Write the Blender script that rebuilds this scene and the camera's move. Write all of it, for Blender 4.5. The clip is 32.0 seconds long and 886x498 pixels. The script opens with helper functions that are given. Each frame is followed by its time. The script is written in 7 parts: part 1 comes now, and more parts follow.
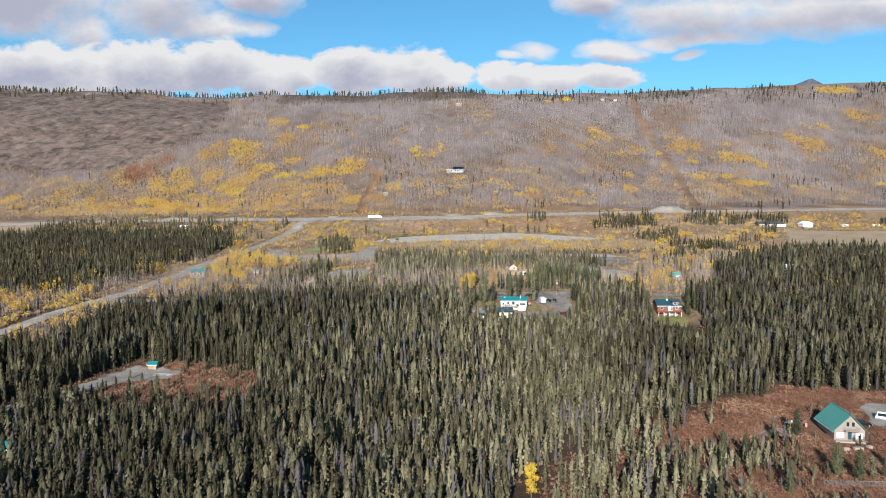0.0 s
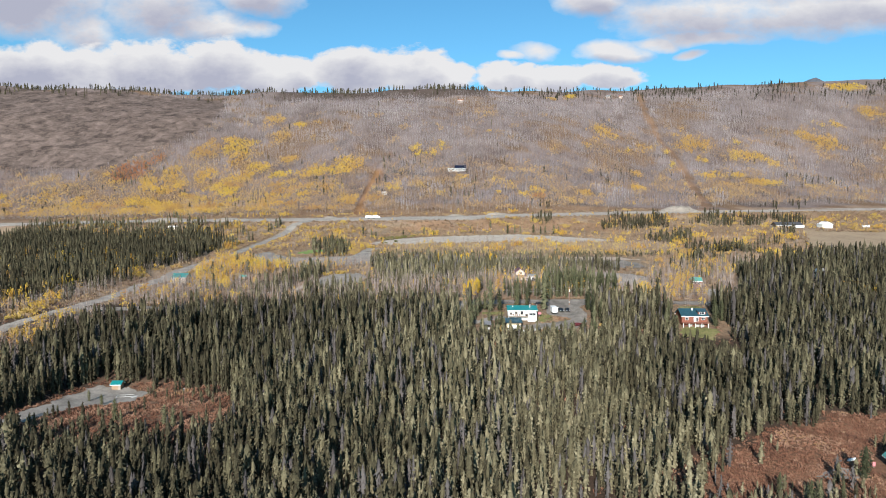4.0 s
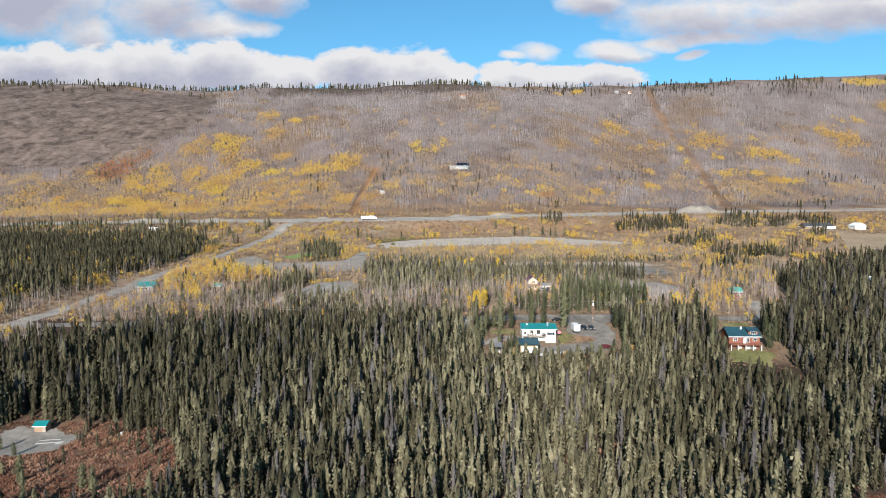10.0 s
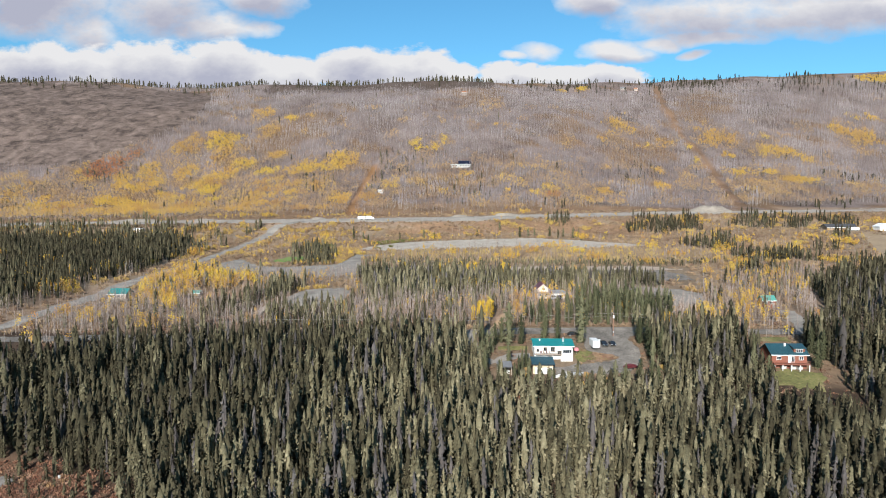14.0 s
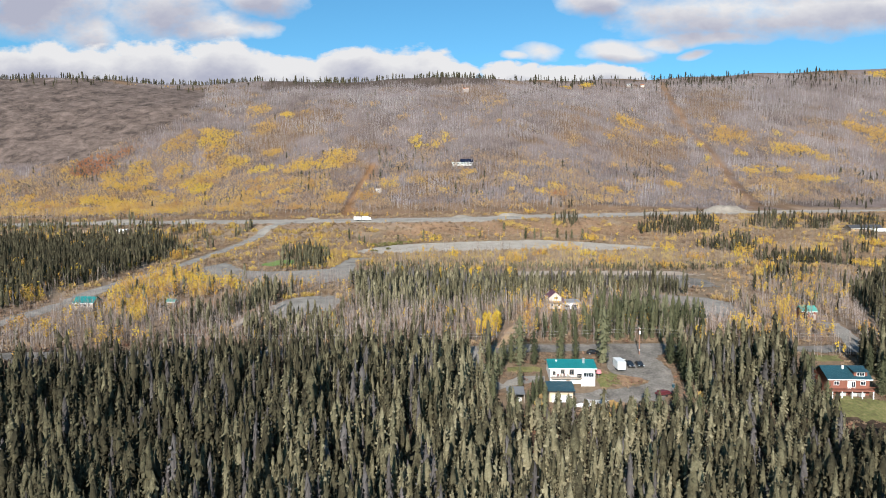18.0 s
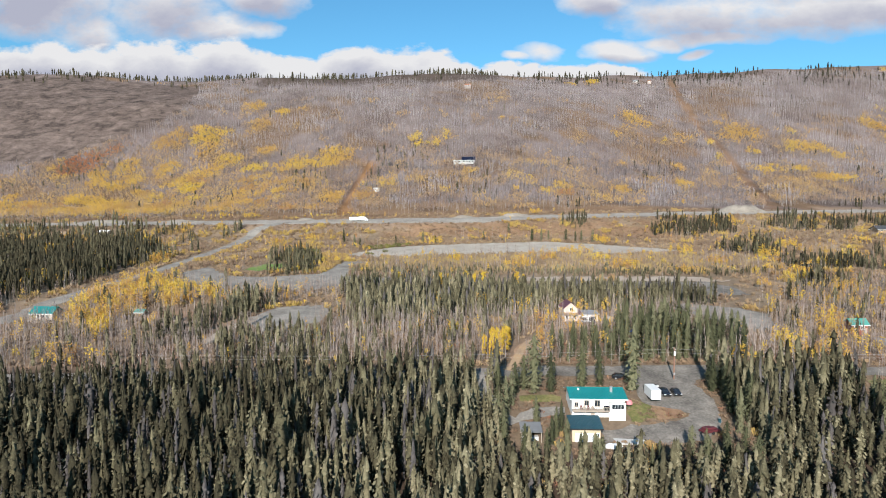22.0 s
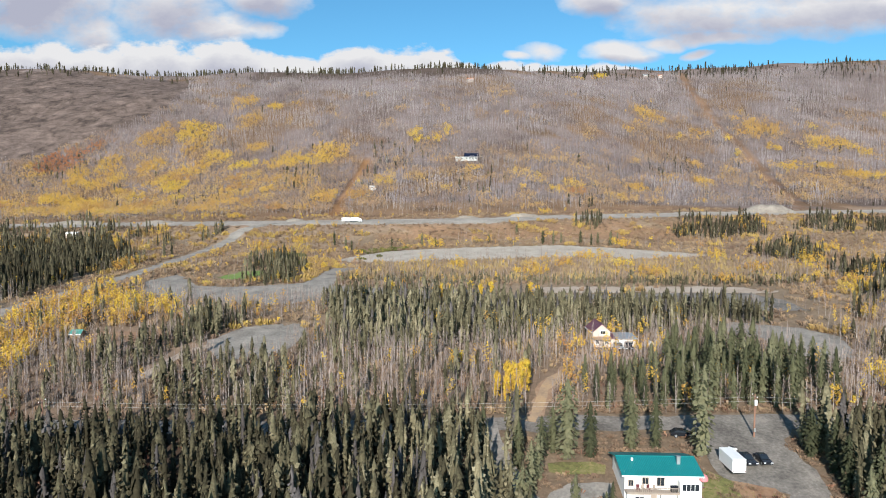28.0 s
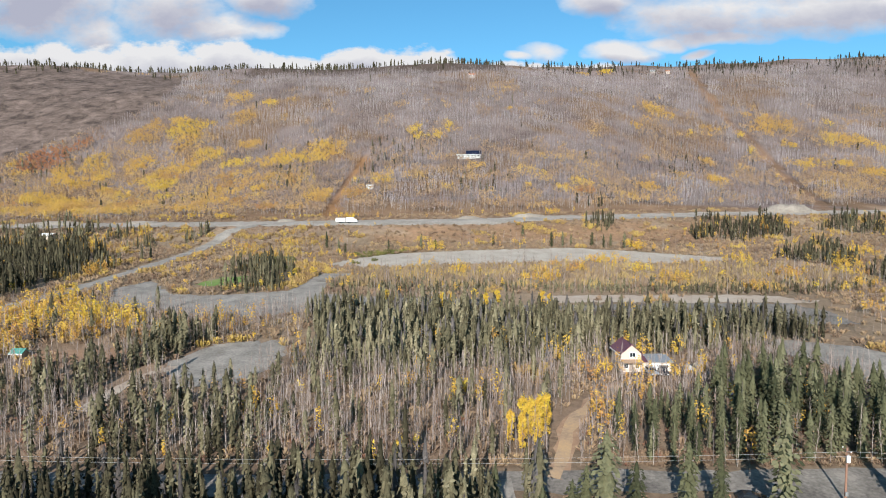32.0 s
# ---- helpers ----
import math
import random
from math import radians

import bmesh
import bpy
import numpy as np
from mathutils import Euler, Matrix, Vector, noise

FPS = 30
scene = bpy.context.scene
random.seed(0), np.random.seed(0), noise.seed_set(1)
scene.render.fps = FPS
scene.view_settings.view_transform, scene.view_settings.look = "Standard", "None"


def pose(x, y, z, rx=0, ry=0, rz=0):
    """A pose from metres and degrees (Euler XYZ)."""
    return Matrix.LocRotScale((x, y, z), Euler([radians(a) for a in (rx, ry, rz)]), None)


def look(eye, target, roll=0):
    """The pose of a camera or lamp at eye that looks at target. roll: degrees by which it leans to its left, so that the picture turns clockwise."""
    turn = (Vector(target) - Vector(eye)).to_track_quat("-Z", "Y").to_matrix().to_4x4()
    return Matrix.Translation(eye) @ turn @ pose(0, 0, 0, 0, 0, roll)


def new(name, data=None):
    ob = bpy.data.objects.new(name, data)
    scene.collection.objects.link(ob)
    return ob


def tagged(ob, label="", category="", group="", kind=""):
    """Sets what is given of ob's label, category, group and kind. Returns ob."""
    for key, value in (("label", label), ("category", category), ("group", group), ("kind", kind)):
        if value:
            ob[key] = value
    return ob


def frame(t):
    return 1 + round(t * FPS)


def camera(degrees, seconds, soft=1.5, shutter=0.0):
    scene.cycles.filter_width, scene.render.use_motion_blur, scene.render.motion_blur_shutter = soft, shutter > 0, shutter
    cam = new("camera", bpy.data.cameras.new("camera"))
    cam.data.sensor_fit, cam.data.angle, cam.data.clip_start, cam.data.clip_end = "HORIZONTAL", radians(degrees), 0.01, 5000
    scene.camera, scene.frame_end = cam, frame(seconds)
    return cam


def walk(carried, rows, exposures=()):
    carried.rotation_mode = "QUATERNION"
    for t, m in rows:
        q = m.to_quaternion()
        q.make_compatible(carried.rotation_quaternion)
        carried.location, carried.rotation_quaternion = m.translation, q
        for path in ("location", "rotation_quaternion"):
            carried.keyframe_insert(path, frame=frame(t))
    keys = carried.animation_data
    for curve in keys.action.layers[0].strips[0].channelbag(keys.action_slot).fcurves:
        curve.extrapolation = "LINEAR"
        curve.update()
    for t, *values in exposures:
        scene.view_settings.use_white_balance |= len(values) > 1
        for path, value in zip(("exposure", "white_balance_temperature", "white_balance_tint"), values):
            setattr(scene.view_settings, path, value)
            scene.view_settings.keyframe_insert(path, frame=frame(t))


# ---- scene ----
# camera
cam = camera(70.0, 32.0, soft=1.0)
# seconds, x, y, z, tilt, turn
PATH = [
    (0.0, 0.0, 0.0, 45.0, 86.626, 1.872),
    (2.0, -0.5, 14.25, 45.02, 86.63, 1.917),
    (4.0, -1.0, 28.49, 45.03, 86.634, 1.962),
    (6.0, -1.5, 42.73, 45.04, 86.638, 2.007),
    (8.0, -2.0, 56.95, 45.05, 86.642, 2.052),
    (10.0, -2.5, 71.15, 45.06, 86.647, 2.097),
    (12.0, -3.0, 85.31, 45.07, 86.651, 2.142),
    (14.0, -3.5, 99.45, 45.07, 86.655, 2.188),
    (16.0, -4.0, 113.54, 45.07, 86.659, 2.233),
    (18.0, -4.5, 127.58, 45.07, 86.664, 2.278),
    (20.0, -5.01, 141.57, 45.07, 86.668, 2.323),
    (22.0, -5.51, 155.5, 45.06, 86.672, 2.368),
    (24.0, -6.01, 169.36, 45.06, 86.676, 2.413),
    (26.0, -6.51, 183.15, 45.05, 86.681, 2.458),
    (28.0, -7.02, 196.86, 45.04, 86.685, 2.503),
    (30.0, -7.52, 210.48, 45.02, 86.689, 2.548),
    (32.0, -8.03, 224.01, 45.01, 86.693, 2.594),
]
walk(cam, [(t, pose(x, y, z, tilt, 0, turn)) for t, x, y, z, tilt, turn in PATH], exposures=[(0, 0.3), (32, 0.3)])

from mathutils.geometry import delaunay_2d_cdt

# ---------------------------------------------------------------- light
SUN_ELEV, SUN_SIDE = radians(25.0), 0.17      # sun stands behind the start of the flight, a little to its left
sun = new("sun", bpy.data.lights.new("sun", "SUN"))
sun.data.energy, sun.data.angle, sun.data.color = 6.4, radians(0.6), (1.0, 0.965, 0.915)
sun.matrix_world = look((-SUN_SIDE, -1.0, math.tan(SUN_ELEV)), (0, 0, 0))


def node(tree, kind, **values):
    n = tree.nodes.new(kind)
    for key, value in values.items():
        if key in n.inputs:
            n.inputs[key].default_value = value
        else:
            setattr(n, key, value)
    return n


def calc(tree, op, a, b=None, c=None, clamp=False):
    n = tree.nodes.new("ShaderNodeMath")
    n.operation, n.use_clamp = op, clamp
    for k, v in enumerate((a, b, c)):
        if v is None:
            continue
        if isinstance(v, (int, float)):
            n.inputs[k].default_value = v
        else:
            tree.links.new(v, n.inputs[k])
    return n.outputs[0]


def blend(tree, fac, a, b):
    n = tree.nodes.new("ShaderNodeMix")
    n.data_type = "RGBA"
    for k, v in ((0, fac), (6, a), (7, b)):
        if isinstance(v, (int, float)):
            n.inputs[k].default_value = v
        elif isinstance(v, tuple):
            n.inputs[k].default_value = (*v, 1) if len(v) == 3 else v
        else:
            tree.links.new(v, n.inputs[k])
    return n.outputs[2]


def build_world():
    w = bpy.data.worlds.new("sky")
    scene.world = w
    w.use_nodes = True
    tr = w.node_tree
    tr.nodes.clear()
    L = tr.links.new
    sky = node(tr, "ShaderNodeTexSky", sky_type="NISHITA", sun_disc=False, sun_elevation=SUN_ELEV,
               sun_rotation=radians(180) + math.atan(SUN_SIDE), altitude=400.0)
    co = node(tr, "ShaderNodeTexCoord")
    sep = node(tr, "ShaderNodeSeparateXYZ")
    L(co.outputs["Generated"], sep.inputs[0])
    deep = calc(tr, "MAXIMUM", calc(tr, "ABSOLUTE", sep.outputs[1]), 0.15)
    u, v = calc(tr, "DIVIDE", sep.outputs[0], deep), calc(tr, "DIVIDE", sep.outputs[2], deep)
    flat = node(tr, "ShaderNodeCombineXYZ")
    L(u, flat.inputs[0])
    L(calc(tr, "MULTIPLY", v, 1.7), flat.inputs[1])
    billow = node(tr, "ShaderNodeTexNoise", Scale=17.0, Detail=9.0, Roughness=0.6)
    swirl = node(tr, "ShaderNodeTexNoise", Scale=9.0, Detail=4.0, Roughness=0.55)
    veil = node(tr, "ShaderNodeTexNoise", Scale=6.0, Detail=7.0, Roughness=0.6)
    for n in (billow, swirl, veil):
        L(flat.outputs[0], n.inputs["Vector"])
    bent = node(tr, "ShaderNodeSeparateColor")
    L(swirl.outputs["Color"], bent.inputs[0])
    uu = calc(tr, "ADD", u, calc(tr, "MULTIPLY", calc(tr, "SUBTRACT", bent.outputs[0], 0.5), 0.07))
    vv = calc(tr, "ADD", v, calc(tr, "MULTIPLY", calc(tr, "SUBTRACT", bent.outputs[1], 0.5), 0.03))
    # cloud banks: side, height, half-width, half-height (tangents of the angles), in the quarter towards the ridge
    heaped = [(-0.773, 0.218, 0.140, 0.054), (-0.640, 0.226, 0.112, 0.044), (-0.506, 0.226, 0.120, 0.048), (-0.389, 0.226, 0.092, 0.047), (-0.318, 0.211, 0.071, 0.036), (-0.273, 0.218, 0.054, 0.027), (-0.166, 0.222, 0.085, 0.038), (-0.081, 0.222, 0.061, 0.039), (-0.023, 0.211, 0.045, 0.021), (0.071, 0.213, 0.055, 0.021), (0.146, 0.209, 0.080, 0.020), (0.218, 0.211, 0.052, 0.021), (0.682, 0.220, 0.034, 0.025)]
    # the last three thin banks are unseen, added above the view for their light
    thin = [(-0.684, 0.336, 0.134, 0.063), (-0.604, 0.282, 0.054, 0.036), (-0.479, 0.322, 0.107, 0.055), (-0.407, 0.291, 0.098, 0.023), (-0.322, 0.336, 0.076, 0.032), (-0.331, 0.289, 0.040, 0.014), (0.106, 0.248, 0.041, 0.016), (0.066, 0.241, 0.023, 0.007), (0.231, 0.248, 0.055, 0.018), (0.289, 0.259, 0.045, 0.011), (0.347, 0.241, 0.030, 0.008), (0.397, 0.300, 0.179, 0.041), (0.370, 0.266, 0.098, 0.014), (0.531, 0.300, 0.170, 0.038), (0.638, 0.309, 0.080, 0.030), (0.191, 0.327, 0.063, 0.030), (0.423, 0.389, 0.295, 0.063)] + [(-0.1, 0.75, 0.6, 0.14), (0.9, 0.85, 0.5, 0.14), (-1.2, 0.8, 0.4, 0.2)]

    def field(banks, up):
        total = None
        lifted = calc(tr, "ADD", vv, up)
        for cu, cv, a, b in banks:
            du = calc(tr, "POWER", calc(tr, "ABSOLUTE", calc(tr, "MULTIPLY", calc(tr, "SUBTRACT", uu, cu), 1 / a)), 2.0)
            dv = calc(tr, "POWER", calc(tr, "ABSOLUTE", calc(tr, "MULTIPLY", calc(tr, "SUBTRACT", lifted, cv), 1 / b)), 2.0)
            one = calc(tr, "SUBTRACT", 1.0, calc(tr, "ADD", du, dv))
            total = one if total is None else calc(tr, "MAXIMUM", total, one)
        return calc(tr, "MAXIMUM", total, -2.5)

    puff = calc(tr, "MULTIPLY", calc(tr, "SUBTRACT", billow.outputs[0], 0.5), 2.4)
    wisp = calc(tr, "MULTIPLY", calc(tr, "SUBTRACT", veil.outputs[0], 0.5), 2.6)
    heap_mask = calc(tr, "MULTIPLY", calc(tr, "ADD", calc(tr, "ADD", field(heaped, 0.0), puff), 0.10), 2.4, clamp=True)
    thin_mask = calc(tr, "MULTIPLY", calc(tr, "ADD", calc(tr, "ADD", field(thin, 0.0), calc(tr, "ADD", calc(tr, "MULTIPLY", puff, 0.7), calc(tr, "MULTIPLY", wisp, 0.6))), 0.22), 0.95, clamp=True)
    mask = calc(tr, "MAXIMUM", heap_mask, thin_mask)
    # the clouds shade their own bellies: grey where there is cloud above
    belly = calc(tr, "MULTIPLY", calc(tr, "ADD", field(heaped, 0.022), calc(tr, "ADD", calc(tr, "MULTIPLY", wisp, 1.5), 0.10)), 0.80, clamp=True)
    belly_2 = calc(tr, "MULTIPLY", calc(tr, "ADD", field(thin, 0.022), calc(tr, "ADD", calc(tr, "MULTIPLY", wisp, 1.0), -0.05)), 0.9, clamp=True)
    front = calc(tr, "MULTIPLY", heap_mask, 1.5, clamp=True)
    thick = calc(tr, "ADD", calc(tr, "MULTIPLY", belly, front), calc(tr, "MULTIPLY", belly_2, calc(tr, "SUBTRACT", 1.0, front)), clamp=True)
    cloud = blend(tr, thick, (0.95, 0.95, 0.97), (0.52, 0.54, 0.67))
    sky_bg = node(tr, "ShaderNodeBackground", Strength=0.105)
    cloud_bg = node(tr, "ShaderNodeBackground", Strength=0.70)
    tint = blend(tr, 1.0, sky.outputs[0], (0.50, 1.02, 1.22))
    tint.node.blend_type = "MULTIPLY"
    L(tint, sky_bg.inputs[0])
    L(cloud, cloud_bg.inputs[0])
    mix = node(tr, "ShaderNodeMixShader")
    L(mask, mix.inputs[0])
    L(sky_bg.outputs[0], mix.inputs[1])
    L(cloud_bg.outputs[0], mix.inputs[2])
    out = node(tr, "ShaderNodeOutputWorld")
    L(mix.outputs[0], out.inputs[0])


build_world()

# ---------------------------------------------------------------- materials


def material(name, colours, rough=0.85, scale=2.0, detail=4.0, bump=0.0, bump_scale=None, metal=0.0, attr=None, spread=0.25, spec=0.3, translucent=0.0, object_random=False, seams=None):
    """colours: ramp stops (place, rgb). The ramp is driven by noise, and where attr is given by that mesh attribute, with noise on top."""
    m = bpy.data.materials.new(name)
    m.use_nodes = True
    tr = m.node_tree
    L = tr.links.new
    bsdf = tr.nodes["Principled BSDF"]
    bsdf.inputs["Roughness"].default_value = rough
    bsdf.inputs["Metallic"].default_value = metal
    bsdf.inputs["Specular IOR Level"].default_value = spec
    geo = node(tr, "ShaderNodeNewGeometry")
    co = node(tr, "ShaderNodeTexCoord")
    place = co.outputs["Object"] if object_random or seams else geo.outputs["Position"]
    noise_1 = node(tr, "ShaderNodeTexNoise", Scale=scale, Detail=detail, Roughness=0.6)
    noise_2 = node(tr, "ShaderNodeTexNoise", Scale=scale * 0.13, Detail=3.0, Roughness=0.5)
    L(place, noise_1.inputs["Vector"])
    L(place, noise_2.inputs["Vector"])
    grain = calc(tr, "ADD", calc(tr, "MULTIPLY", calc(tr, "SUBTRACT", noise_1.outputs[0], 0.5), spread * 2.4),
                 calc(tr, "MULTIPLY", calc(tr, "SUBTRACT", noise_2.outputs[0], 0.5), spread * 2.4))
    if attr:
        a = node(tr, "ShaderNodeAttribute", attribute_name=attr)
        base = a.outputs["Fac"]
    else:
        base = None
    if object_random:
        oi = node(tr, "ShaderNodeObjectInfo")
        base = oi.outputs["Random"] if base is None else calc(tr, "FRACT", calc(tr, "ADD", base, oi.outputs["Random"]))
    drive = calc(tr, "ADD", grain, 0.5 if base is None else base, clamp=True)
    ramp = node(tr, "ShaderNodeValToRGB")
    while len(ramp.color_ramp.elements) < len(colours):
        ramp.color_ramp.elements.new(0.5)
    for e, (at, c) in zip(ramp.color_ramp.elements, colours):
        e.position, e.color = at, (*c, 1)
    L(drive, ramp.inputs[0])
    L(ramp.outputs[0], bsdf.inputs["Base Color"])
    height = None
    if bump:
        nb = node(tr, "ShaderNodeTexNoise", Scale=bump_scale or scale * 3, Detail=4.0)
        L(place, nb.inputs["Vector"])
        height = nb.outputs[0]
    if seams:
        wave = node(tr, "ShaderNodeTexWave", wave_type="BANDS", bands_direction=seams[0], Scale=seams[1], Distortion=0.0)
        L(place, wave.inputs["Vector"])
        ridge = calc(tr, "POWER", wave.outputs["Fac"], 6.0)
        height = ridge if height is None else calc(tr, "ADD", height, ridge)
        bump = bump or 0.5
    if height is not None:
        bn = node(tr, "ShaderNodeBump", Strength=bump, Distance=0.1)
        L(height, bn.inputs["Height"])
        L(bn.outputs[0], bsdf.inputs["Normal"])
    if translucent:
        tl = node(tr, "ShaderNodeBsdfTranslucent")
        L(ramp.outputs[0], tl.inputs[0])
        mx = node(tr, "ShaderNodeMixShader")
        mx.inputs[0].default_value = translucent
        L(bsdf.outputs[0], mx.inputs[1])
        L(tl.outputs[0], mx.inputs[2])
        L(mx.outputs[0], tr.nodes["Material Output"].inputs[0])
    return m


def plain(name, rgb, rough=0.6, metal=0.0, vary=0.12, scale=3.0, spec=0.4, seams=None):
    lo, hi = tuple(c * (1 - vary) for c in rgb), tuple(min(1.0, c * (1 + vary)) for c in rgb)
    return material(name, [(0.2, lo), (0.8, hi)], rough, scale, metal=metal, spec=spec, seams=seams)


M = {}
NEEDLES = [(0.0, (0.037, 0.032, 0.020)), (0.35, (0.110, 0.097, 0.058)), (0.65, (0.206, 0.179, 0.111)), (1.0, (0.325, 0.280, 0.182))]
M["spruce"] = material("spruce_needles", NEEDLES, 0.9, 2.6, attr="tint", spread=0.28, spec=0.05, translucent=0.04, bump=1.0, bump_scale=5.0)
M["grey_spruce"] = material("grey_dying_needles", [(0.0, (0.062, 0.054, 0.050)), (0.5, (0.105, 0.093, 0.088)), (1.0, (0.160, 0.143, 0.134))], 0.9, 2.6, attr="tint", spread=0.28, spec=0.05, bump=1.0, bump_scale=5.0)
M["spruce_single"] = material("spruce_needles_single", [(0.0, (0.046, 0.049, 0.027)), (0.5, (0.092, 0.092, 0.050)), (1.0, (0.165, 0.157, 0.092))], 0.9, 2.6, spread=0.26, spec=0.05, translucent=0.04, bump=1.0, bump_scale=6.0, attr="tint", object_random=True)
M["bark"] = material("bark", [(0.2, (0.07, 0.055, 0.045)), (0.8, (0.17, 0.14, 0.12))], 0.9, 6.0, bump=0.4)
M["aspen_bark"] = material("aspen_bark", [(0.0, (0.20, 0.165, 0.15)), (0.6, (0.33, 0.285, 0.265)), (1.0, (0.47, 0.43, 0.40))], 0.85, 3.0, attr="tint", spread=0.15)
M["twigs"] = material("bare_twigs", [(0.0, (0.125, 0.092, 0.093)), (0.4, (0.213, 0.173, 0.175)), (0.75, (0.298, 0.260, 0.270)), (1.0, (0.37, 0.325, 0.325))], 0.9, 0.02, attr="tint", spread=0.2)
M["yellow"] = material("autumn_leaves", [(0.0, (0.42, 0.205, 0.075)), (0.3, (0.54, 0.315, 0.075)), (0.65, (0.65, 0.425, 0.065)), (1.0, (0.68, 0.50, 0.065))],
                       0.7, 0.8, attr="tint", spread=0.14, translucent=0.3)
M["gold_bush"] = material("golden_bush_leaves", [(0.0, (0.27, 0.172, 0.096)), (0.4, (0.37, 0.245, 0.104)), (0.75, (0.455, 0.312, 0.090)), (1.0, (0.50, 0.37, 0.085))], 0.8, 2.4, attr="tint", spread=0.18, translucent=0.2, bump=1.0, bump_scale=5.0)
M["sapling"] = material("sapling_leaves", [(0.0, (0.205, 0.145, 0.105)), (0.4, (0.310, 0.222, 0.130)), (0.7, (0.415, 0.300, 0.120)), (1.0, (0.48, 0.36, 0.095))], 0.8, 2.4, attr="tint", spread=0.18, translucent=0.2, bump=1.0, bump_scale=5.0)
M["mid_twigs"] = material("fine_bare_twigs", [(0.0, (0.165, 0.122, 0.106)), (0.4, (0.270, 0.212, 0.188)), (0.75, (0.365, 0.296, 0.268)), (1.0, (0.455, 0.372, 0.325))], 0.9, 0.03, attr="tint", spread=0.2)
M["mid_bark"] = material("young_aspen_bark", [(0.0, (0.140, 0.112, 0.095)), (0.6, (0.285, 0.238, 0.208)), (1.0, (0.440, 0.380, 0.335))], 0.85, 3.0, attr="tint", spread=0.2)
M["shrub"] = material("dwarf_birch_leaves", [(0.0, (0.109, 0.049, 0.034)), (0.35, (0.205, 0.095, 0.058)), (0.65, (0.275, 0.146, 0.092)), (0.85, (0.320, 0.194, 0.140)), (1.0, (0.371, 0.216, 0.100))],
                      0.85, 2.4, attr="tint", spread=0.2, translucent=0.12, bump=1.0, bump_scale=5.0)
M["willow"] = material("willow_brush", [(0.0, (0.150, 0.096, 0.066)), (0.35, (0.245, 0.165, 0.108)), (0.65, (0.335, 0.235, 0.140)), (0.85, (0.405, 0.285, 0.130)), (1.0, (0.455, 0.325, 0.105))],
                       0.85, 2.4, attr="tint", spread=0.20, translucent=0.12, bump=1.0, bump_scale=5.0)
M["tawny"] = material("tawny_leaves", [(0.0, (0.245, 0.165, 0.130)), (0.4, (0.355, 0.240, 0.150)), (0.7, (0.460, 0.298, 0.138)), (1.0, (0.535, 0.350, 0.112))], 0.8, 0.05, attr="tint", spread=0.14, translucent=0.2)
M["hill_yellow"] = material("hillside_autumn_leaves", [(0.0, (0.39, 0.165, 0.080)), (0.3, (0.43, 0.255, 0.098)), (0.65, (0.575, 0.352, 0.088)), (1.0, (0.63, 0.44, 0.068))], 0.7, 0.15, attr="tint", spread=0.15, translucent=0.25)
M["slope_brush"] = material("slope_brush", [(0.0, (0.055, 0.038, 0.034)), (0.4, (0.10, 0.070, 0.060)), (0.75, (0.155, 0.115, 0.10)), (1.0, (0.21, 0.165, 0.14))], 0.9, 0.1, attr="tint", spread=0.1)
M["olive"] = material("olive_willow_leaves", [(0.0, (0.060, 0.062, 0.022)), (0.4, (0.105, 0.105, 0.034)), (0.75, (0.165, 0.150, 0.045)), (1.0, (0.24, 0.20, 0.06))], 0.85, 2.4, attr="tint", spread=0.2, translucent=0.12, bump=1.0, bump_scale=5.0)
M["weed"] = material("yard_weeds", [(0.0, (0.09, 0.10, 0.03)), (0.4, (0.16, 0.17, 0.045)), (0.7, (0.26, 0.20, 0.09)), (1.0, (0.30, 0.19, 0.13))], 0.85, 0.4, attr="tint", spread=0.25, translucent=0.15)
M["gravel"] = material("gravel", [(0.1, (0.150, 0.133, 0.114)), (0.45, (0.220, 0.198, 0.173)), (0.65, (0.257, 0.231, 0.202)), (0.9, (0.318, 0.286, 0.248))], 0.95, 1.4, detail=9.0, bump=0.8, bump_scale=6.0, spread=0.6)
M["pale_gravel"] = material("pale_gravel", [(0.15, (0.255, 0.220, 0.180)), (0.5, (0.350, 0.304, 0.254)), (0.85, (0.435, 0.384, 0.322))], 0.95, 1.0, detail=8.0, bump=0.5, bump_scale=6.0, spread=0.4)
M["dark_gravel"] = material("dark_gravel", [(0.1, (0.094, 0.082, 0.071)), (0.45, (0.156, 0.138, 0.120)), (0.65, (0.190, 0.168, 0.146)), (0.9, (0.256, 0.226, 0.194))], 0.95, 1.6, detail=9.0, bump=0.8, bump_scale=7.0, spread=0.65)
M["heap_gravel"] = material("heaped_gravel", [(0.15, (0.179, 0.152, 0.124)), (0.5, (0.242, 0.206, 0.170)), (0.85, (0.304, 0.265, 0.221))], 0.95, 0.6, detail=8.0, bump=0.7, bump_scale=2.0, spread=0.5)
M["highway"] = material("highway_gravel", [(0.15, (0.205, 0.176, 0.146)), (0.5, (0.288, 0.255, 0.219)), (0.85, (0.372, 0.330, 0.283))], 0.95, 0.5, detail=8.0, bump=0.5, bump_scale=4.0, spread=0.5)
M["green_grass"] = material("green_grass", [(0.1, (0.10, 0.15, 0.04)), (0.5, (0.14, 0.21, 0.05)), (0.9, (0.22, 0.22, 0.08))], 0.9, 0.6, detail=8.0, bump=0.5, spread=0.4)
M["pale_dirt"] = material("pale_dirt", [(0.1, (0.26, 0.20, 0.15)), (0.5, (0.35, 0.28, 0.22)), (0.9, (0.42, 0.36, 0.30))], 0.95, 0.6, detail=8.0, bump=0.5, spread=0.4)
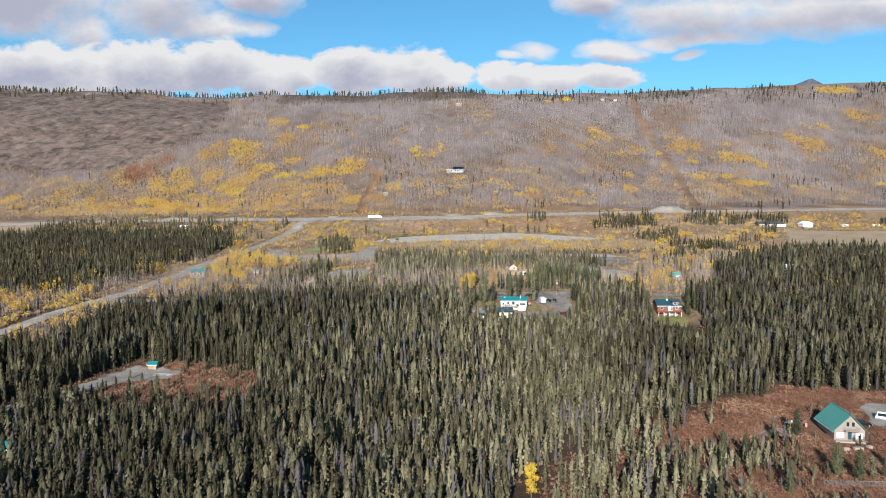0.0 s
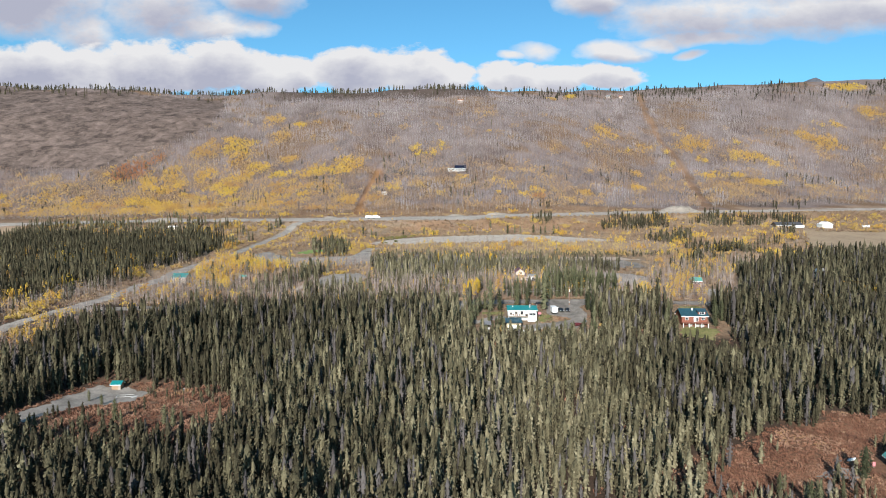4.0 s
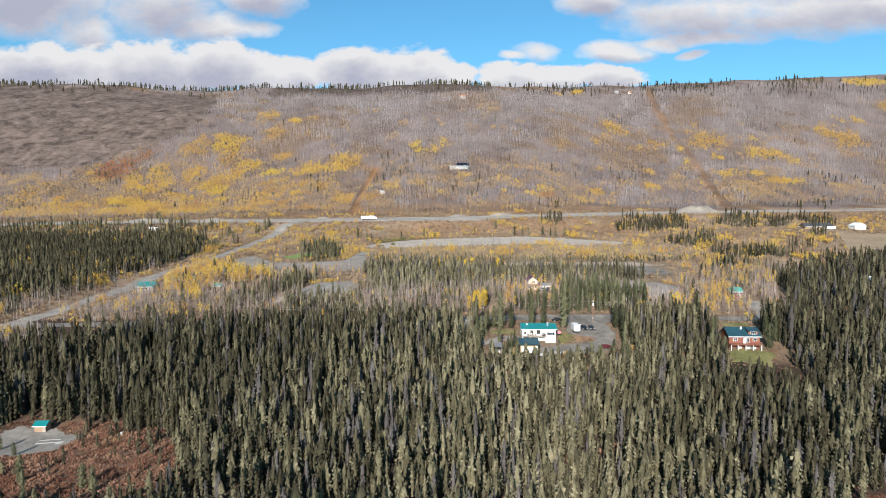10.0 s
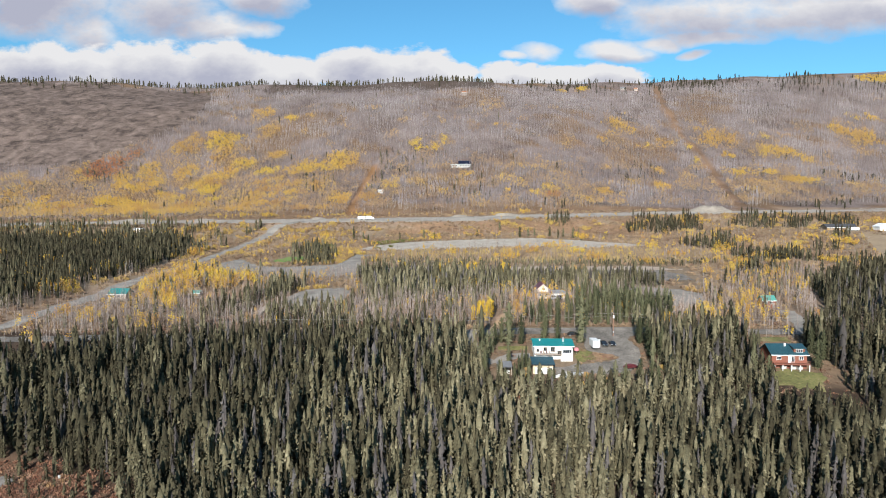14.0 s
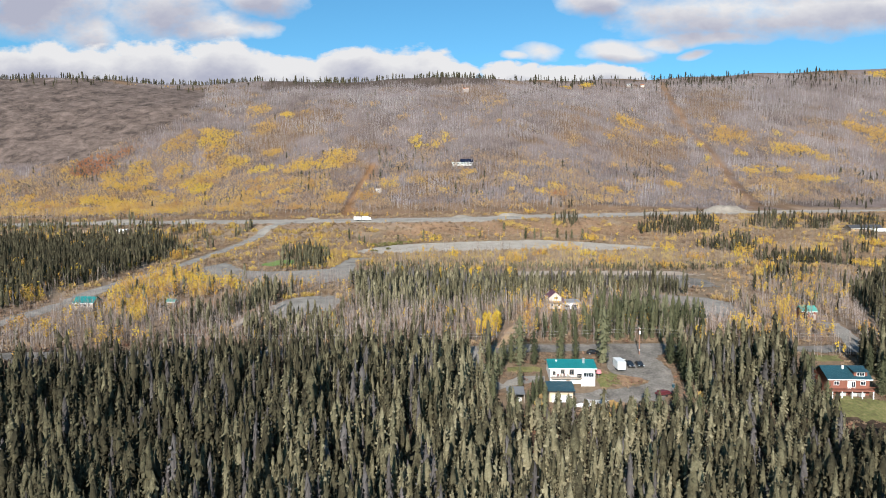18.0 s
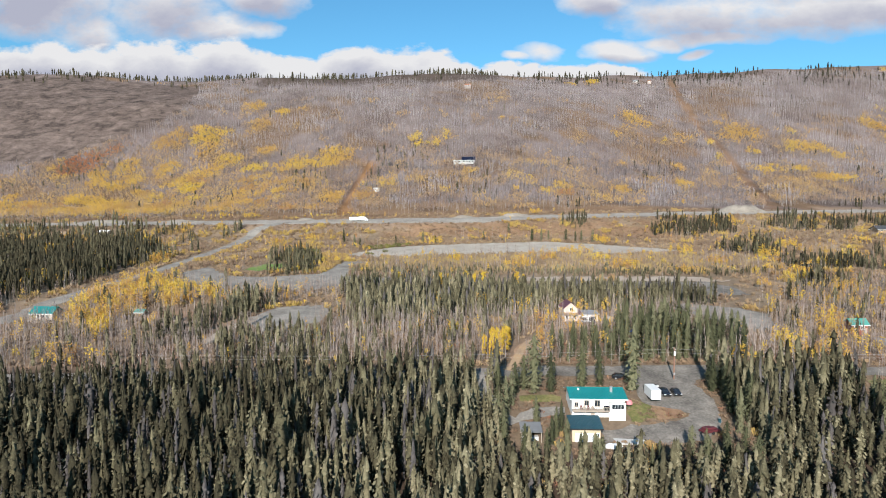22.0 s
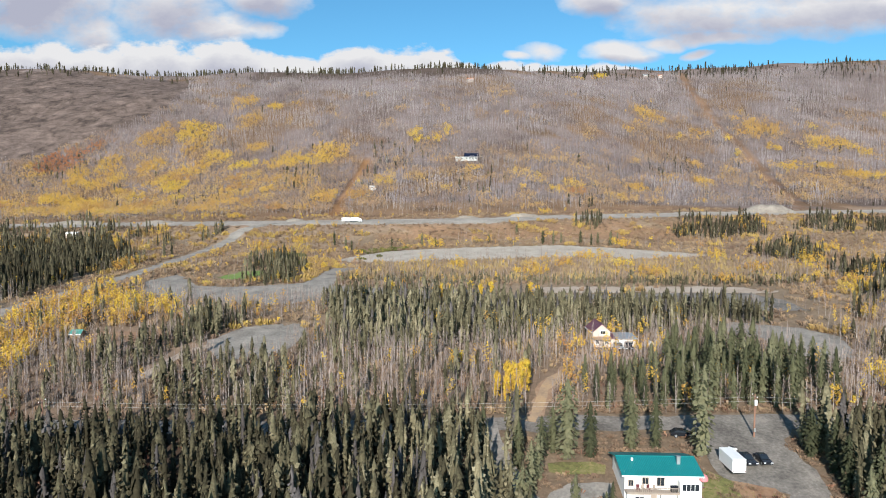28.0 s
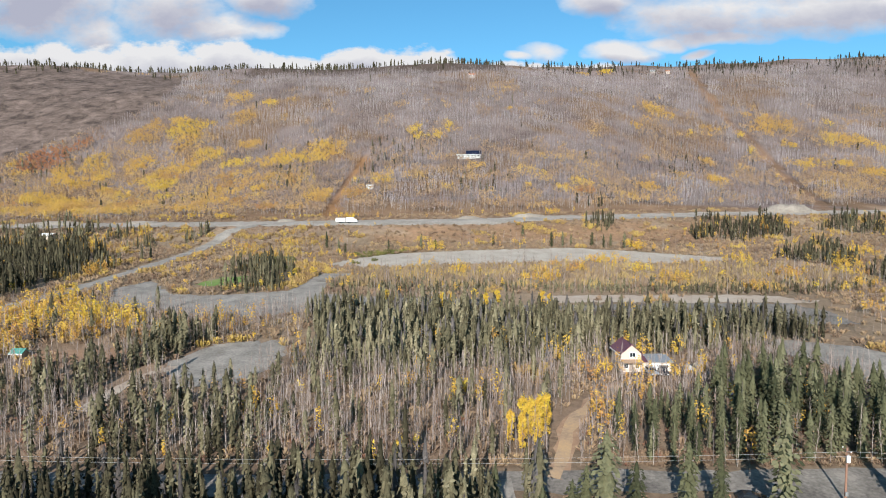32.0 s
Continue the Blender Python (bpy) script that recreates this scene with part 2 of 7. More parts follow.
M["rust_grass"] = material("rust_brown_grass", [(0.1, (0.16, 0.085, 0.05)), (0.5, (0.24, 0.14, 0.085)), (0.9, (0.31, 0.22, 0.13))], 0.95, 0.8, detail=8.0, bump=0.6, spread=0.45)
M["lawn"] = material("lawn_grass", [(0.1, (0.10, 0.085, 0.035)), (0.4, (0.135, 0.135, 0.045)), (0.65, (0.19, 0.165, 0.065)), (0.9, (0.24, 0.19, 0.10))], 0.9, 1.2, detail=9.0, bump=1.0, bump_scale=5.0, spread=0.7)
M["leaf_litter"] = material("orange_leaf_litter", [(0.1, (0.23, 0.165, 0.115)), (0.5, (0.34, 0.235, 0.150)), (0.9, (0.44, 0.290, 0.150))], 0.95, 1.5, detail=9.0, bump=0.6, spread=0.5)
M["dirt"] = material("bare_dirt", [(0.1, (0.20, 0.12, 0.08)), (0.5, (0.30, 0.19, 0.12)), (0.9, (0.36, 0.27, 0.19))], 0.95, 0.9, detail=8.0, bump=0.5, spread=0.4)
M["tan_grass"] = material("dry_meadow", [(0.1, (0.19, 0.13, 0.085)), (0.5, (0.27, 0.195, 0.125)), (0.9, (0.33, 0.25, 0.155))], 0.95, 0.4, detail=8.0, bump=0.4, spread=0.4)


def ground_material():
    m = bpy.data.materials.new("hill_ground")
    m.use_nodes = True
    tr = m.node_tree
    L = tr.links.new
    bsdf = tr.nodes["Principled BSDF"]
    bsdf.inputs["Roughness"].default_value = 0.95
    bsdf.inputs["Specular IOR Level"].default_value = 0.1
    geo = node(tr, "ShaderNodeNewGeometry")
    col = node(tr, "ShaderNodeAttribute", attribute_name="cover")
    fine = node(tr, "ShaderNodeTexNoise", Scale=0.6, Detail=8.0, Roughness=0.7)
    broad = node(tr, "ShaderNodeTexNoise", Scale=0.035, Detail=6.0, Roughness=0.65)
    for n in (fine, broad):
        L(geo.outputs["Position"], n.inputs["Vector"])
    f = calc(tr, "ADD", calc(tr, "MULTIPLY", fine.outputs[0], 1.3), calc(tr, "MULTIPLY", broad.outputs[0], 1.5))
    f = calc(tr, "SUBTRACT", f, 0.42)
    # lichen-pale and dark patches that run slantwise over open slopes
    slant = node(tr, "ShaderNodeMapping", Rotation=(0.0, 0.0, 0.5), Scale=(0.075, 0.095, 0.075))
    L(geo.outputs["Position"], slant.inputs[0])
    patch = node(tr, "ShaderNodeTexNoise", Scale=1.0, Detail=6.0, Roughness=0.62, Distortion=0.6)
    L(slant.outputs[0], patch.inputs["Vector"])
    open_land = node(tr, "ShaderNodeAttribute", attribute_name="open_slope")
    swing = calc(tr, "MULTIPLY", calc(tr, "SUBTRACT", patch.outputs[0], 0.51), 2.9)
    f = calc(tr, "MAXIMUM", calc(tr, "ADD", f, calc(tr, "MULTIPLY", swing, open_land.outputs["Fac"])), 0.35)
    vm = node(tr, "ShaderNodeVectorMath", operation="SCALE")
    L(col.outputs["Color"], vm.inputs[0])
    L(f, vm.inputs["Scale"])
    L(vm.outputs[0], bsdf.inputs["Base Color"])
    bn = node(tr, "ShaderNodeBump", Strength=0.8, Distance=0.6)
    L(fine.outputs[0], bn.inputs["Height"])
    L(bn.outputs[0], bsdf.inputs["Normal"])
    return m


M["ground"] = ground_material()

# ---------------------------------------------------------------- lie of the land
rng = np.random.default_rng(7)
SLOPE = [(-600, -42), (0, -30), (100, -24), (200, -17), (250, -13), (300, -3), (322, 0), (400, 8.5), (480, 15), (565, 24), (595, 29), (616, 38), (626, 40),
         (648, 41), (690, 50), (750, 70), (818, 96), (912, 150), (985, 188), (1087, 231), (1150, 257), (1200, 267), (1260, 267), (1400, 252), (1700, 215), (2500, 120)]
_y = np.arange(-700, 2600, 4.0)
_z = np.interp(_y, [s[0] for s in SLOPE], [s[1] for s in SLOPE])
_k = np.hanning(9) / np.hanning(9).sum()
_z = np.convolve(np.pad(_z, 4, "edge"), _k, "valid")


def ease(a, b, x):
    t = np.clip((x - a) / (b - a), 0, 1)
    return t * t * (3 - 2 * t)


# low rises and hollows: x, y, half-widths, height
KNOLLS = [(36, 335, 62, 62, 3.6), (-120, 240, 25, 22, -3.5), (-163, 385, 18, 18, -2.3), (292, 613, 50, 22, 2.2)]


def land(x, y):
    """Height of the ground."""
    x, y = np.asarray(x, float), np.asarray(y, float)
    bend = np.interp(x, [-500, 50, 230, 480, 900], [0, 0, 45, 70, 90]) * ease(420, 600, y)
    z = np.interp(y - bend, _y, _z)
    z = z + 0.017 * np.clip(x, -500, 600) * ease(430, 620, y) * (1 - ease(700, 900, y))
    z = z - 14 * ease(-80, -300, x) * ease(650, 760, y) * (1 - ease(850, 1050, y))
    z = z + ease(800, 1150, y) * np.interp(x, [-1500, -880, -430, -150, 0, 200, 400, 790, 1400], [8, 14, -6, 0, 0, 2, 14, 32, 40])
    rough = ease(690, 800, y)
    z = z + rough * (3.0 * np.sin(x / 47 + y / 130) * np.sin(y / 61 + 1.3) + 1.6 * np.sin(x / 19 + 2 * np.sin(y / 45)) * np.sin(y / 37))
    for bx, by, rx, ry, rise in KNOLLS:
        z = z + rise * np.exp(-((x - bx) / rx) ** 2 - ((y - by) / ry) ** 2)
    far = np.hypot(x - 2260, y - 4300)
    z = z + ease(1700, 2500, y) * 785 * np.exp(-far / 1000) * (1 + 0.03 * np.sin(far / 40) * np.sin(x / 33))
    return z


def inside(poly, x, y):
    x, y = np.asarray(x), np.asarray(y)
    hit = np.zeros(x.shape, bool)
    n = len(poly)
    for i in range(n):
        (x0, y0), (x1, y1) = poly[i], poly[(i + 1) % n]
        if y0 == y1:
            continue
        cross = ((y0 > y) != (y1 > y)) & (x < (x1 - x0) * (y - y0) / (y1 - y0) + x0)
        hit ^= cross
    return hit


def near_line(line, x, y):
    """Distance in the plan to a line of points."""
    best = np.full(np.shape(x), 1e9)
    for (x0, y0), (x1, y1) in zip(line, line[1:]):
        dx, dy = x1 - x0, y1 - y0
        t = np.clip(((x - x0) * dx + (y - y0) * dy) / (dx * dx + dy * dy), 0, 1)
        best = np.minimum(best, np.hypot(x - x0 - t * dx, y - y0 - t * dy))
    return best


def wobble(x, y, s, seed=0.0):
    """Smooth waves between about -1 and 1, for uneven borders and patches."""
    return (np.sin(x / s + seed) * np.sin(y / (0.8 * s) + 1.7 * seed + 1) + 0.6 * np.sin(x / (0.43 * s) - y / (0.61 * s) + seed * 2.3) + 0.4 * np.sin((x + 2 * y) / (0.27 * s) + seed)) / 1.6


def clones(x, y, size, seed):
    """Aspens stand in clones: for each spot the middle of its clone, and three chances that the clone shares."""
    wx, wy = x + 0.3 * size * wobble(x, y, 0.5 * size, seed), y + 0.3 * size * wobble(x, y, 0.45 * size, seed + 2)
    ix, iy = np.floor(wx / size), np.floor(wy / size)

    def chance(a, b, k):
        h = np.sin(a * 127.1 + b * 311.7 + k * 74.7 + seed * 17.3) * 43758.5453
        return h - np.floor(h)

    near = np.full(np.shape(x), 1e9)
    best = [np.zeros(np.shape(x)) for _ in range(5)]
    for dx in (-1, 0, 1):
        for dy in (-1, 0, 1):
            a, b = ix + dx, iy + dy
            cx, cy = (a + chance(a, b, 1)) * size, (b + chance(a, b, 2)) * size
            d = np.hypot(wx - cx, wy - cy)
            hit = d < near
            near = np.where(hit, d, near)
            for k, val in enumerate((cx, cy, chance(a, b, 3), chance(a, b, 4), chance(a, b, 5))):
                best[k] = np.where(hit, val, best[k])
    return best


def clumped(x, y, share, size, seed):
    """Plants of a kind that stand together: whole clumps are kept or left out."""
    return (clones(x, y, size, seed)[2] < share) * 0.92


# the plan: roads, lots, clearings, woods (metres, x across, y up the valley)
NEAR_ROAD = [(-190, 316), (-90, 324), (-40, 323), (0, 322.5), (30, 321.5), (57, 323.5), (90, 328), (125, 332), (150, 331), (260, 325)]
HIGHWAY = [(-900, 650), (-470, 634), (-320, 640), (-150, 634), (0, 630), (70, 642), (160, 668), (230, 683), (450, 704), (900, 720)]
ACCESS = [(-206, 270), (-193, 305), (-180, 335), (-174, 412), (-168, 470), (-166, 530), (-165, 566), (-159, 612), (-140, 628)]
DRIVE = [(5, 323), (7, 326), (9.5, 338), (12.5, 346), (19, 356), (30, 367)]
CUT_R = [(255, 705), (266, 755), (282, 846), (286, 890), (278, 958), (282, 1030), (292, 1110), (306, 1170)]
CUT_L = [(-108, 665), (-112, 703), (-113, 760), (-108, 825)]
SIDE_DRIVE = [(120, 331), (124, 345), (127, 362)]
SIDE_PATH = [(-3, 323), (-2, 312), (0, 302), (5, 295)]
BIG_LOT = [(-152, 472), (-140, 446), (-121, 433), (-89, 425), (-58, 437), (-30, 444), (0, 446), (0, 455), (-40, 458), (-66, 464), (-68, 490), (-56, 505), (-76, 507), (-80, 470), (-101, 461), (-123, 461), (-146, 490)]
TRACK = [(-82, 378), (-88, 374), (-89, 358), (-90, 351)]
PAD = [(-86, 380), (-80, 396), (-62, 401), (-58, 390), (-59, 376), (-63, 364), (-76, 364)]
LOT_MID = [(5, 446), (30, 447), (60, 450), (104, 452), (112, 440), (112, 424), (96, 420), (60, 438), (24, 438)]
LOT_LOW = [(76, 404), (96, 398), (104, 388), (96, 368), (83, 362), (80, 380), (70, 392)]
BAR = [(-81, 528), (-55, 558), (-19, 566), (43, 571), (72, 565), (110, 552), (128, 544), (89, 529), (37, 533), (-17, 527), (-50, 520)]
YARD = [(36, 321), (36, 314), (35, 307), (36.5, 302), (42, 300.5), (45, 299), (41, 296), (30, 293.5), (23, 292), (23, 288), (38, 287.5), (46, 289), (51, 296), (52.5, 306), (51, 315), (56, 322)]
YARD_WEST = [(4, 296), (10, 297), (16, 299), (16.5, 302), (10, 302), (6, 299)]
HOUSE_LAWN = [(7, 305), (16, 304), (17, 307), (12, 308.5), (7, 307.5)]
HUT_CLEAR = [(-142, 203), (-138, 232), (-128, 248), (-108, 246), (-84, 237), (-68, 214), (-72, 194), (-94, 190), (-116, 193)]
HUT_PAD = [(-152, 190), (-138, 206), (-134, 232), (-130, 245), (-119, 244), (-108, 238), (-110, 228), (-124, 222), (-131, 203), (-141, 186)]
CABIN_CLEAR = [(52, 164), (62, 184), (85, 205), (112, 219), (150, 214), (175, 200), (175, 120), (62, 120), (58, 144)]
CABIN_DRIVE = [(121, 186), (126, 204), (170, 206), (170, 186)]
RED_LAWN = [(90, 294), (86, 284), (98, 282), (104, 293)]
FIELD = [(252, 500), (300, 595), (420, 594), (420, 500), (318, 488)]
LEFT_WOOD = [(-520, 380), (-213, 318), (-194, 360), (-188, 420), (-185, 480), (-191, 520), (-207, 560), (-245, 578), (-520, 590)]
STRIP_WOOD = [(-60, 430), (-34, 434), (16, 424), (78, 421), (93, 413), (88, 401), (66, 393), (16, 378), (-20, 372), (-48, 374)]
HOUSE_WOOD = [(19, 328), (40, 327), (62, 330), (72, 334), (74, 350), (64, 360), (44, 358), (38, 345), (24, 344), (16, 338)]
RIGHT_WOOD = [(130, 332), (210, 322), (420, 330), (420, 480), (250, 470), (190, 440), (158, 400), (140, 366)]
BROWN_SLOPE = [(-1200, 870), (-760, 845), (-552, 843), (-478, 852), (-440, 880), (-398, 920), (-372, 955), (-388, 1035), (-385, 1085), (-420, 1120), (-1200, 1180)]

# ---------------------------------------------------------------- mesh makers


def tri_mesh(name, verts, tris, mats, tint=None, index=None):
    """One mesh out of arrays of points and triangles."""
    me = bpy.data.meshes.new(name)
    verts, tris = np.ascontiguousarray(verts, np.float32), np.ascontiguousarray(tris, np.int32)
    me.vertices.add(len(verts))
    me.vertices.foreach_set("co", verts.ravel())
    me.loops.add(tris.size)
    me.loops.foreach_set("vertex_index", tris.ravel())
    me.polygons.add(len(tris))
    me.polygons.foreach_set("loop_start", np.arange(0, tris.size, 3, dtype=np.int32))
    me.polygons.foreach_set("loop_total", np.full(len(tris), 3, np.int32))
    for m in mats:
        me.materials.append(m)
    if index is not None:
        me.polygons.foreach_set("material_index", np.ascontiguousarray(index, np.int32))
    if tint is not None:
        me.attributes.new("tint", "FLOAT", "POINT").data.foreach_set("value", np.ascontiguousarray(tint, np.float32))
    me.update(calc_edges=True)
    return me


class Heap:
    """Gathers triangles of many plants."""

    def __init__(self):
        self.v, self.f, self.t, self.m, self.n = [], [], [], [], 0

    def add(self, v, f, tint, mat=0):
        self.v.append(v.reshape(-1, 3))
        self.f.append(f.reshape(-1, 3) + self.n)
        self.t.append(np.ravel(tint))
        self.m.append(np.full(len(self.f[-1]), mat, np.int32))
        self.n += len(self.v[-1])

    def mesh(self, name, mats):
        return tri_mesh(name, np.concatenate(self.v), np.concatenate(self.f), mats, np.concatenate(self.t), np.concatenate(self.m))


def spruce_shape(g, n, f):
    """How far the boughs reach at each height: columns with blunt or pointed tops."""
    blunt = g.uniform(1.7, 4.2, (n, 1))
    return np.minimum(1.0, blunt * (1.0 - f) + 0.10) ** 0.85 * np.where(f < 0.12, 0.86, 1.0)


def spruce_crowns(heap, base, high, wide, tint, tiers=10, arms=4, seed=1, mat=0, low=0.03, sprays=0):
    """Whorl upon whorl of drooping boughs with ragged hems, and single boughs that stand out of them."""
    g = np.random.default_rng(seed)
    n = len(base)
    f = low + (1 - low) * (np.arange(tiers) / tiers)[None, :] + g.uniform(-0.3, 0.3, (n, tiers)) / tiers
    f[:, 0] = low
    rad = (0.80 if sprays else 1.0) * wide[:, None] * spruce_shape(g, n, f) * g.uniform(0.78, 1.18, (n, tiers))
    step = high[:, None] / tiers
    rim_z = f * high[:, None]
    apex_z = np.minimum(rim_z + step * g.uniform(1.6, 2.4, (n, tiers)), high[:, None] * 0.985)
    apex_z[:, -1] = high
    k = 2 * arms
    ang = np.arange(k)[None, None, :] * (2 * math.pi / k) + g.uniform(0, 6.3, (n, tiers, 1)) + g.uniform(-0.3, 0.3, (n, tiers, k))
    hem = np.where(np.arange(k) % 2 == 0, 0.94, 0.76)[None, None, :] * g.uniform(0.75, 1.2, (n, tiers, k))
    r = rad[..., None] * hem
    drop = (np.where(np.arange(k) % 2 == 0, -0.22, 0.16)[None, None, :] + g.uniform(-0.45, 0.45, (n, tiers, k))) * step[..., None]
    lean = g.normal(0, 0.012, (n, 2)) * high[:, None]
    v = np.empty((n, tiers, k + 1, 3))
    for c in (0, 1):
        axis = base[:, None, c] + lean[:, None, c] * f
        v[..., 0, c] = axis + g.normal(0, 0.10, (n, tiers)) * wide[:, None]
        v[..., 1:, c] = axis[..., None] + r * (np.cos(ang) if c == 0 else np.sin(ang))
    v[..., 0, 2] = base[:, None, 2] + apex_z
    v[..., 1:, 2] = base[:, None, None, 2] + np.minimum(rim_z[..., None] + drop, high[:, None, None] * 0.96)
    one = np.array([(0, 1 + i, 1 + (i + 1) % k) for i in range(k)])
    fs = one[None] + (np.arange(n * tiers) * (k + 1))[:, None, None]
    # whorls behind sprays get a darker tint: shade between boughs put into colour
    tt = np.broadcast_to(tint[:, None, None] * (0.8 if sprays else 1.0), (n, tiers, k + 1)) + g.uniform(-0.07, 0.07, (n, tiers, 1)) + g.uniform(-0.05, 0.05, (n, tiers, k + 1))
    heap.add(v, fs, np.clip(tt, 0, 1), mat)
    if not sprays:
        return
    f = low + (0.95 - low) * (np.arange(sprays)[None, :] + g.uniform(0, 1, (n, sprays))) / sprays
    reach = wide[:, None] * spruce_shape(g, n, f) * g.uniform(0.78, 1.22, (n, sprays))
    a = (np.arange(sprays) * 2.4)[None, :] + g.uniform(0, 6.3, (n, 1)) + g.uniform(-0.6, 0.6, (n, sprays))
    ca, sa = np.cos(a), np.sin(a)
    small = min(1.0, math.sqrt(70 / sprays))
    size = np.minimum(0.55 * reach + 0.05, 0.62) * g.uniform(0.7, 1.25, (n, sprays)) * small
    half = np.minimum(0.40 * reach + 0.04, 0.42) * g.uniform(0.7, 1.25, (n, sprays)) * small
    roll = g.uniform(-0.45, 0.45, (n, sprays))
    droop = g.uniform(0.15, 0.75, (n, sprays))
    p = np.empty((n, sprays, 4, 3))
    for j, (out, side, dz) in enumerate(((0.55, 0.0, 0.55), (0.86, 1.0, -0.05), (1.06, 0.0, -0.55), (0.86, -1.0, -0.05))):
        p[..., j, 0] = base[:, None, 0] + lean[:, None, 0] * f + out * reach * ca - side * half * sa
        p[..., j, 1] = base[:, None, 1] + lean[:, None, 1] * f + out * reach * sa + side * half * ca
        p[..., j, 2] = base[:, None, 2] + f * high[:, None] + (dz + side * roll) * size * (droop + 0.35)
    fs = np.array([(0, 2, 1), (0, 3, 2)])[None] + (np.arange(n * sprays) * 4)[:, None, None]
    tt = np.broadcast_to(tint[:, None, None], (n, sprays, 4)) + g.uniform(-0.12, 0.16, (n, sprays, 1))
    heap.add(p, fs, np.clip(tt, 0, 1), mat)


def stems(heap, base, high, thick, tint, mat=0, lean=0.04, seed=2):
    """A tapered three-sided stem each."""
    g = np.random.default_rng(seed)
    n = len(base)
    ang = g.uniform(0, 6.3, n)[:, None] + np.array([0, 2.09, 4.19])[None, :]
    v = np.empty((n, 4, 3))
    v[:, :3, 0] = base[:, None, 0] + thick[:, None] * np.cos(ang)
    v[:, :3, 1] = base[:, None, 1] + thick[:, None] * np.sin(ang)
    v[:, :3, 2] = base[:, None, 2] - 0.3
    v[:, 3, :2] = base[:, :2] + g.normal(0, lean, (n, 2)) * high[:, None]
    v[:, 3, 2] = base[:, 2] + high
    f = np.array([(0, 1, 3), (1, 2, 3), (2, 0, 3)])[None] + (np.arange(n) * 4)[:, None, None]
    heap.add(v, f, np.repeat(tint, 4), mat)
    return v[:, 3]


def slivers(heap, base, tops, count, start, reach, rise, thin, tint, mat=0, seed=3):
    """Bare twigs: thin blades that leave the stem and point outwards and up."""
    g = np.random.default_rng(seed)
    n = len(base)
    s = g.uniform(start, 0.92, (n, count, 1))
    root = base[:, None, :] * (1 - s) + tops[:, None, :] * s
    a = g.uniform(0, 6.3, (n, count))
    out = (1.15 - s[..., 0]) * reach[:, None] * g.uniform(0.6, 1.3, (n, count))
    tip = root + np.stack([out * np.cos(a), out * np.sin(a), rise[:, None] * g.uniform(0.5, 1.2, (n, count))], -1)
    side = np.stack([-np.sin(a), np.cos(a), 0 * a], -1) * (thin[:, None, None] * g.uniform(0.7, 1.4, (n, count, 1)))
    v = np.stack([root - side * 0.5, root + side * 0.5, tip], 2)
    f = np.arange(n * count * 3).reshape(-1, 3)
    tt = np.repeat(np.clip(tint[:, None] + g.uniform(-0.15, 0.15, (n, count)), 0, 1), 3)
    heap.add(v, f, tt, mat)


def leaf_clumps(heap, middle, half, count, size, tint, mat=0, seed=4, dome=False):
    """Leaf sprays as small triangles, thrown into an uneven ellipsoid (or dome) with gaps."""
    g = np.random.default_rng(seed)
    n = len(middle)
    lumps = g.normal(0, 1, (n, 5, 3))
    lumps /= np.linalg.norm(lumps, axis=2, keepdims=True)
    pick = g.integers(0, 5, (n, count))
    d = g.normal(0, 1, (n, count, 3))
    d /= np.linalg.norm(d, axis=2, keepdims=True)
    pos = 0.55 * np.take_along_axis(lumps, pick[..., None].repeat(3, 2), 1) + 0.55 * d * g.uniform(0.3, 1.0, (n, count, 1)) ** 0.5
    if dome:
        pos[..., 2] = np.abs(pos[..., 2])
    pos = middle[:, None, :] + pos * half[:, None, :]
    # each spray lies roughly along the surface of its lump
    out = d + 0.45 * g.normal(0, 1, d.shape) + np.array((0, 0, 0.25))
    out /= np.linalg.norm(out, axis=2, keepdims=True)
    u = np.cross(out, g.normal(0, 1, d.shape))
    u /= np.linalg.norm(u, axis=2, keepdims=True) + 1e-9
    w = np.cross(out, u)
    ang = np.array([0.0, 2.1, 4.2])[None, None, :] + g.uniform(-0.5, 0.5, (n, count, 3))
    rad = size[:, None, None] * g.uniform(0.75, 1.35, (n, count, 3))
    v = pos[:, :, None, :] + rad[..., None] * (np.cos(ang)[..., None] * u[:, :, None, :] + np.sin(ang)[..., None] * w[:, :, None, :])
    f = np.arange(n * count * 3).reshape(-1, 3)
    tt = np.repeat(np.clip(tint[:, None] + g.uniform(-0.07, 0.07, (n, count)), 0, 1), 3)
    heap.add(v, f, tt, mat)


def scatter(x0, x1, y0, y1, gap, keep, seed):
    """Uneven rows of plants over a rectangle of the plan, where keep(x, y) gives the share that stays."""
    g = np.random.default_rng(seed)
    xs, ys = np.meshgrid(np.arange(x0, x1, gap), np.arange(y0, y1, gap))
    xs, ys = xs.ravel() + g.uniform(-0.55, 0.55, xs.size) * gap, ys.ravel() + g.uniform(-0.55, 0.55, ys.size) * gap
    ok = g.uniform(0, 1, xs.size) < keep(xs, ys)
    xs, ys = xs[ok], ys[ok]
    return np.stack([xs, ys, land(xs, ys)], -1), g


def in_sight(x, y):
    """The fan of land that the flight looks over."""
    return (np.abs(x + 0.04 * y) < 0.76 * y + 26)


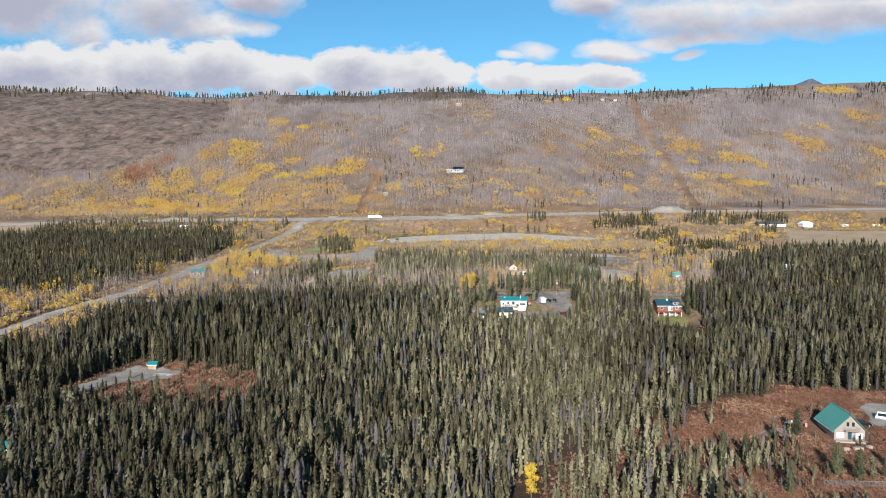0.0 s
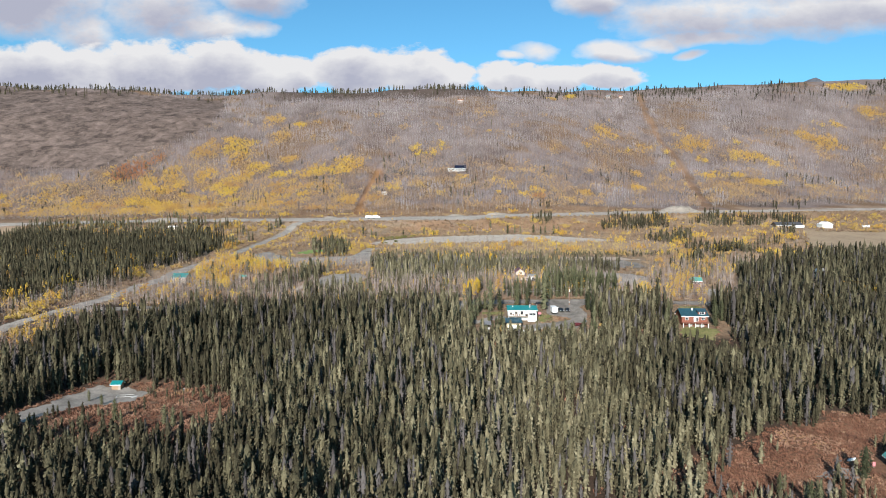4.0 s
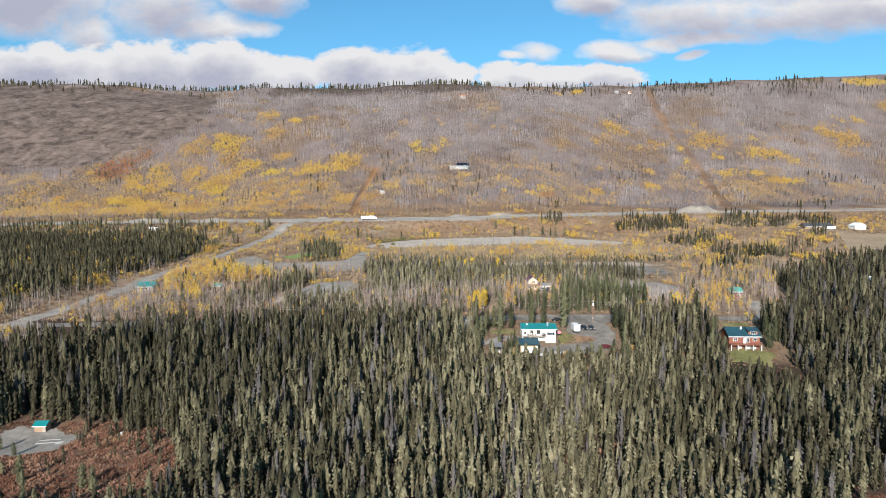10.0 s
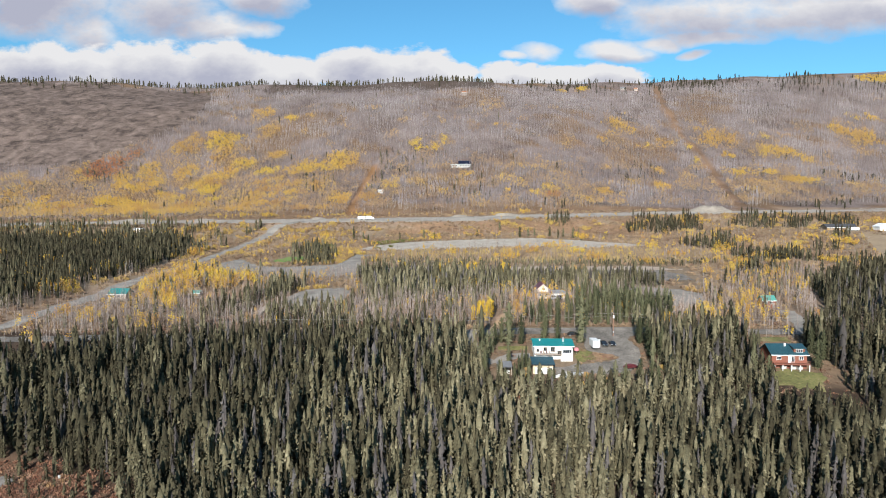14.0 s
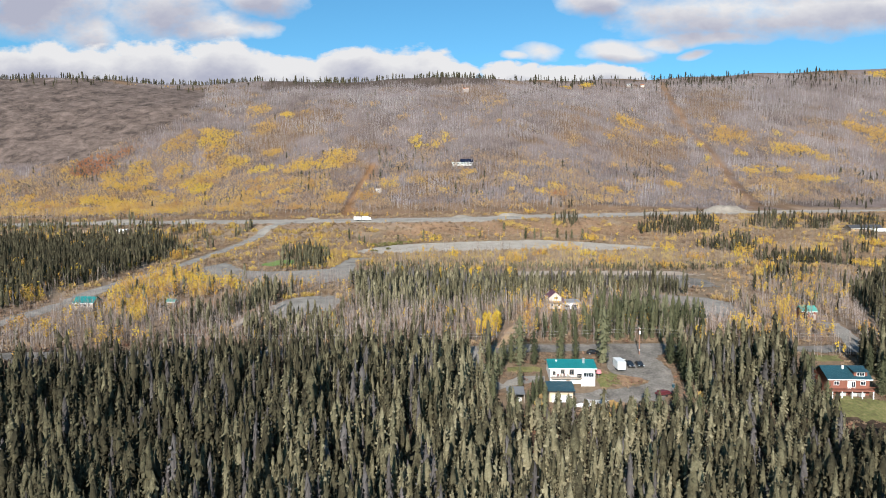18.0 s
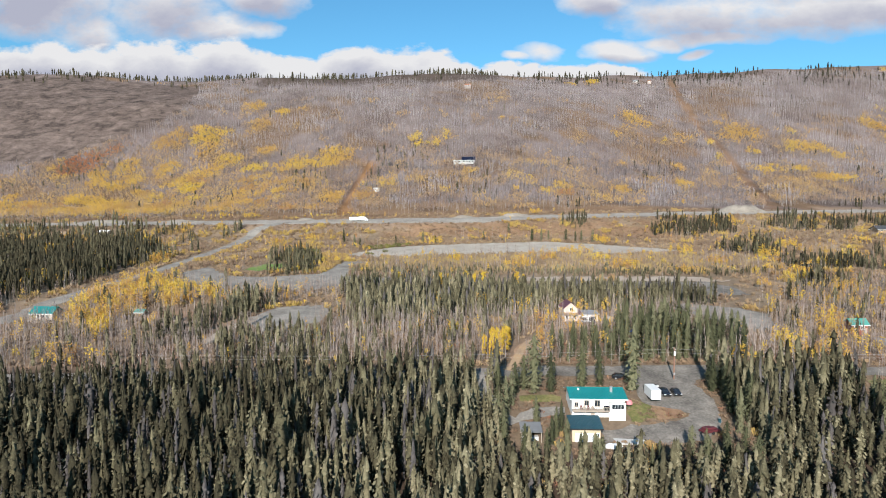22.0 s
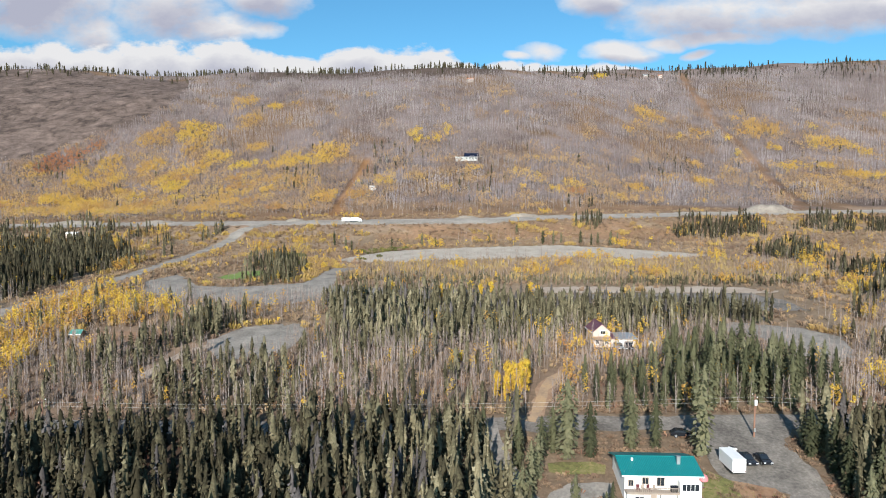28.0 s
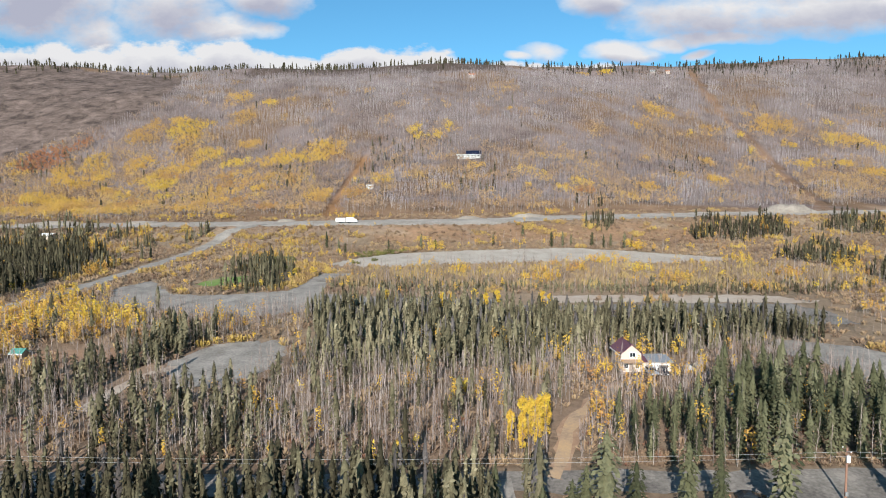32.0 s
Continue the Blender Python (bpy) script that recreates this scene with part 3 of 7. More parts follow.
def free_ground(x, y):
    """True off the roads, yards and lots."""
    ok = near_line(NEAR_ROAD, x, y) > 4.2
    ok &= near_line(ACCESS, x, y) > 5.5
    ok &= near_line(HIGHWAY, x, y) > 15
    ok &= near_line(DRIVE, x, y) > 2.5
    ok &= near_line(SIDE_DRIVE, x, y) > 4
    ok &= near_line(SIDE_PATH, x, y) > 2.2
    ok &= near_line(CUT_R, x, y) > 5.0
    ok &= near_line(CUT_L, x, y) > 4.0
    for poly in (BIG_LOT, PAD, LOT_MID, LOT_LOW, BAR, HUT_PAD, CABIN_DRIVE, RED_LAWN, FIELD):
        ok &= ~inside(poly, x, y)
    for hx, hy, r in HOUSES:
        ok &= np.hypot(x - hx, y - hy) > r
    return ok


def part(name, bm, mat, parent, label=""):
    """Links a bmesh as one mesh object under a thing or a part."""
    me = bpy.data.meshes.new(name)
    bm.to_mesh(me)
    bm.free()
    me.materials.append(mat)
    ob = new(name, me)
    ob.parent = parent
    return tagged(ob, label)


def thing(name, at, turn=0.0, label="", category="", group=""):
    ob = new(name)
    ob.matrix_basis = pose(*at, 0, 0, turn)
    return tagged(ob, label, category, group)


def boxes(*sizes, bevel=0.0):
    """A bmesh of boxes (x0, y0, z0, x1, y1, z1)."""
    bm = bmesh.new()
    for x0, y0, z0, x1, y1, z1 in sizes:
        bmesh.ops.create_cube(bm, size=1, matrix=Matrix.LocRotScale(((x0 + x1) / 2, (y0 + y1) / 2, (z0 + z1) / 2), None, (x1 - x0, y1 - y0, z1 - z0)))
    if bevel:
        bmesh.ops.bevel(bm, geom=bm.edges[:], offset=bevel, segments=1, affect="EDGES")
    return bm


def prism(outline, lo, hi, axis="y"):
    """A bmesh: an outline of (a, z) points drawn out along an axis."""
    bm = bmesh.new()
    rings = []
    for d in (lo, hi):
        rings.append([bm.verts.new((a, d, z) if axis == "y" else (d, a, z)) for a, z in outline])
    n = len(outline)
    bm.faces.new(rings[0])
    bm.faces.new(rings[1][::-1])
    for i in range(n):
        bm.faces.new((rings[0][i], rings[1][i], rings[1][(i + 1) % n], rings[0][(i + 1) % n]))
    bmesh.ops.recalc_face_normals(bm, faces=bm.faces)
    return bm


def cone(r0, r1, z0, z1, sides=10, at=(0, 0)):
    bm = bmesh.new()
    bmesh.ops.create_cone(bm, cap_ends=True, segments=sides, radius1=r0, radius2=max(r1, 1e-4), depth=z1 - z0, matrix=Matrix.Translation((at[0], at[1], (z0 + z1) / 2)))
    return bm


def sheet(name, poly, mat, lift=0.12, step=3.0, label="", rag=0.8):
    """A piece of ground cover that lies on the land, with an uneven edge."""
    from_edge = []
    g = np.random.default_rng(len(poly) * 13 + int(abs(poly[0][0])))
    for (x0, y0), (x1, y1) in zip(poly, poly[1:] + poly[:1]):
        n = max(1, int(math.hypot(x1 - x0, y1 - y0) / 2.0))
        for i in range(n):
            s = i / n
            from_edge.append(Vector((x0 + (x1 - x0) * s + g.normal(0, rag), y0 + (y1 - y0) * s + g.normal(0, rag))))
    n = len(from_edge)
    xs, ys = [v.x for v in from_edge], [v.y for v in from_edge]
    gx, gy = np.meshgrid(np.arange(min(xs), max(xs), step), np.arange(min(ys), max(ys), step))
    gx, gy = gx.ravel(), gy.ravel()
    ok = inside([(v.x, v.y) for v in from_edge], gx, gy)
    pts = from_edge + [Vector((a, b)) for a, b in zip(gx[ok], gy[ok])]
    vs, _, fs, *_ = delaunay_2d_cdt(pts, [], [list(range(n))], 1, 1e-4)
    vx, vy = np.array([v.x for v in vs]), np.array([v.y for v in vs])
    me = bpy.data.meshes.new(name)
    me.from_pydata(list(zip(vx.tolist(), vy.tolist(), (land(vx, vy) + lift).tolist())), [], fs)
    me.materials.append(mat)
    return tagged(new(name, me), label, kind="structure")


def ribbon(name, line, width, mat, lift=0.12, label="", rag=0.35):
    """A road along a line of the plan, with worn edges."""
    pts = []
    for (x0, y0), (x1, y1) in zip(line, line[1:]):
        n = max(1, int(math.hypot(x1 - x0, y1 - y0) / 3.0))
        pts += [(x0 + (x1 - x0) * i / n, y0 + (y1 - y0) * i / n) for i in range(n)]
    pts.append(line[-1])
    pts = np.array(pts)
    for _ in range(4):
        pts[1:-1] = 0.25 * pts[:-2] + 0.5 * pts[1:-1] + 0.25 * pts[2:]
    d = np.gradient(pts, axis=0)
    d /= np.linalg.norm(d, axis=1, keepdims=True)
    side = np.stack([-d[:, 1], d[:, 0]], -1)
    g = np.random.default_rng(int(width * 100))
    cols = []
    across = np.linspace(-1, 1, max(4, int(width / 2.5)))
    for k, a in enumerate(across):
        r = g.normal(0, rag, (len(pts), 1)) if k in (0, len(across) - 1) else 0
        cols.append(pts + side * (a * width / 2 + r))
    grid = np.stack(cols, 1)
    n, c = grid.shape[:2]
    z = land(grid[..., 0], grid[..., 1]) + lift
    v = np.concatenate([grid, z[..., None]], -1).reshape(-1, 3)
    i = (np.arange(n - 1)[:, None] * c + np.arange(c - 1)[None, :]).ravel()
    f = np.concatenate([np.stack([i + c, i + 1, i], -1), np.stack([i + c, i + c + 1, i + 1], -1)])
    me = tri_mesh(name, v, f, [mat])
    return tagged(new(name, me), label, kind="structure")


# ---------------------------------------------------------------- ground
HOUSES = [(23, 300, 9), (20, 289, 5), (96, 299, 8), (-163, 384, 7), (121, 366, 4), (201, 398, 6), (-271, 606, 7), (-122, 161, 5), (29, 374, 6), (35, 372, 6), (43, 374, 5), (-122, 243, 4), (108, 182, 9), (290, 613, 14), (326, 615, 10), (-8, 816, 10), (-91, 738, 4), (8, 289, 4), (246, 1132, 9), (266, 1131, 7)]


def build_ground():
    ax = np.concatenate([np.linspace(-4800, -1100, 12), np.arange(-1000, -330, 11.0), np.arange(-330, 330, 7.0), np.arange(330, 1000, 14.0), np.linspace(1010, 4800, 40)])
    ay = np.concatenate([np.linspace(-4800, -200, 12), np.arange(-100, 90, 20.0), np.arange(90, 700, 6.0), np.arange(700, 1300, 11.0), np.linspace(1310, 4800, 60)])
    X, Y = np.meshgrid(ax, ay)
    Z = land(X, Y)
    n, c = X.shape
    v = np.stack([X, Y, Z], -1).reshape(-1, 3)
    i = (np.arange(n - 1)[:, None] * c + np.arange(c - 1)[None, :]).ravel()
    f = np.concatenate([np.stack([i, i + 1, i + c], -1), np.stack([i + 1, i + c + 1, i + c], -1)])
    me = tri_mesh("ground", v, f, [M["ground"]])
    x, y = v[:, 0], v[:, 1]
    # forest floor kept dark: deep shade between the spruces is put into its colour
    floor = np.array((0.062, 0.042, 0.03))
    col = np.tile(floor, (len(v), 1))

    def put(mask, rgb, soft=1.0):
        col[mask] = np.array(rgb) * soft + col[mask] * (1 - soft)

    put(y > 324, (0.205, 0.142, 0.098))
    put(y > 400, (0.235, 0.170, 0.115))
    put(y > 655, (0.19, 0.12, 0.075))
    put(y > 700, (0.165, 0.128, 0.118))
    w = wobble(x, y, 60, 2.0)
    put((y > 700) & (w > 0.35), (0.15, 0.095, 0.06))
    put((y > 700) & (wobble(x, y, 35, 5) < -0.45), (0.125, 0.092, 0.08))
    put(inside(BROWN_SLOPE, x + 8 * wobble(x, y, 40), y + 8 * wobble(x, y, 33, 4)), (0.112, 0.083, 0.071))
    put((x > -330) & (x < 40) & (y + 10 * wobble(x, y, 30, 1) > 1092), (0.082, 0.060, 0.050))
    put((x > -8) & (x < 66) & (y > 284) & (y < 336), (0.175, 0.125, 0.085))
    put((x > 84) & (x < 112) & (y > 282) & (y < 330), (0.19, 0.13, 0.085))
    put(inside(CABIN_CLEAR, x + 5 * wobble(x, y, 9), y), (0.175, 0.092, 0.056))
    put(inside(HUT_CLEAR, x, y), (0.14, 0.085, 0.055))
    put(inside(FIELD, x, y), (0.26, 0.20, 0.115))
    put(near_line(CUT_R, x, y) < 6, (0.17, 0.105, 0.068))
    put(near_line(CUT_L, x, y) < 5, (0.22, 0.12, 0.06))
    put(near_line(HIGHWAY, x, y) < 22, (0.24, 0.165, 0.115))
    put((x > -70) & (x < 150) & (y > 592) & (y < 616 + np.interp(x, [50, 230], [0, 40])) & (wobble(x, y, 30) > -0.5), (0.235, 0.145, 0.088))
    put(y > 1500, (0.10, 0.105, 0.12))
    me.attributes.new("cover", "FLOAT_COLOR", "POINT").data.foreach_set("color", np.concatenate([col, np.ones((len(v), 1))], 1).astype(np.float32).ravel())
    me.attributes.new("open_slope", "FLOAT", "POINT").data.foreach_set("value", inside(BROWN_SLOPE, x, y).astype(np.float32))
    for p_ in me.polygons:
        p_.use_smooth = True
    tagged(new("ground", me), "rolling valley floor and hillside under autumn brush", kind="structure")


build_ground()
ribbon("road", NEAR_ROAD, 6.0, M["dark_gravel"], label="grey gravel lane past the houses")
ribbon("road", HIGHWAY, 27.0, M["highway"], label="pale grey gravel highway along the hill's foot", rag=1.0)
ribbon("road", ACCESS, 7.5, M["gravel"], 0.14, "straight gravel access road between the woods", 0.6)
ribbon("verge", DRIVE, 3.8, M["dirt"], 0.12, "orange leaf litter along the driveway", 0.5)
ribbon("road", DRIVE, 2.3, M["leaf_litter"], 0.18, "narrow driveway strewn with orange leaves")
ribbon("road", SIDE_DRIVE, 6.5, M["gravel"], 0.16, "short grey driveway to a small cabin")
ribbon("path", SIDE_PATH, 3.0, M["gravel"], 0.15, "gravel track through the spruces")
ribbon("path", TRACK, 3.2, M["pale_dirt"], 0.14, "narrow dirt track down from the gravel pad", 0.5)
sheet("gravel_lot", BIG_LOT, M["gravel"], 0.13, label="wide grey gravel turnaround")
sheet("gravel_pad", PAD, M["gravel"], 0.13, label="bare gravel pad among brush")
sheet("gravel_lot", LOT_MID, M["dark_gravel"], 0.13, label="dark gravel lot behind the spruces")
sheet("gravel_lot", LOT_LOW, M["gravel"], 0.13, label="grey gravel clearing")
sheet("gravel_bar", BAR, M["pale_gravel"], 0.15, label="pale gravel mound below the highway")
sheet("yard", YARD, M["dark_gravel"], 0.10, label="grey gravel yard round the white house", rag=0.35)
sheet("yard", YARD_WEST, M["gravel"], 0.10, label="small gravel patch beside the white house", rag=0.3)
sheet("lawn", HOUSE_LAWN, M["lawn"], 0.10, label="bright green lawn strip beside the white house", rag=0.3)
sheet("gravel_pad", HUT_PAD, M["gravel"], 0.13, label="gravel pad in the forest clearing")
sheet("driveway", CABIN_DRIVE, M["gravel"], 0.13, label="dirt driveway beside the cabin")
sheet("lawn", RED_LAWN, M["lawn"], 0.13, label="mown lawn below the red house")
sheet("gravel_patch", [(83, 180), (88, 184), (95, 183), (94, 179), (87, 178)], M["gravel"], 0.1, label="grey gravel patch in rust-red brush", rag=0.6)
sheet("gravel_pad", [(-128, 152), (-116, 156), (-114, 160), (-120, 158), (-130, 157)], M["gravel"], 0.1, label="strip of gravel before a forest shed", rag=0.4)
sheet("lawn", [(97, 318), (108, 319), (109, 324), (98, 323)], M["lawn"], 0.12, label="grass strip behind the red house", rag=0.4)
sheet("lawn", [(-124, 482), (-118, 497), (-106, 500), (-104, 484), (-112, 478)], M["green_grass"], 0.14, label="bright green grass patch by the turnaround")
sheet("bare_earth", [(-74, 490), (-58, 508), (-40, 516), (-30, 512), (-52, 500), (-62, 486)], M["dark_gravel"], 0.14, label="dark gravel apron below the gravel bar")
sheet("dirt_strip", [(18, 462), (60, 464), (100, 466), (118, 458), (112, 453), (60, 452), (20, 450)], M["pale_dirt"], 0.12, label="pale brown dirt strip behind the dark lot")
sheet("bare_earth", [(-124, 376), (-96, 378), (-92, 390), (-110, 392), (-126, 388)], M["rust_grass"], 0.13, label="rust-brown grass opening among aspens")
sheet("weeds", [(31, 295), (37, 297), (37, 302), (34, 305), (31, 303)], M["lawn"], 0.12, label="green weeds beside the white house", rag=0.3)
sheet("weeds", [(37, 296), (44, 298), (43, 301), (37, 302.5)], M["rust_grass"], 0.12, label="trampled brown weeds in the yard", rag=0.3)
sheet("meadow", FIELD, M["tan_grass"], 0.2, 8.0, label="flat dry meadow below the highway")

# ---------------------------------------------------------------- woods


def stuff(name, heap, mats, label, category="trees"):
    return tagged(new(name, heap.mesh(name, mats)), label, category, kind="stuff")


def front_wood(x, y):
    edge = 331 + 6 * wobble(x, y, 25) + np.interp(x, [-210, -160, -120, -60, -20, 4, 10], [-65, -42, -20, -10, -8, -8, -14])
    wx, wy = x + 3.5 * wobble(x, y, 7, 1), y + 3.5 * wobble(x, y, 6, 4)
    ok = in_sight(x, y) & (y < edge) & free_ground(x, y) & ~inside(HUT_CLEAR, wx, wy) & ~inside(CABIN_CLEAR, wx, wy) & ~inside(YARD, x, y)
    ok &= ~((x > 2) & (x < 54) & (y > 278) & (y < 332)) & ~((x > 87) & (x < 110) & (y > 286) & (y < 330))
    ok &= ~((x < -165) & (y > 250 + (x + 165) * 0.3))
    thin = inside([(12, 112), (62, 118), (60, 160), (86, 206), (60, 192), (40, 174), (20, 158)], x, y)
    ok &= (np.hypot(x - 15.7, (y - 139) * 0.6) > 5.5) & ~((x > 85) & (x < 106) & (y > 274) & (y < 290))
    return ok * np.where(wobble(x, y, 14, 3) > -0.72, 0.93, 0.35) * np.where(thin, 0.42, 1.0)


def spruces(name, label, box, gap, keep, seed, h=(6.5, 11.5), slim=0.115, tiers=10, arms=4, tint=(0.1, 0.8), sprays=0):
    base, g = scatter(*box, gap, keep, seed)
    n = len(base)
    high = g.uniform(*h, n) * np.clip(g.normal(1, 0.14, n), 0.55, 1.35)
    high = np.where((base[:, 1] > 256) & (base[:, 1] < 293) & (base[:, 0] > -5) & (base[:, 0] < 118), high * 0.68, high)
    high = np.where((base[:, 1] > 292) & (base[:, 1] < 334) & (base[:, 0] < 0), high * 0.86, high)
    high = np.where((base[:, 1] > 262) & (base[:, 1] < 286) & (base[:, 0] > 82) & (base[:, 0] < 108), high * 0.62, high)
    wide = high * slim * g.uniform(0.8, 1.3, n) * np.where((base[:, 1] > 256) & (base[:, 1] < 293) & (base[:, 0] > -5) & (base[:, 0] < 118), 1.4, 1.0)
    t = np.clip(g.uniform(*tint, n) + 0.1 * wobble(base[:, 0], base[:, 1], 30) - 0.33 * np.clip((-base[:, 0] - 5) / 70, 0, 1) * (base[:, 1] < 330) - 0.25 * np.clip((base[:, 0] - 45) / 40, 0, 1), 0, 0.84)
    dead = (g.uniform(0, 1, n) < 0.09 + 0.16 * np.clip(wobble(base[:, 0], base[:, 1], 17, 9), 0, 1)) & (tint[1] > 0.7)
    wide = np.where(dead, wide * 0.8, wide)
    heap = Heap()
    for kind, which in ((0, ~dead), (2, dead)):
        if which.any():
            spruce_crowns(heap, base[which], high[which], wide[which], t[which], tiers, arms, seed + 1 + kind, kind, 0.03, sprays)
    stems(heap, base, high * 0.9, 0.018 * high, t, 1, 0.0, seed + 2)
    stuff(name, heap, [M["spruce"], M["bark"], M["grey_spruce"]], label)


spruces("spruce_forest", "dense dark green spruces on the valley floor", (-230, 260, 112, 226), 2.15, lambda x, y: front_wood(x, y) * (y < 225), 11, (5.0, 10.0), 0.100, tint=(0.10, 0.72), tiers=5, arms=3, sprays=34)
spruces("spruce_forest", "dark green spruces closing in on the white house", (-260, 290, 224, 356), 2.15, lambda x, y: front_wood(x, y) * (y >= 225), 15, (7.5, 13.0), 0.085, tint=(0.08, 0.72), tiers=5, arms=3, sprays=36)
spruces("spruce_forest", "dark spruce wood beyond the access road", (-520, -178, 310, 604), 3.2,
        lambda x, y: inside(LEFT_WOOD, x + 7 * wobble(x, y, 20), y + 9 * wobble(x, y, 16, 3)) * in_sight(x, y) * free_ground(x, y) * np.where(wobble(x, y, 27, 5) > -0.5, 0.92, 0.25), 21, (5.5, 12.0), slim=0.10, tint=(0.0, 0.22), tiers=3, arms=2, sprays=15)
spruces("spruce_forest", "strip of spruces behind the gravel lane", (-70, 90, 366, 440), 2.3,
        lambda x, y: inside(STRIP_WOOD, x + 3 * wobble(x, y, 12), y + 3 * wobble(x, y, 9)) & free_ground(x, y), 31, (5.0, 9.5), 0.095, tint=(0.15, 0.75), tiers=5, arms=3, sprays=34)
spruces("spruce_forest", "spruces spreading to the valley's side", (125, 425, 318, 484), 3.0,
        lambda x, y: inside(RIGHT_WOOD, x + 6 * wobble(x, y, 20), y + 5 * wobble(x, y, 15)) & in_sight(x, y) & free_ground(x, y), 41, slim=0.095, tint=(0.1, 0.75), tiers=3, arms=2, sprays=17)


# what grows where beyond the lane: outline, shares of spruces, bare aspens, golden aspens, brush, golden bushes
ZONES_A = [([(-112, 350), (-116, 376), (-97, 386), (-84, 358), (-90, 346)], 0.32, 0.45, 0.02, 0.3, 0.0),
           ([(-168, 398), (-160, 428), (-146, 439), (-115, 422), (-104, 402), (-125, 396), (-135, 388)], 0.03, 0.25, 0.7, 0.5, 0.2),
           ([(-157, 383), (-150, 400), (-135, 395), (-118, 392), (-118, 372), (-135, 360), (-150, 368)], 0.04, 0.3, 0.42, 0.5, 0.1),
           ([(-125, 377), (-128, 392), (-106, 399), (-96, 389), (-108, 375)], 0.0, 0.0, 0.0, 0.12, 0.0),
           ([(-101, 386), (-97, 402), (-80, 405), (-86, 392), (-87, 376), (-80, 362), (-76, 350), (-88, 372)], 0.85, 0.05, 0.03, 0.3, 0.0)]
ZONES_B = [([(-80, 404), (-55, 412), (-46, 390), (-58, 378), (-57, 400)], 0.0, 0.05, 0.05, 0.9, 0.1),
           ([(-84, 345), (-82, 366), (-52, 368), (-44, 345)], 0.1, 0.35, 0.05, 0.7, 0.0),
           ([(-86, 340), (-84, 349), (-46, 350), (-38, 322), (-72, 322)], 0.45, 0.4, 0.06, 0.4, 0.0),
           ([(-420, 560), (-215, 560), (-178, 612), (-420, 626)], 0.5, 0.02, 0.08, 0.6, 0.3),
           ([(-52, 364), (-20, 371), (14, 368), (3, 330), (-42, 324)], 0.1, 0.72, 0.07, 0.5, 0.0)]
ZONES_C = [([(-165, 318), (-125, 352), (-88, 346), (-72, 322), (-150, 312)], 0.06, 0.66, 0.07, 0.5, 0.0),
           ([(84, 334), (116, 334), (118, 364), (135, 368), (152, 402), (170, 440), (120, 436), (105, 420), (106, 396), (100, 366)], 0.05, 0.42, 0.26, 0.7, 0.08),
           ([(104, 424), (128, 470), (162, 476), (152, 440), (118, 410)], 0.02, 0.04, 0.04, 1.0, 0.05),
           ([(164, 485), (157, 506), (206, 512), (216, 486)], 0.9, 0.0, 0.03, 0.3, 0.0),
           ([(140, 545), (165, 562), (184, 546), (176, 528), (150, 530)], 0.65, 0.0, 0.05, 0.5, 0.1)]
ZONES_D = [([(112, 600), (132, 624), (186, 642), (188, 616), (140, 602)], 0.75, 0.0, 0.05, 0.5, 0.1),
           ([(205, 630), (230, 655), (330, 662), (326, 632), (260, 626)], 0.6, 0.0, 0.08, 0.5, 0.2),
           ([(139, 440), (150, 452), (170, 450), (160, 437)], 0.7, 0.0, 0.0, 0.4, 0.0),
           ([(-121, 534), (-104, 537), (-84, 500), (-83, 467), (-106, 466), (-116, 500)], 0.75, 0.0, 0.03, 0.5, 0.1),
           ([(-82, 468), (-70, 507), (-80, 528), (-104, 540), (-86, 500)], 0.02, 0.02, 0.1, 0.5, 0.9)]
ZONES_E = [([(-176, 470), (-184, 560), (-165, 606), (-170, 620), (-240, 606), (-200, 560), (-186, 500)], 0.16, 0.05, 0.1, 0.7, 0.26),
           ([(-340, 345), (-213, 340), (-184, 322), (-168, 284), (-178, 258), (-196, 236), (-340, 300)], 0.03, 0.45, 0.34, 0.6, 0.25),
           ([(-160, 500), (-160, 600), (-120, 618), (-60, 612), (-80, 562), (-112, 542), (-130, 500)], 0.01, 0.05, 0.06, 0.85, 0.15)]
ZONES = ZONES_A + ZONES_B + ZONES_C + ZONES_D + ZONES_E


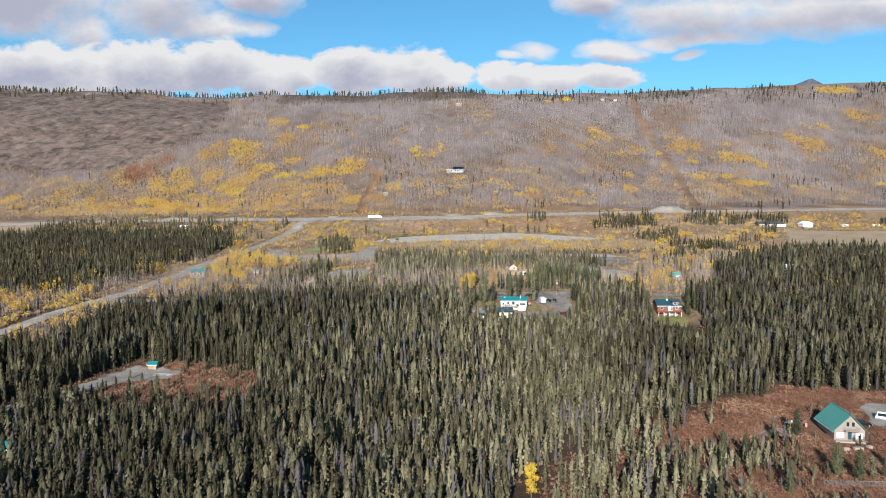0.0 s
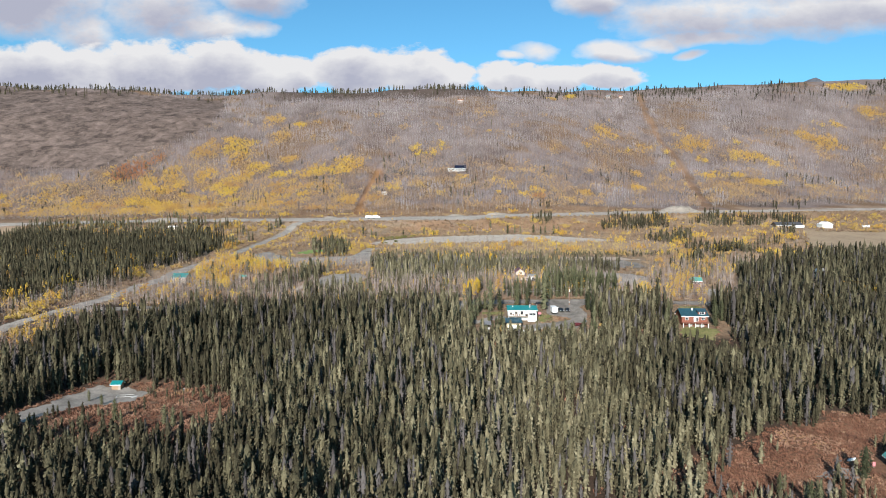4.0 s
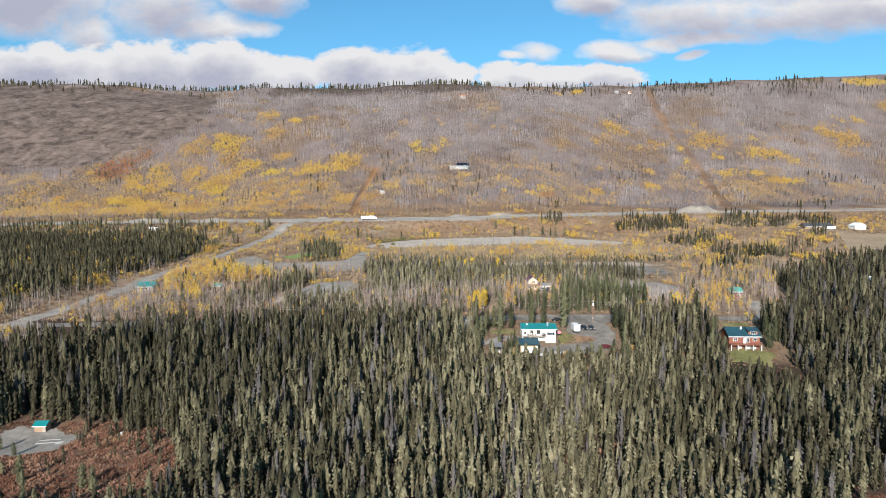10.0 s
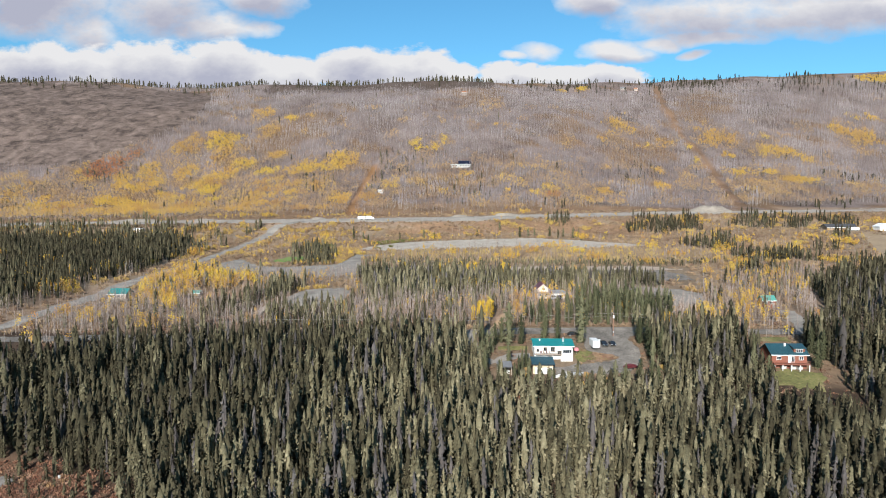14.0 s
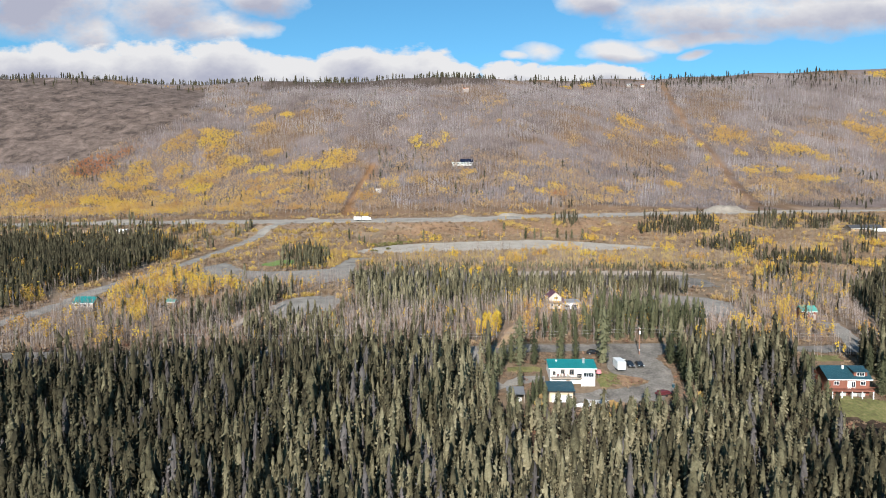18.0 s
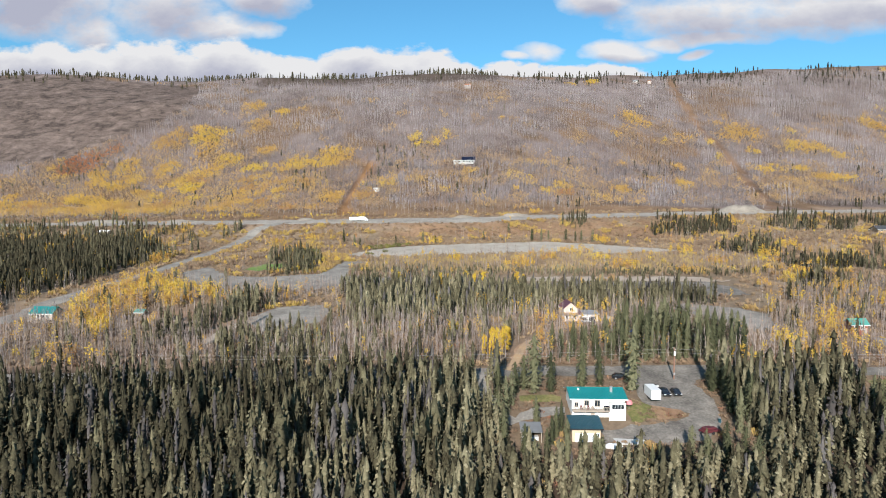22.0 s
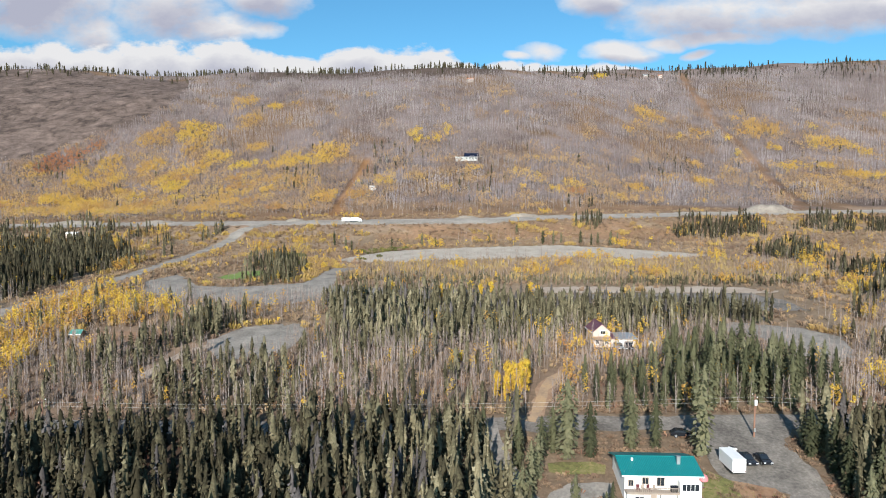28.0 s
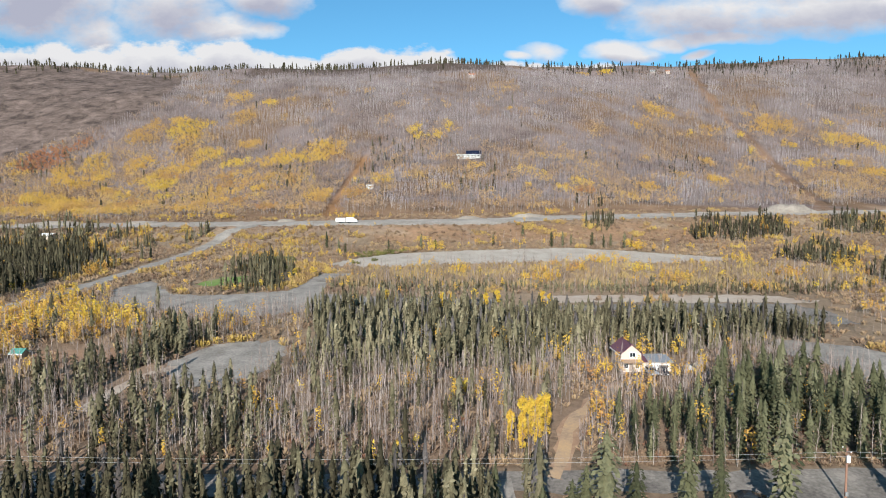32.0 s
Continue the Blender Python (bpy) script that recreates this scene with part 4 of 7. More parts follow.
def mix(x, y, k):
    """The share of one kind of plant (0 spruce, 1 bare, 2 golden, 3 brush, 4 golden bush) at a spot of the plan."""
    near = (y > 322) & (y < 440)
    low = (y >= 440) & (y < 664 + np.interp(x, [50, 230, 480], [0, 45, 70]))
    left = (x < -165) & (y > 245 + (x + 165) * 0.3)
    open_strip = rusty_zone(x, y)
    out = np.where(near | (left & ~low), (0.018, 0.6, 0.07, 0.6, 0.03)[k], 0.0) + np.where(low, (0.012, 0.03, 0.03, 0.95, 0.06)[k], 0.0)
    out = np.where(low & (x > 120), (0.035, 0.05, 0.05, 0.95, 0.11)[k], out)
    out = np.where(low & open_strip, (0.012, 0.0, 0.006, 0.5, 0.06)[k], out)
    out = np.where(low & (wobble(x, y, 23, 8) < -0.45) & (k != 3), out * 0.2, out)
    wx, wy = x + 3 * wobble(x, y, 11), y + 3 * wobble(x, y, 9, 2)
    for z in ZONES:
        out = np.where(inside(z[0], wx, wy), z[1 + k], out)
    out = np.where(inside(STRIP_WOOD, wx, wy) | inside(RIGHT_WOOD, wx, wy), (0, 0, 0.02, 0.05, 0)[k], out)
    out = np.where(inside(LEFT_WOOD, wx, wy), (0, 0.01, 0.035, 0.1, 0.05)[k], out)
    out = np.where(belt_zone(x, y), (0.45 * (y < 486), 0.14, 0.06, 0.4, 0.05)[k], out)
    out = np.where((x > -5) & (x < 120) & (y > 424) & (y < 466), (0, 0, 0.0, 0.06, 0.01)[k], out)
    out = np.where((x > 62) & (x < 122) & (y > 394) & (y < 426) & ~inside(STRIP_WOOD, x, y), (0, 0.02, 0.04, 0.3, 0.03)[k], out)
    out = np.where((front_wood(x, y) > 0) | inside(HOUSE_WOOD, x, y), (0, 0.10 * (y > 322), 0.03 * (y > 326), 0.25 * (y > 322), 0)[k], out)
    out = np.where(inside([(-124, 478), (-119, 500), (-105, 502), (-102, 482), (-112, 474)], x, y), 0.0, out)
    out = np.where(near_line(TRACK, x, y) < 3.5, out * 0.1, out)
    out = np.where((near_line(ACCESS, x, y) < 12) & (k < 3), out * 0.1, out)
    return out * in_sight(x, y) * free_ground(x, y) * (y > 250)


def belt_zone(x, y):
    """Tall golden saplings between the lots and the gravel bar."""
    w = 3 * wobble(x, y, 14)
    return inside([(-66, 474), (-30, 466), (60, 464), (130, 468), (160, 490), (150, 530), (100, 524), (40, 526), (-20, 521), (-62, 512)], x + w, y + w)


def rusty_zone(x, y):
    return (x > -80) & (x < 130) & (y > 590) & (y < 614 + np.interp(x, [50, 230], [0, 40]))


spruces("mid_spruces", "dark spruces among the bare aspens", (-300, 330, 250, 458), 2.3, lambda x, y: mix(x, y, 0), 51, (5.0, 9.0), 0.105, tint=(0.12, 0.66), tiers=5, arms=3, sprays=44)
spruces("young_spruces", "scattered young spruces among brush", (-420, 420, 458, 664), 3.0, lambda x, y: clumped(x, y, 1.1 * mix(x, y, 0), 13.0, 9.0) * np.where(belt_zone(x, y), 0.0, 1.0), 55, (4.5, 9.0), 0.11, tint=(0.1, 0.6), tiers=3, arms=2, sprays=17)
spruces("spruce_saplings", "low green spruce saplings at the thicket's foot", (-80, 170, 460, 500), 1.7, lambda x, y: mix(x, y, 0) * belt_zone(x, y), 57, (1.8, 3.6), 0.16, tint=(0.3, 0.7), tiers=3, arms=2, sprays=18)
spruces("spruce_forest", "spruces under the start of the flight", (-170, 170, -60, 112), 4.4, lambda x, y: np.where(wobble(x, y, 14, 3) > -0.72, 0.93, 0.3), 63, (5.0, 10.0), 0.14, 4, 3, (0.1, 0.7))
spruces("ridge_spruces", "thin line of spruces along the skyline", (-1000, 1000, 1104, 1215), 5.6,
        lambda x, y: in_sight(x, y) * np.clip((y - 1095) / 60, 0.1, 1) * (0.12 + 0.45 * (wobble(x, y, 70, 2) > 0.1)), 61, (3, 10), 0.13, 4, 4, (0.0, 0.2))
spruces("hill_spruces", "dark spruces dotted over the hillside", (-800, 800, 690, 1150), 7.0,
        lambda x, y: in_sight(x, y) * free_ground(x, y) * ~inside(BROWN_SLOPE, x, y) * (0.012 + 0.6 * ((wobble(x, y, 45, 7) > 0.6) & (y < 860)) + 0.5 * (np.abs(x + 100) < 7) * (y > 740) * (y < 850) + 0.35 * (np.abs(x + 175 + 0.5 * (y - 790)) < 26) * (np.abs(y - 770) < 35)), 71, (4, 9), 0.12, 5, 4, (0.0, 0.35))



def spruce_kind(tall, wide, seed):
    """Meshes of one spruce: crown and trunk, a metre count of its own."""
    heap = Heap()
    base = np.zeros((1, 3))
    spruce_crowns(heap, base, np.array([tall]), np.array([wide * 1.1]), np.array([0.0]), 12, 5, seed, 0, 0.03, 260)
    crown = heap.mesh("crown", [M["spruce_single"]])
    bm = cone(0.02 * tall + 0.03, 0.02, -0.4, tall * 0.93, 7)
    trunk = bpy.data.meshes.new("trunk")
    bm.to_mesh(trunk)
    bm.free()
    trunk.materials.append(M["bark"])
    return crown, trunk


SPRUCE_KINDS = [spruce_kind(9.0, w, 900 + 7 * k) for k, w in enumerate((0.74, 0.88, 1.02, 1.35, 0.82))]


def plant_spruce(x, y, high, kind, label, group, turn=0.0):
    crown, trunk = SPRUCE_KINDS[kind]
    root = new("spruce")
    root.matrix_basis = Matrix.Translation((x, y, float(land(x, y)))) @ Matrix.Rotation(turn, 4, "Z")
    tagged(root, label, "tree", group)
    k = high / 9.0
    for name, me in (("crown", crown), ("trunk", trunk)):
        ob = new(name, me)
        ob.scale = (k, k, k)
        ob.parent = root


def single_spruces():
    g = np.random.default_rng(404)
    # those standing alone round the white house: x, y, height, kind
    yard = [(10.4, 309.1, 15.0, 2), (14.7, 309.5, 10.3, 2), (8.1, 311.2, 9.0, 2), (6.0, 309.4, 8.0, 2), (22.7, 312.4, 11.5, 2), (27.1, 312.4, 10.3, 1), (34.4, 309.9, 17.0, 1), (9.4, 293.2, 7.5, 1), (13.2, 289.6, 7.0, 1), (14.6, 291.4, 7.5, 0), (12.0, 287.0, 6.5, 4), (15.2, 287.8, 5.5, 2), (20.6, 284.6, 4.2, 3), (22.0, 284.0, 3.8, 3), (24.9, 282.2, 3.6, 2), (28.5, 281.0, 4.0, 2), (33.0, 282.0, 4.4, 1), (36.0, 280.5, 5.0, 2), (17.5, 283.5, 5.0, 1), (30.8, 279.5, 5.0, 4), (26.0, 279.4, 4.6, 1), (14.5, 281.5, 6.0, 2), (10.5, 282.5, 6.5, 1)]
    yard_edge = [(6.0, 283.5, 7.0, 2), (48.0, 286.5, 6.0, 2), (50.0, 282.5, 7.5, 1), (3.0, 299.0, 9.5, 1), (4.4, 303.0, 8.5, 2), (1.5, 306.4, 9.0, 1), (-4.6, 313.0, 8.5, 4), (7.5, 279.0, 6.5, 3), (20.5, 279.5, 6.0, 3), (34.5, 277.5, 6.5, 3), (41.5, 279.0, 7.0, 3), (46.0, 281.0, 6.5, 3), (50.5, 278.0, 8.0, 3), (2.0, 287.5, 8.0, 2), (1.0, 293.5, 8.5, 3), (54.5, 300.0, 10.0, 2), (55.5, 305.5, 11.0, 1), (54.2, 311.0, 9.0, 3), (57.0, 296.0, 11.5, 1), (53.0, 292.0, 10.0, 4), (58.5, 315.0, 9.0, 2), (40.0, 284.0, 6.5, 2), (43.5, 285.4, 5.0, 1)]
    for x, y, h, k in yard + yard_edge:
        plant_spruce(x, y, h, k, "grey-green spruce standing near the white house", "spruces round the white house", g.uniform(0, 6.3))
    # tall trees between the lane and the cream house
    n = 0
    xs, ys = g.uniform(16, 74, 900), g.uniform(326, 361, 900)
    kept = []
    for x, y in zip(xs, ys):
        if not inside(HOUSE_WOOD, np.array([x]), np.array([y]))[0] or near_line(NEAR_ROAD, np.array([x]), np.array([y]))[0] < 4.5:
            continue
        if any(math.hypot(x - a, y - b) < 2.9 for a, b in kept) or math.hypot(x - 46, y - 353) < 3:
            continue
        kept.append((x, y))
    for x, y in kept[:150]:
        plant_spruce(x, y, g.uniform(8.5, 13.0) if x > 36 else g.uniform(6.0, 9.0), (0, 1, 4)[int(g.integers(0, 3))], "tall dark green spruce beside the gravel lane", "spruces beside the lane", g.uniform(0, 6.3))
    # those in the brush of the cabin's clearing
    for x, y, h, k in ((94.5, 179.4, 8.0, 3), (92.4, 156.0, 8.5, 3), (96.5, 154.0, 8.0, 3), (100.2, 154.6, 6.0, 2), (103.5, 155.5, 5.0, 2), (73.5, 163.5, 7.5, 2), (76.5, 147.0, 8.5, 2), (76.8, 166.0, 6.5, 4), (107.5, 158.0, 7.0, 3), (70.0, 170.0, 6.0, 1), (65.0, 158.0, 6.5, 4), (83.0, 168.0, 5.0, 4),
                       (-124.6, 229.6, 4.0, 2), (-118.0, 225.6, 3.6, 3), (-104.0, 208.5, 7.0, 2), (-88.0, 206.0, 6.0, 3), (-84.5, 204.0, 6.5, 2), (-98.0, 201.0, 6.5, 4)):
        plant_spruce(x, y, h, k, "lone spruce in rust-red brush", "spruces in the clearings", g.uniform(0, 6.3))


single_spruces()

# golden groves on the hill: x, y, spread, hue (0 orange, 1 lemon)
GROVES_WEST = [(-525, 1112, 19, 0.9), (-474, 1103, 18, 0.5), (-288, 987, 15, 0.55), (-330, 920, 10, 0.8), (-312, 899, 20, 0.85), (-307, 870, 11, 0.6), (-359, 894, 17, 0.45), (-413, 873, 14, 0.05), (-437, 851, 19, 0.05),
               (-239, 958, 10, 0.8), (-217, 961, 11, 0.55), (-264, 925, 15, 0.55), (-233, 862, 10, 0.55), (-230, 820, 10, 1.0), (-267, 839, 12, 0.75), (-277, 823, 7, 0.7), (-190, 820, 16, 0.75), (-158, 828, 19, 0.75), (-141, 834, 9, 0.6)]
GROVES_FOOT = [(-283, 777, 9, 0.95), (-267, 750, 5, 0.95), (-378, 836, 11, 0.7), (-333, 834, 12, 0.65), (-400, 817, 9, 0.7), (-359, 810, 6, 0.8), (-375, 796, 7, 0.75), (-363, 796, 6, 0.75), (-388, 757, 7, 0.7), (-358, 751, 11, 0.75),
               (-330, 729, 4, 0.85), (-184, 745, 5, 0.7), (-124, 710, 11, 0.55), (-108, 749, 4, 0.7), (-84, 744, 4, 0.8), (-75, 741, 5, 0.8), (-65, 869, 7, 0.9), (-61, 853, 5, 0.9), (-41, 857, 9, 0.9), (-28, 871, 12, 0.85), (-560, 760, 10, 0.75)]
GROVES_MID = [(179, 1135, 12, 0.95), (145, 1119, 8, 0.8), (33, 920, 5, 0.7), (57, 845, 4, 0.75), (193, 952, 19, 0.65), (209, 947, 10, 0.65), (165, 906, 6, 0.65), (218, 903, 7, 0.85), (244, 915, 10, 0.55), (219, 1009, 4, 0.6), (153, 829, 5, 0.5),
              (203, 778, 11, 0.6), (217, 838, 8, 0.55), (132, 739, 8, 0.6), (61, 719, 5, 0.85), (80, 716, 5, 0.2), (36, 722, 3, 0.7), (175, 703, 5, 0.7), (-27, 724, 4, 0.8), (-5, 783, 6, 0.6)]
GROVES_EAST = [(316, 982, 7, 0.65), (321, 945, 26, 0.5), (276, 911, 6, 0.85), (286, 903, 5, 0.7), (269, 876, 5, 0.9), (370, 952, 5, 0.8), (384, 948, 6, 0.9), (315, 893, 9, 0.75), (376, 910, 17, 0.75), (399, 905, 10, 0.75), (409, 888, 8, 0.7), (310, 842, 10, 0.85),
               (340, 834, 9, 0.7), (667, 1182, 29, 0.85), (527, 1001, 10, 0.85), (495, 967, 20, 0.65), (555, 1007, 10, 0.75), (627, 1036, 22, 0.6), (505, 948, 23, 0.6), (592, 931, 16, 0.65), (538, 834, 7, 0.8), (379, 805, 4, 0.8), (357, 811, 14, 0.65)]
GROVES = GROVES_WEST + GROVES_FOOT + GROVES_MID + GROVES_EAST
# stands that keep a little tawny leaf: x, y, spread
TAWNY_STANDS = [(-331, 774, 18), (-446, 817, 16), (-274, 720, 10), (-95, 716, 9), (-315, 1045, 13), (23, 1029, 16), (26, 978, 14), (120, 892, 7), (104, 823, 17), (64, 815, 12), (310, 806, 9), (110, 710, 13), (139, 702, 11), (-294, 815, 28), (-383, 781, 29), (-210, 765, 21)]


def grove_pull(x, y):
    """How near a golden grove is (0 to 1), and its hue."""
    best, hue = np.zeros(np.shape(x)), np.zeros(np.shape(x))
    for gx, gy, r, h in GROVES:
        d = np.exp(-0.7 * (((x - gx) ** 2 + 0.8 * (y - gy) ** 2) / (r * r)) ** 1.5)
        hue = np.where(d > best, h, hue)
        best = np.maximum(best, d)
    return best, hue


def hill_cover(x, y):
    ok = in_sight(x, y) & free_ground(x, y) & ~inside(BROWN_SLOPE, x + 14 * wobble(x, y, 40), y + 12 * wobble(x, y, 33, 4))
    ok &= y > 672 + np.interp(x, [50, 230, 480], [0, 45, 70]) + 8 * wobble(x, y, 30)
    return ok


def hill_trees():
    keep = lambda x, y: hill_cover(x, y) * np.interp(y - np.interp(x, [180, 500], [0, 85]), [980, 1090, 1125, 1140], [0.95, 0.75, 0.4, 0.0]) * np.where(wobble(x, y, 44, 6) < -0.75, 0.35, 1.0) * np.where((x > -330) & (x < 40) & (y > 1085), 0.3, 1.0)
    base, g = scatter(-860, 860, 665, 1180, 2.85, keep, 81)
    extra, _ = scatter(100, 720, 1110, 1240, 3.2, lambda x, y: (grove_pull(x, y)[0] > 0.35) * in_sight(x, y), 86)
    base = np.concatenate([base, extra])
    x, y = base[:, 0], base[:, 1]
    n = len(base)
    cx, cy, c1, c2, c3 = clones(x, y, 15.0, 3.0)
    _, _, d1, d2, _ = clones(x, y, 55.0, 5.0)
    pull, hue = grove_pull(x + 3 * wobble(x, y, 6, 2), y + 3 * wobble(x, y, 5, 4))
    mild = np.zeros(n)
    for tx, ty, r in TAWNY_STANDS:
        mild = np.maximum(mild, np.exp(-((x - tx) ** 2 + 0.7 * (y - ty) ** 2) / (1.6 * r * r)))
    low = np.clip((915 - cy) / 150, 0, 1) * np.interp(cx, [-230, -60, 200], [1, 0.45, 0.38])
    leaf = 0.15 + 0.46 * low + 0.60 * pull + 0.26 * mild + 0.42 * (c1 - 0.5) + 0.22 * (d1 - 0.5) + g.normal(0, 0.07, n)
    leaf = leaf - 0.25 * (y > 1000) * (pull < 0.3) + 0.10 * (c1 > 0.90)
    gold = leaf > np.where(pull > 0.3, 0.62, 0.77)
    tawny = (leaf > 0.31) & ~gold
    grown = np.interp(y - np.interp(x, [180, 500], [0, 85]), [1060, 1120], [1.0, 0.55])
    high_all = (7.2 + 3.4 * c3 + g.normal(0, 0.7, n)) * grown
    # leafless stands: grey stems under a haze of twigs
    b = base[~gold & ~tawny]
    m = len(b)
    high = high_all[~gold & ~tawny]
    tone = np.clip(0.50 + 0.34 * (c2 - 0.5) + 0.56 * (d2 - 0.5) + g.normal(0, 0.06, n), 0, 1)[~gold & ~tawny]
    heap = Heap()
    tops = stems(heap, b, high, np.full(m, 0.085), np.clip(tone + g.normal(0.05, 0.2, m), 0, 1), 1, 0.05, 82)
    slivers(heap, b, tops, 7, 0.42, high * 0.24, high * 0.20, np.full(m, 0.30), tone, 0, 83)
    stuff("bare_aspens", heap, [M["twigs"], M["aspen_bark"]], "leafless grey aspens covering the hillside")
    # stands that keep some tawny leaf
    b = base[tawny]
    m = len(b)
    high = high_all[tawny] * 0.85
    heap = Heap()
    stems(heap, b, high * 0.95, np.full(m, 0.09), g.uniform(0.2, 0.8, m), 1, 0.04, 88)
    t = np.clip(0.18 + 1.5 * (leaf - 0.31) + 0.5 * (c2 - 0.5) + 0.3 * (d2 - 0.5), 0, 1)[tawny]
    leaf_clumps(heap, b + np.stack([0 * high, 0 * high, high * 0.62], -1), np.stack([high * 0.24, high * 0.24, high * 0.38], -1), 14, np.full(m, 0.50), t, 0, 89)
    stuff("tawny_aspens", heap, [M["tawny"], M["aspen_bark"]], "pale tawny half-bare aspens on the hillside")
    # golden groves with full round crowns
    b = base[gold]
    m = len(b)
    high = high_all[gold] * np.where(hue[gold] < 0.15, 0.6, 0.95)
    h = np.where(pull > 0.2, hue, 0.30 + 0.45 * c2)[gold]
    h = np.clip(h + 0.2 * (c3[gold] - 0.5) + g.normal(0, 0.06, m), 0, 1)
    heap = Heap()
    stems(heap, b, high * 0.9, np.full(m, 0.10), g.uniform(0.3, 1, m), 1, 0.04, 84)
    leaf_clumps(heap, b + np.stack([0 * high, 0 * high, high * 0.66], -1), np.stack([high * 0.30, high * 0.30, high * 0.36], -1), 36, np.full(m, 0.44), h, 0, 85)
    stuff("golden_aspens", heap, [M["hill_yellow"], M["aspen_bark"]], "groves of golden aspens on the hillside")


hill_trees()


def thicket(heap, base, s, tall, count, leaf, tint, seed):
    """Leafy shoots that rise and spread from the root of each bush, narrow below and broad above."""
    g = np.random.default_rng(seed)
    n = len(base)
    a = g.uniform(0, 6.3, (n, count))
    lean = g.uniform(0, 1, (n, count)) ** 0.6
    out = s[:, None] * lean
    up = s[:, None] * tall * np.sqrt(1.0 - 0.8 * lean * lean) * g.uniform(0.55, 1.1, (n, count))
    half = leaf[:, None] * g.uniform(0.55, 1.45, (n, count))
    b = g.uniform(0, 6.3, (n, count))
    v = np.empty((n, count, 3, 3))
    for j, (along, side, lift) in enumerate(((0.45, 0.0, 0.0), (1.0, -1.0, 1.0), (1.0, 1.0, 1.0))):
        v[..., j, 0] = base[:, None, 0] + along * out * np.cos(a) + side * half * np.cos(b)
        v[..., j, 1] = base[:, None, 1] + along * out * np.sin(a) + side * half * np.sin(b)
        v[..., j, 2] = base[:, None, 2] - 0.05 + lift * up * g.uniform(0.82, 1.05, (n, count))
    tt = np.repeat(np.clip(tint[:, None] + g.uniform(-0.14, 0.14, (n, count)), 0, 1), 3)
    heap.add(v, np.arange(n * count * 3).reshape(-1, 3), tt, 0)


def brush(name, label, box, gap, keep, seed, mat, size=(0.6, 1.2), count=14, leaf=0.3, tall=1.0, tint=(0.1, 0.9), category="shrubs"):
    base, g = scatter(*box, gap, keep, seed)
    n = len(base)
    s = g.uniform(*size, n)
    shared = 0.7 * clones(base[:, 0], base[:, 1], 5.5, seed % 11)[3] + 0.3 * g.uniform(0, 1, n)
    t = np.clip(tint[0] + (tint[1] - tint[0]) * shared + 0.15 * wobble(base[:, 0], base[:, 1], 18, seed), 0, 1)
    heap = Heap()
    thicket(heap, base, s, tall, count, np.clip(0.5 * s * leaf, 0.07, 0.24), t, seed + 2)
    leaf_clumps(heap, base, np.stack([s, s, s * tall], -1), max(4, count // 3), np.clip(0.8 * s * leaf, 0.08, 0.26), t, 0, seed + 1, True)
    stuff(name, heap, [M[mat]], label, category)


brush("dwarf_birch", "rust-red dwarf birch in the cabin's clearing", (46, 180, 116, 226), 0.95, lambda x, y: (front_wood(x, y) == 0) * free_ground(x, y) * in_sight(x, y) * (x > 48 + 0.1 * (y - 118)) * 0.95, 101, "shrub", (0.4, 0.9), 13, 0.28, 0.9, (0.0, 0.9))
brush("dwarf_birch", "rust-brown low brush round the hut's clearing", (-152, -58, 184, 256), 1.05, lambda x, y: (front_wood(x, y) == 0) * free_ground(x, y) * in_sight(x, y) * 0.85, 111, "shrub", (0.45, 1.1), 14, 0.28, 0.9, (0.0, 0.9))
spruces("spruce_saplings", "small spruces and saplings scattered over the clearing", (50, 176, 116, 222), 1.7, lambda x, y: inside(CABIN_CLEAR, x, y) * free_ground(x, y) * np.where((x < 92) & (y < 182 - 0.35 * (92 - x)), 0.30, 0.02) * ((np.abs(y - 149) > 4) | (x < 84)) * np.clip(1 + wobble(x, y, 8, 2), 0, 2), 161, (1.8, 5.5), 0.13, tint=(0.3, 0.9), tiers=4, arms=3, sprays=24)
spruces("spruce_saplings", "small spruces at the edges of the hut's clearing", (-152, -58, 184, 256), 1.8, lambda x, y: (front_wood(x, y) == 0) * free_ground(x, y) * in_sight(x, y) * 0.07 * np.clip(1 + 2 * wobble(x, y, 9, 2), 0, 3), 165, (1.5, 5.0), 0.14, tint=(0.2, 0.7), tiers=4, arms=3, sprays=24)
brush("hill_brush", "low brown brush on the open slope", (-900, -300, 820, 1190), 4.4, lambda x, y: 0.8 * in_sight(x, y) * inside(BROWN_SLOPE, x, y) * (wobble(x + 0.5 * y, y, 13, 3) > 0.25) * 0.6, 121, "slope_brush", (0.8, 2.0), 6, 0.4, 0.5, (0.0, 1.0))
brush("willow_brush", "tan and pinkish-brown willow brush below the highway", (-420, 420, 250, 700), 2.9, lambda x, y: mix(x, y, 3) * np.where(wobble(x, y, 20, 8) > -0.5, 1, 0.4), 131, "willow", (1.0, 2.2), 18, 0.27, 0.95, (0.1, 0.66))
brush("golden_bushes", "golden-leaved bushes in clumps below the highway", (-420, 420, 250, 700), 2.3, lambda x, y: clumped(x, y, 1.15 * mix(x, y, 4), 8.0, 7.0), 133, "gold_bush", (1.1, 2.3), 30, 0.24, 1.25, (0.1, 0.9))
brush("sapling_brush", "golden-brown sapling thicket before the gravel bar", (-80, 170, 455, 540), 1.6, lambda x, y: belt_zone(x, y) * free_ground(x, y) * (y > 478) * 0.9, 135, "sapling", (0.6, 1.2), 22, 0.30, 2.8, (0.0, 0.72))
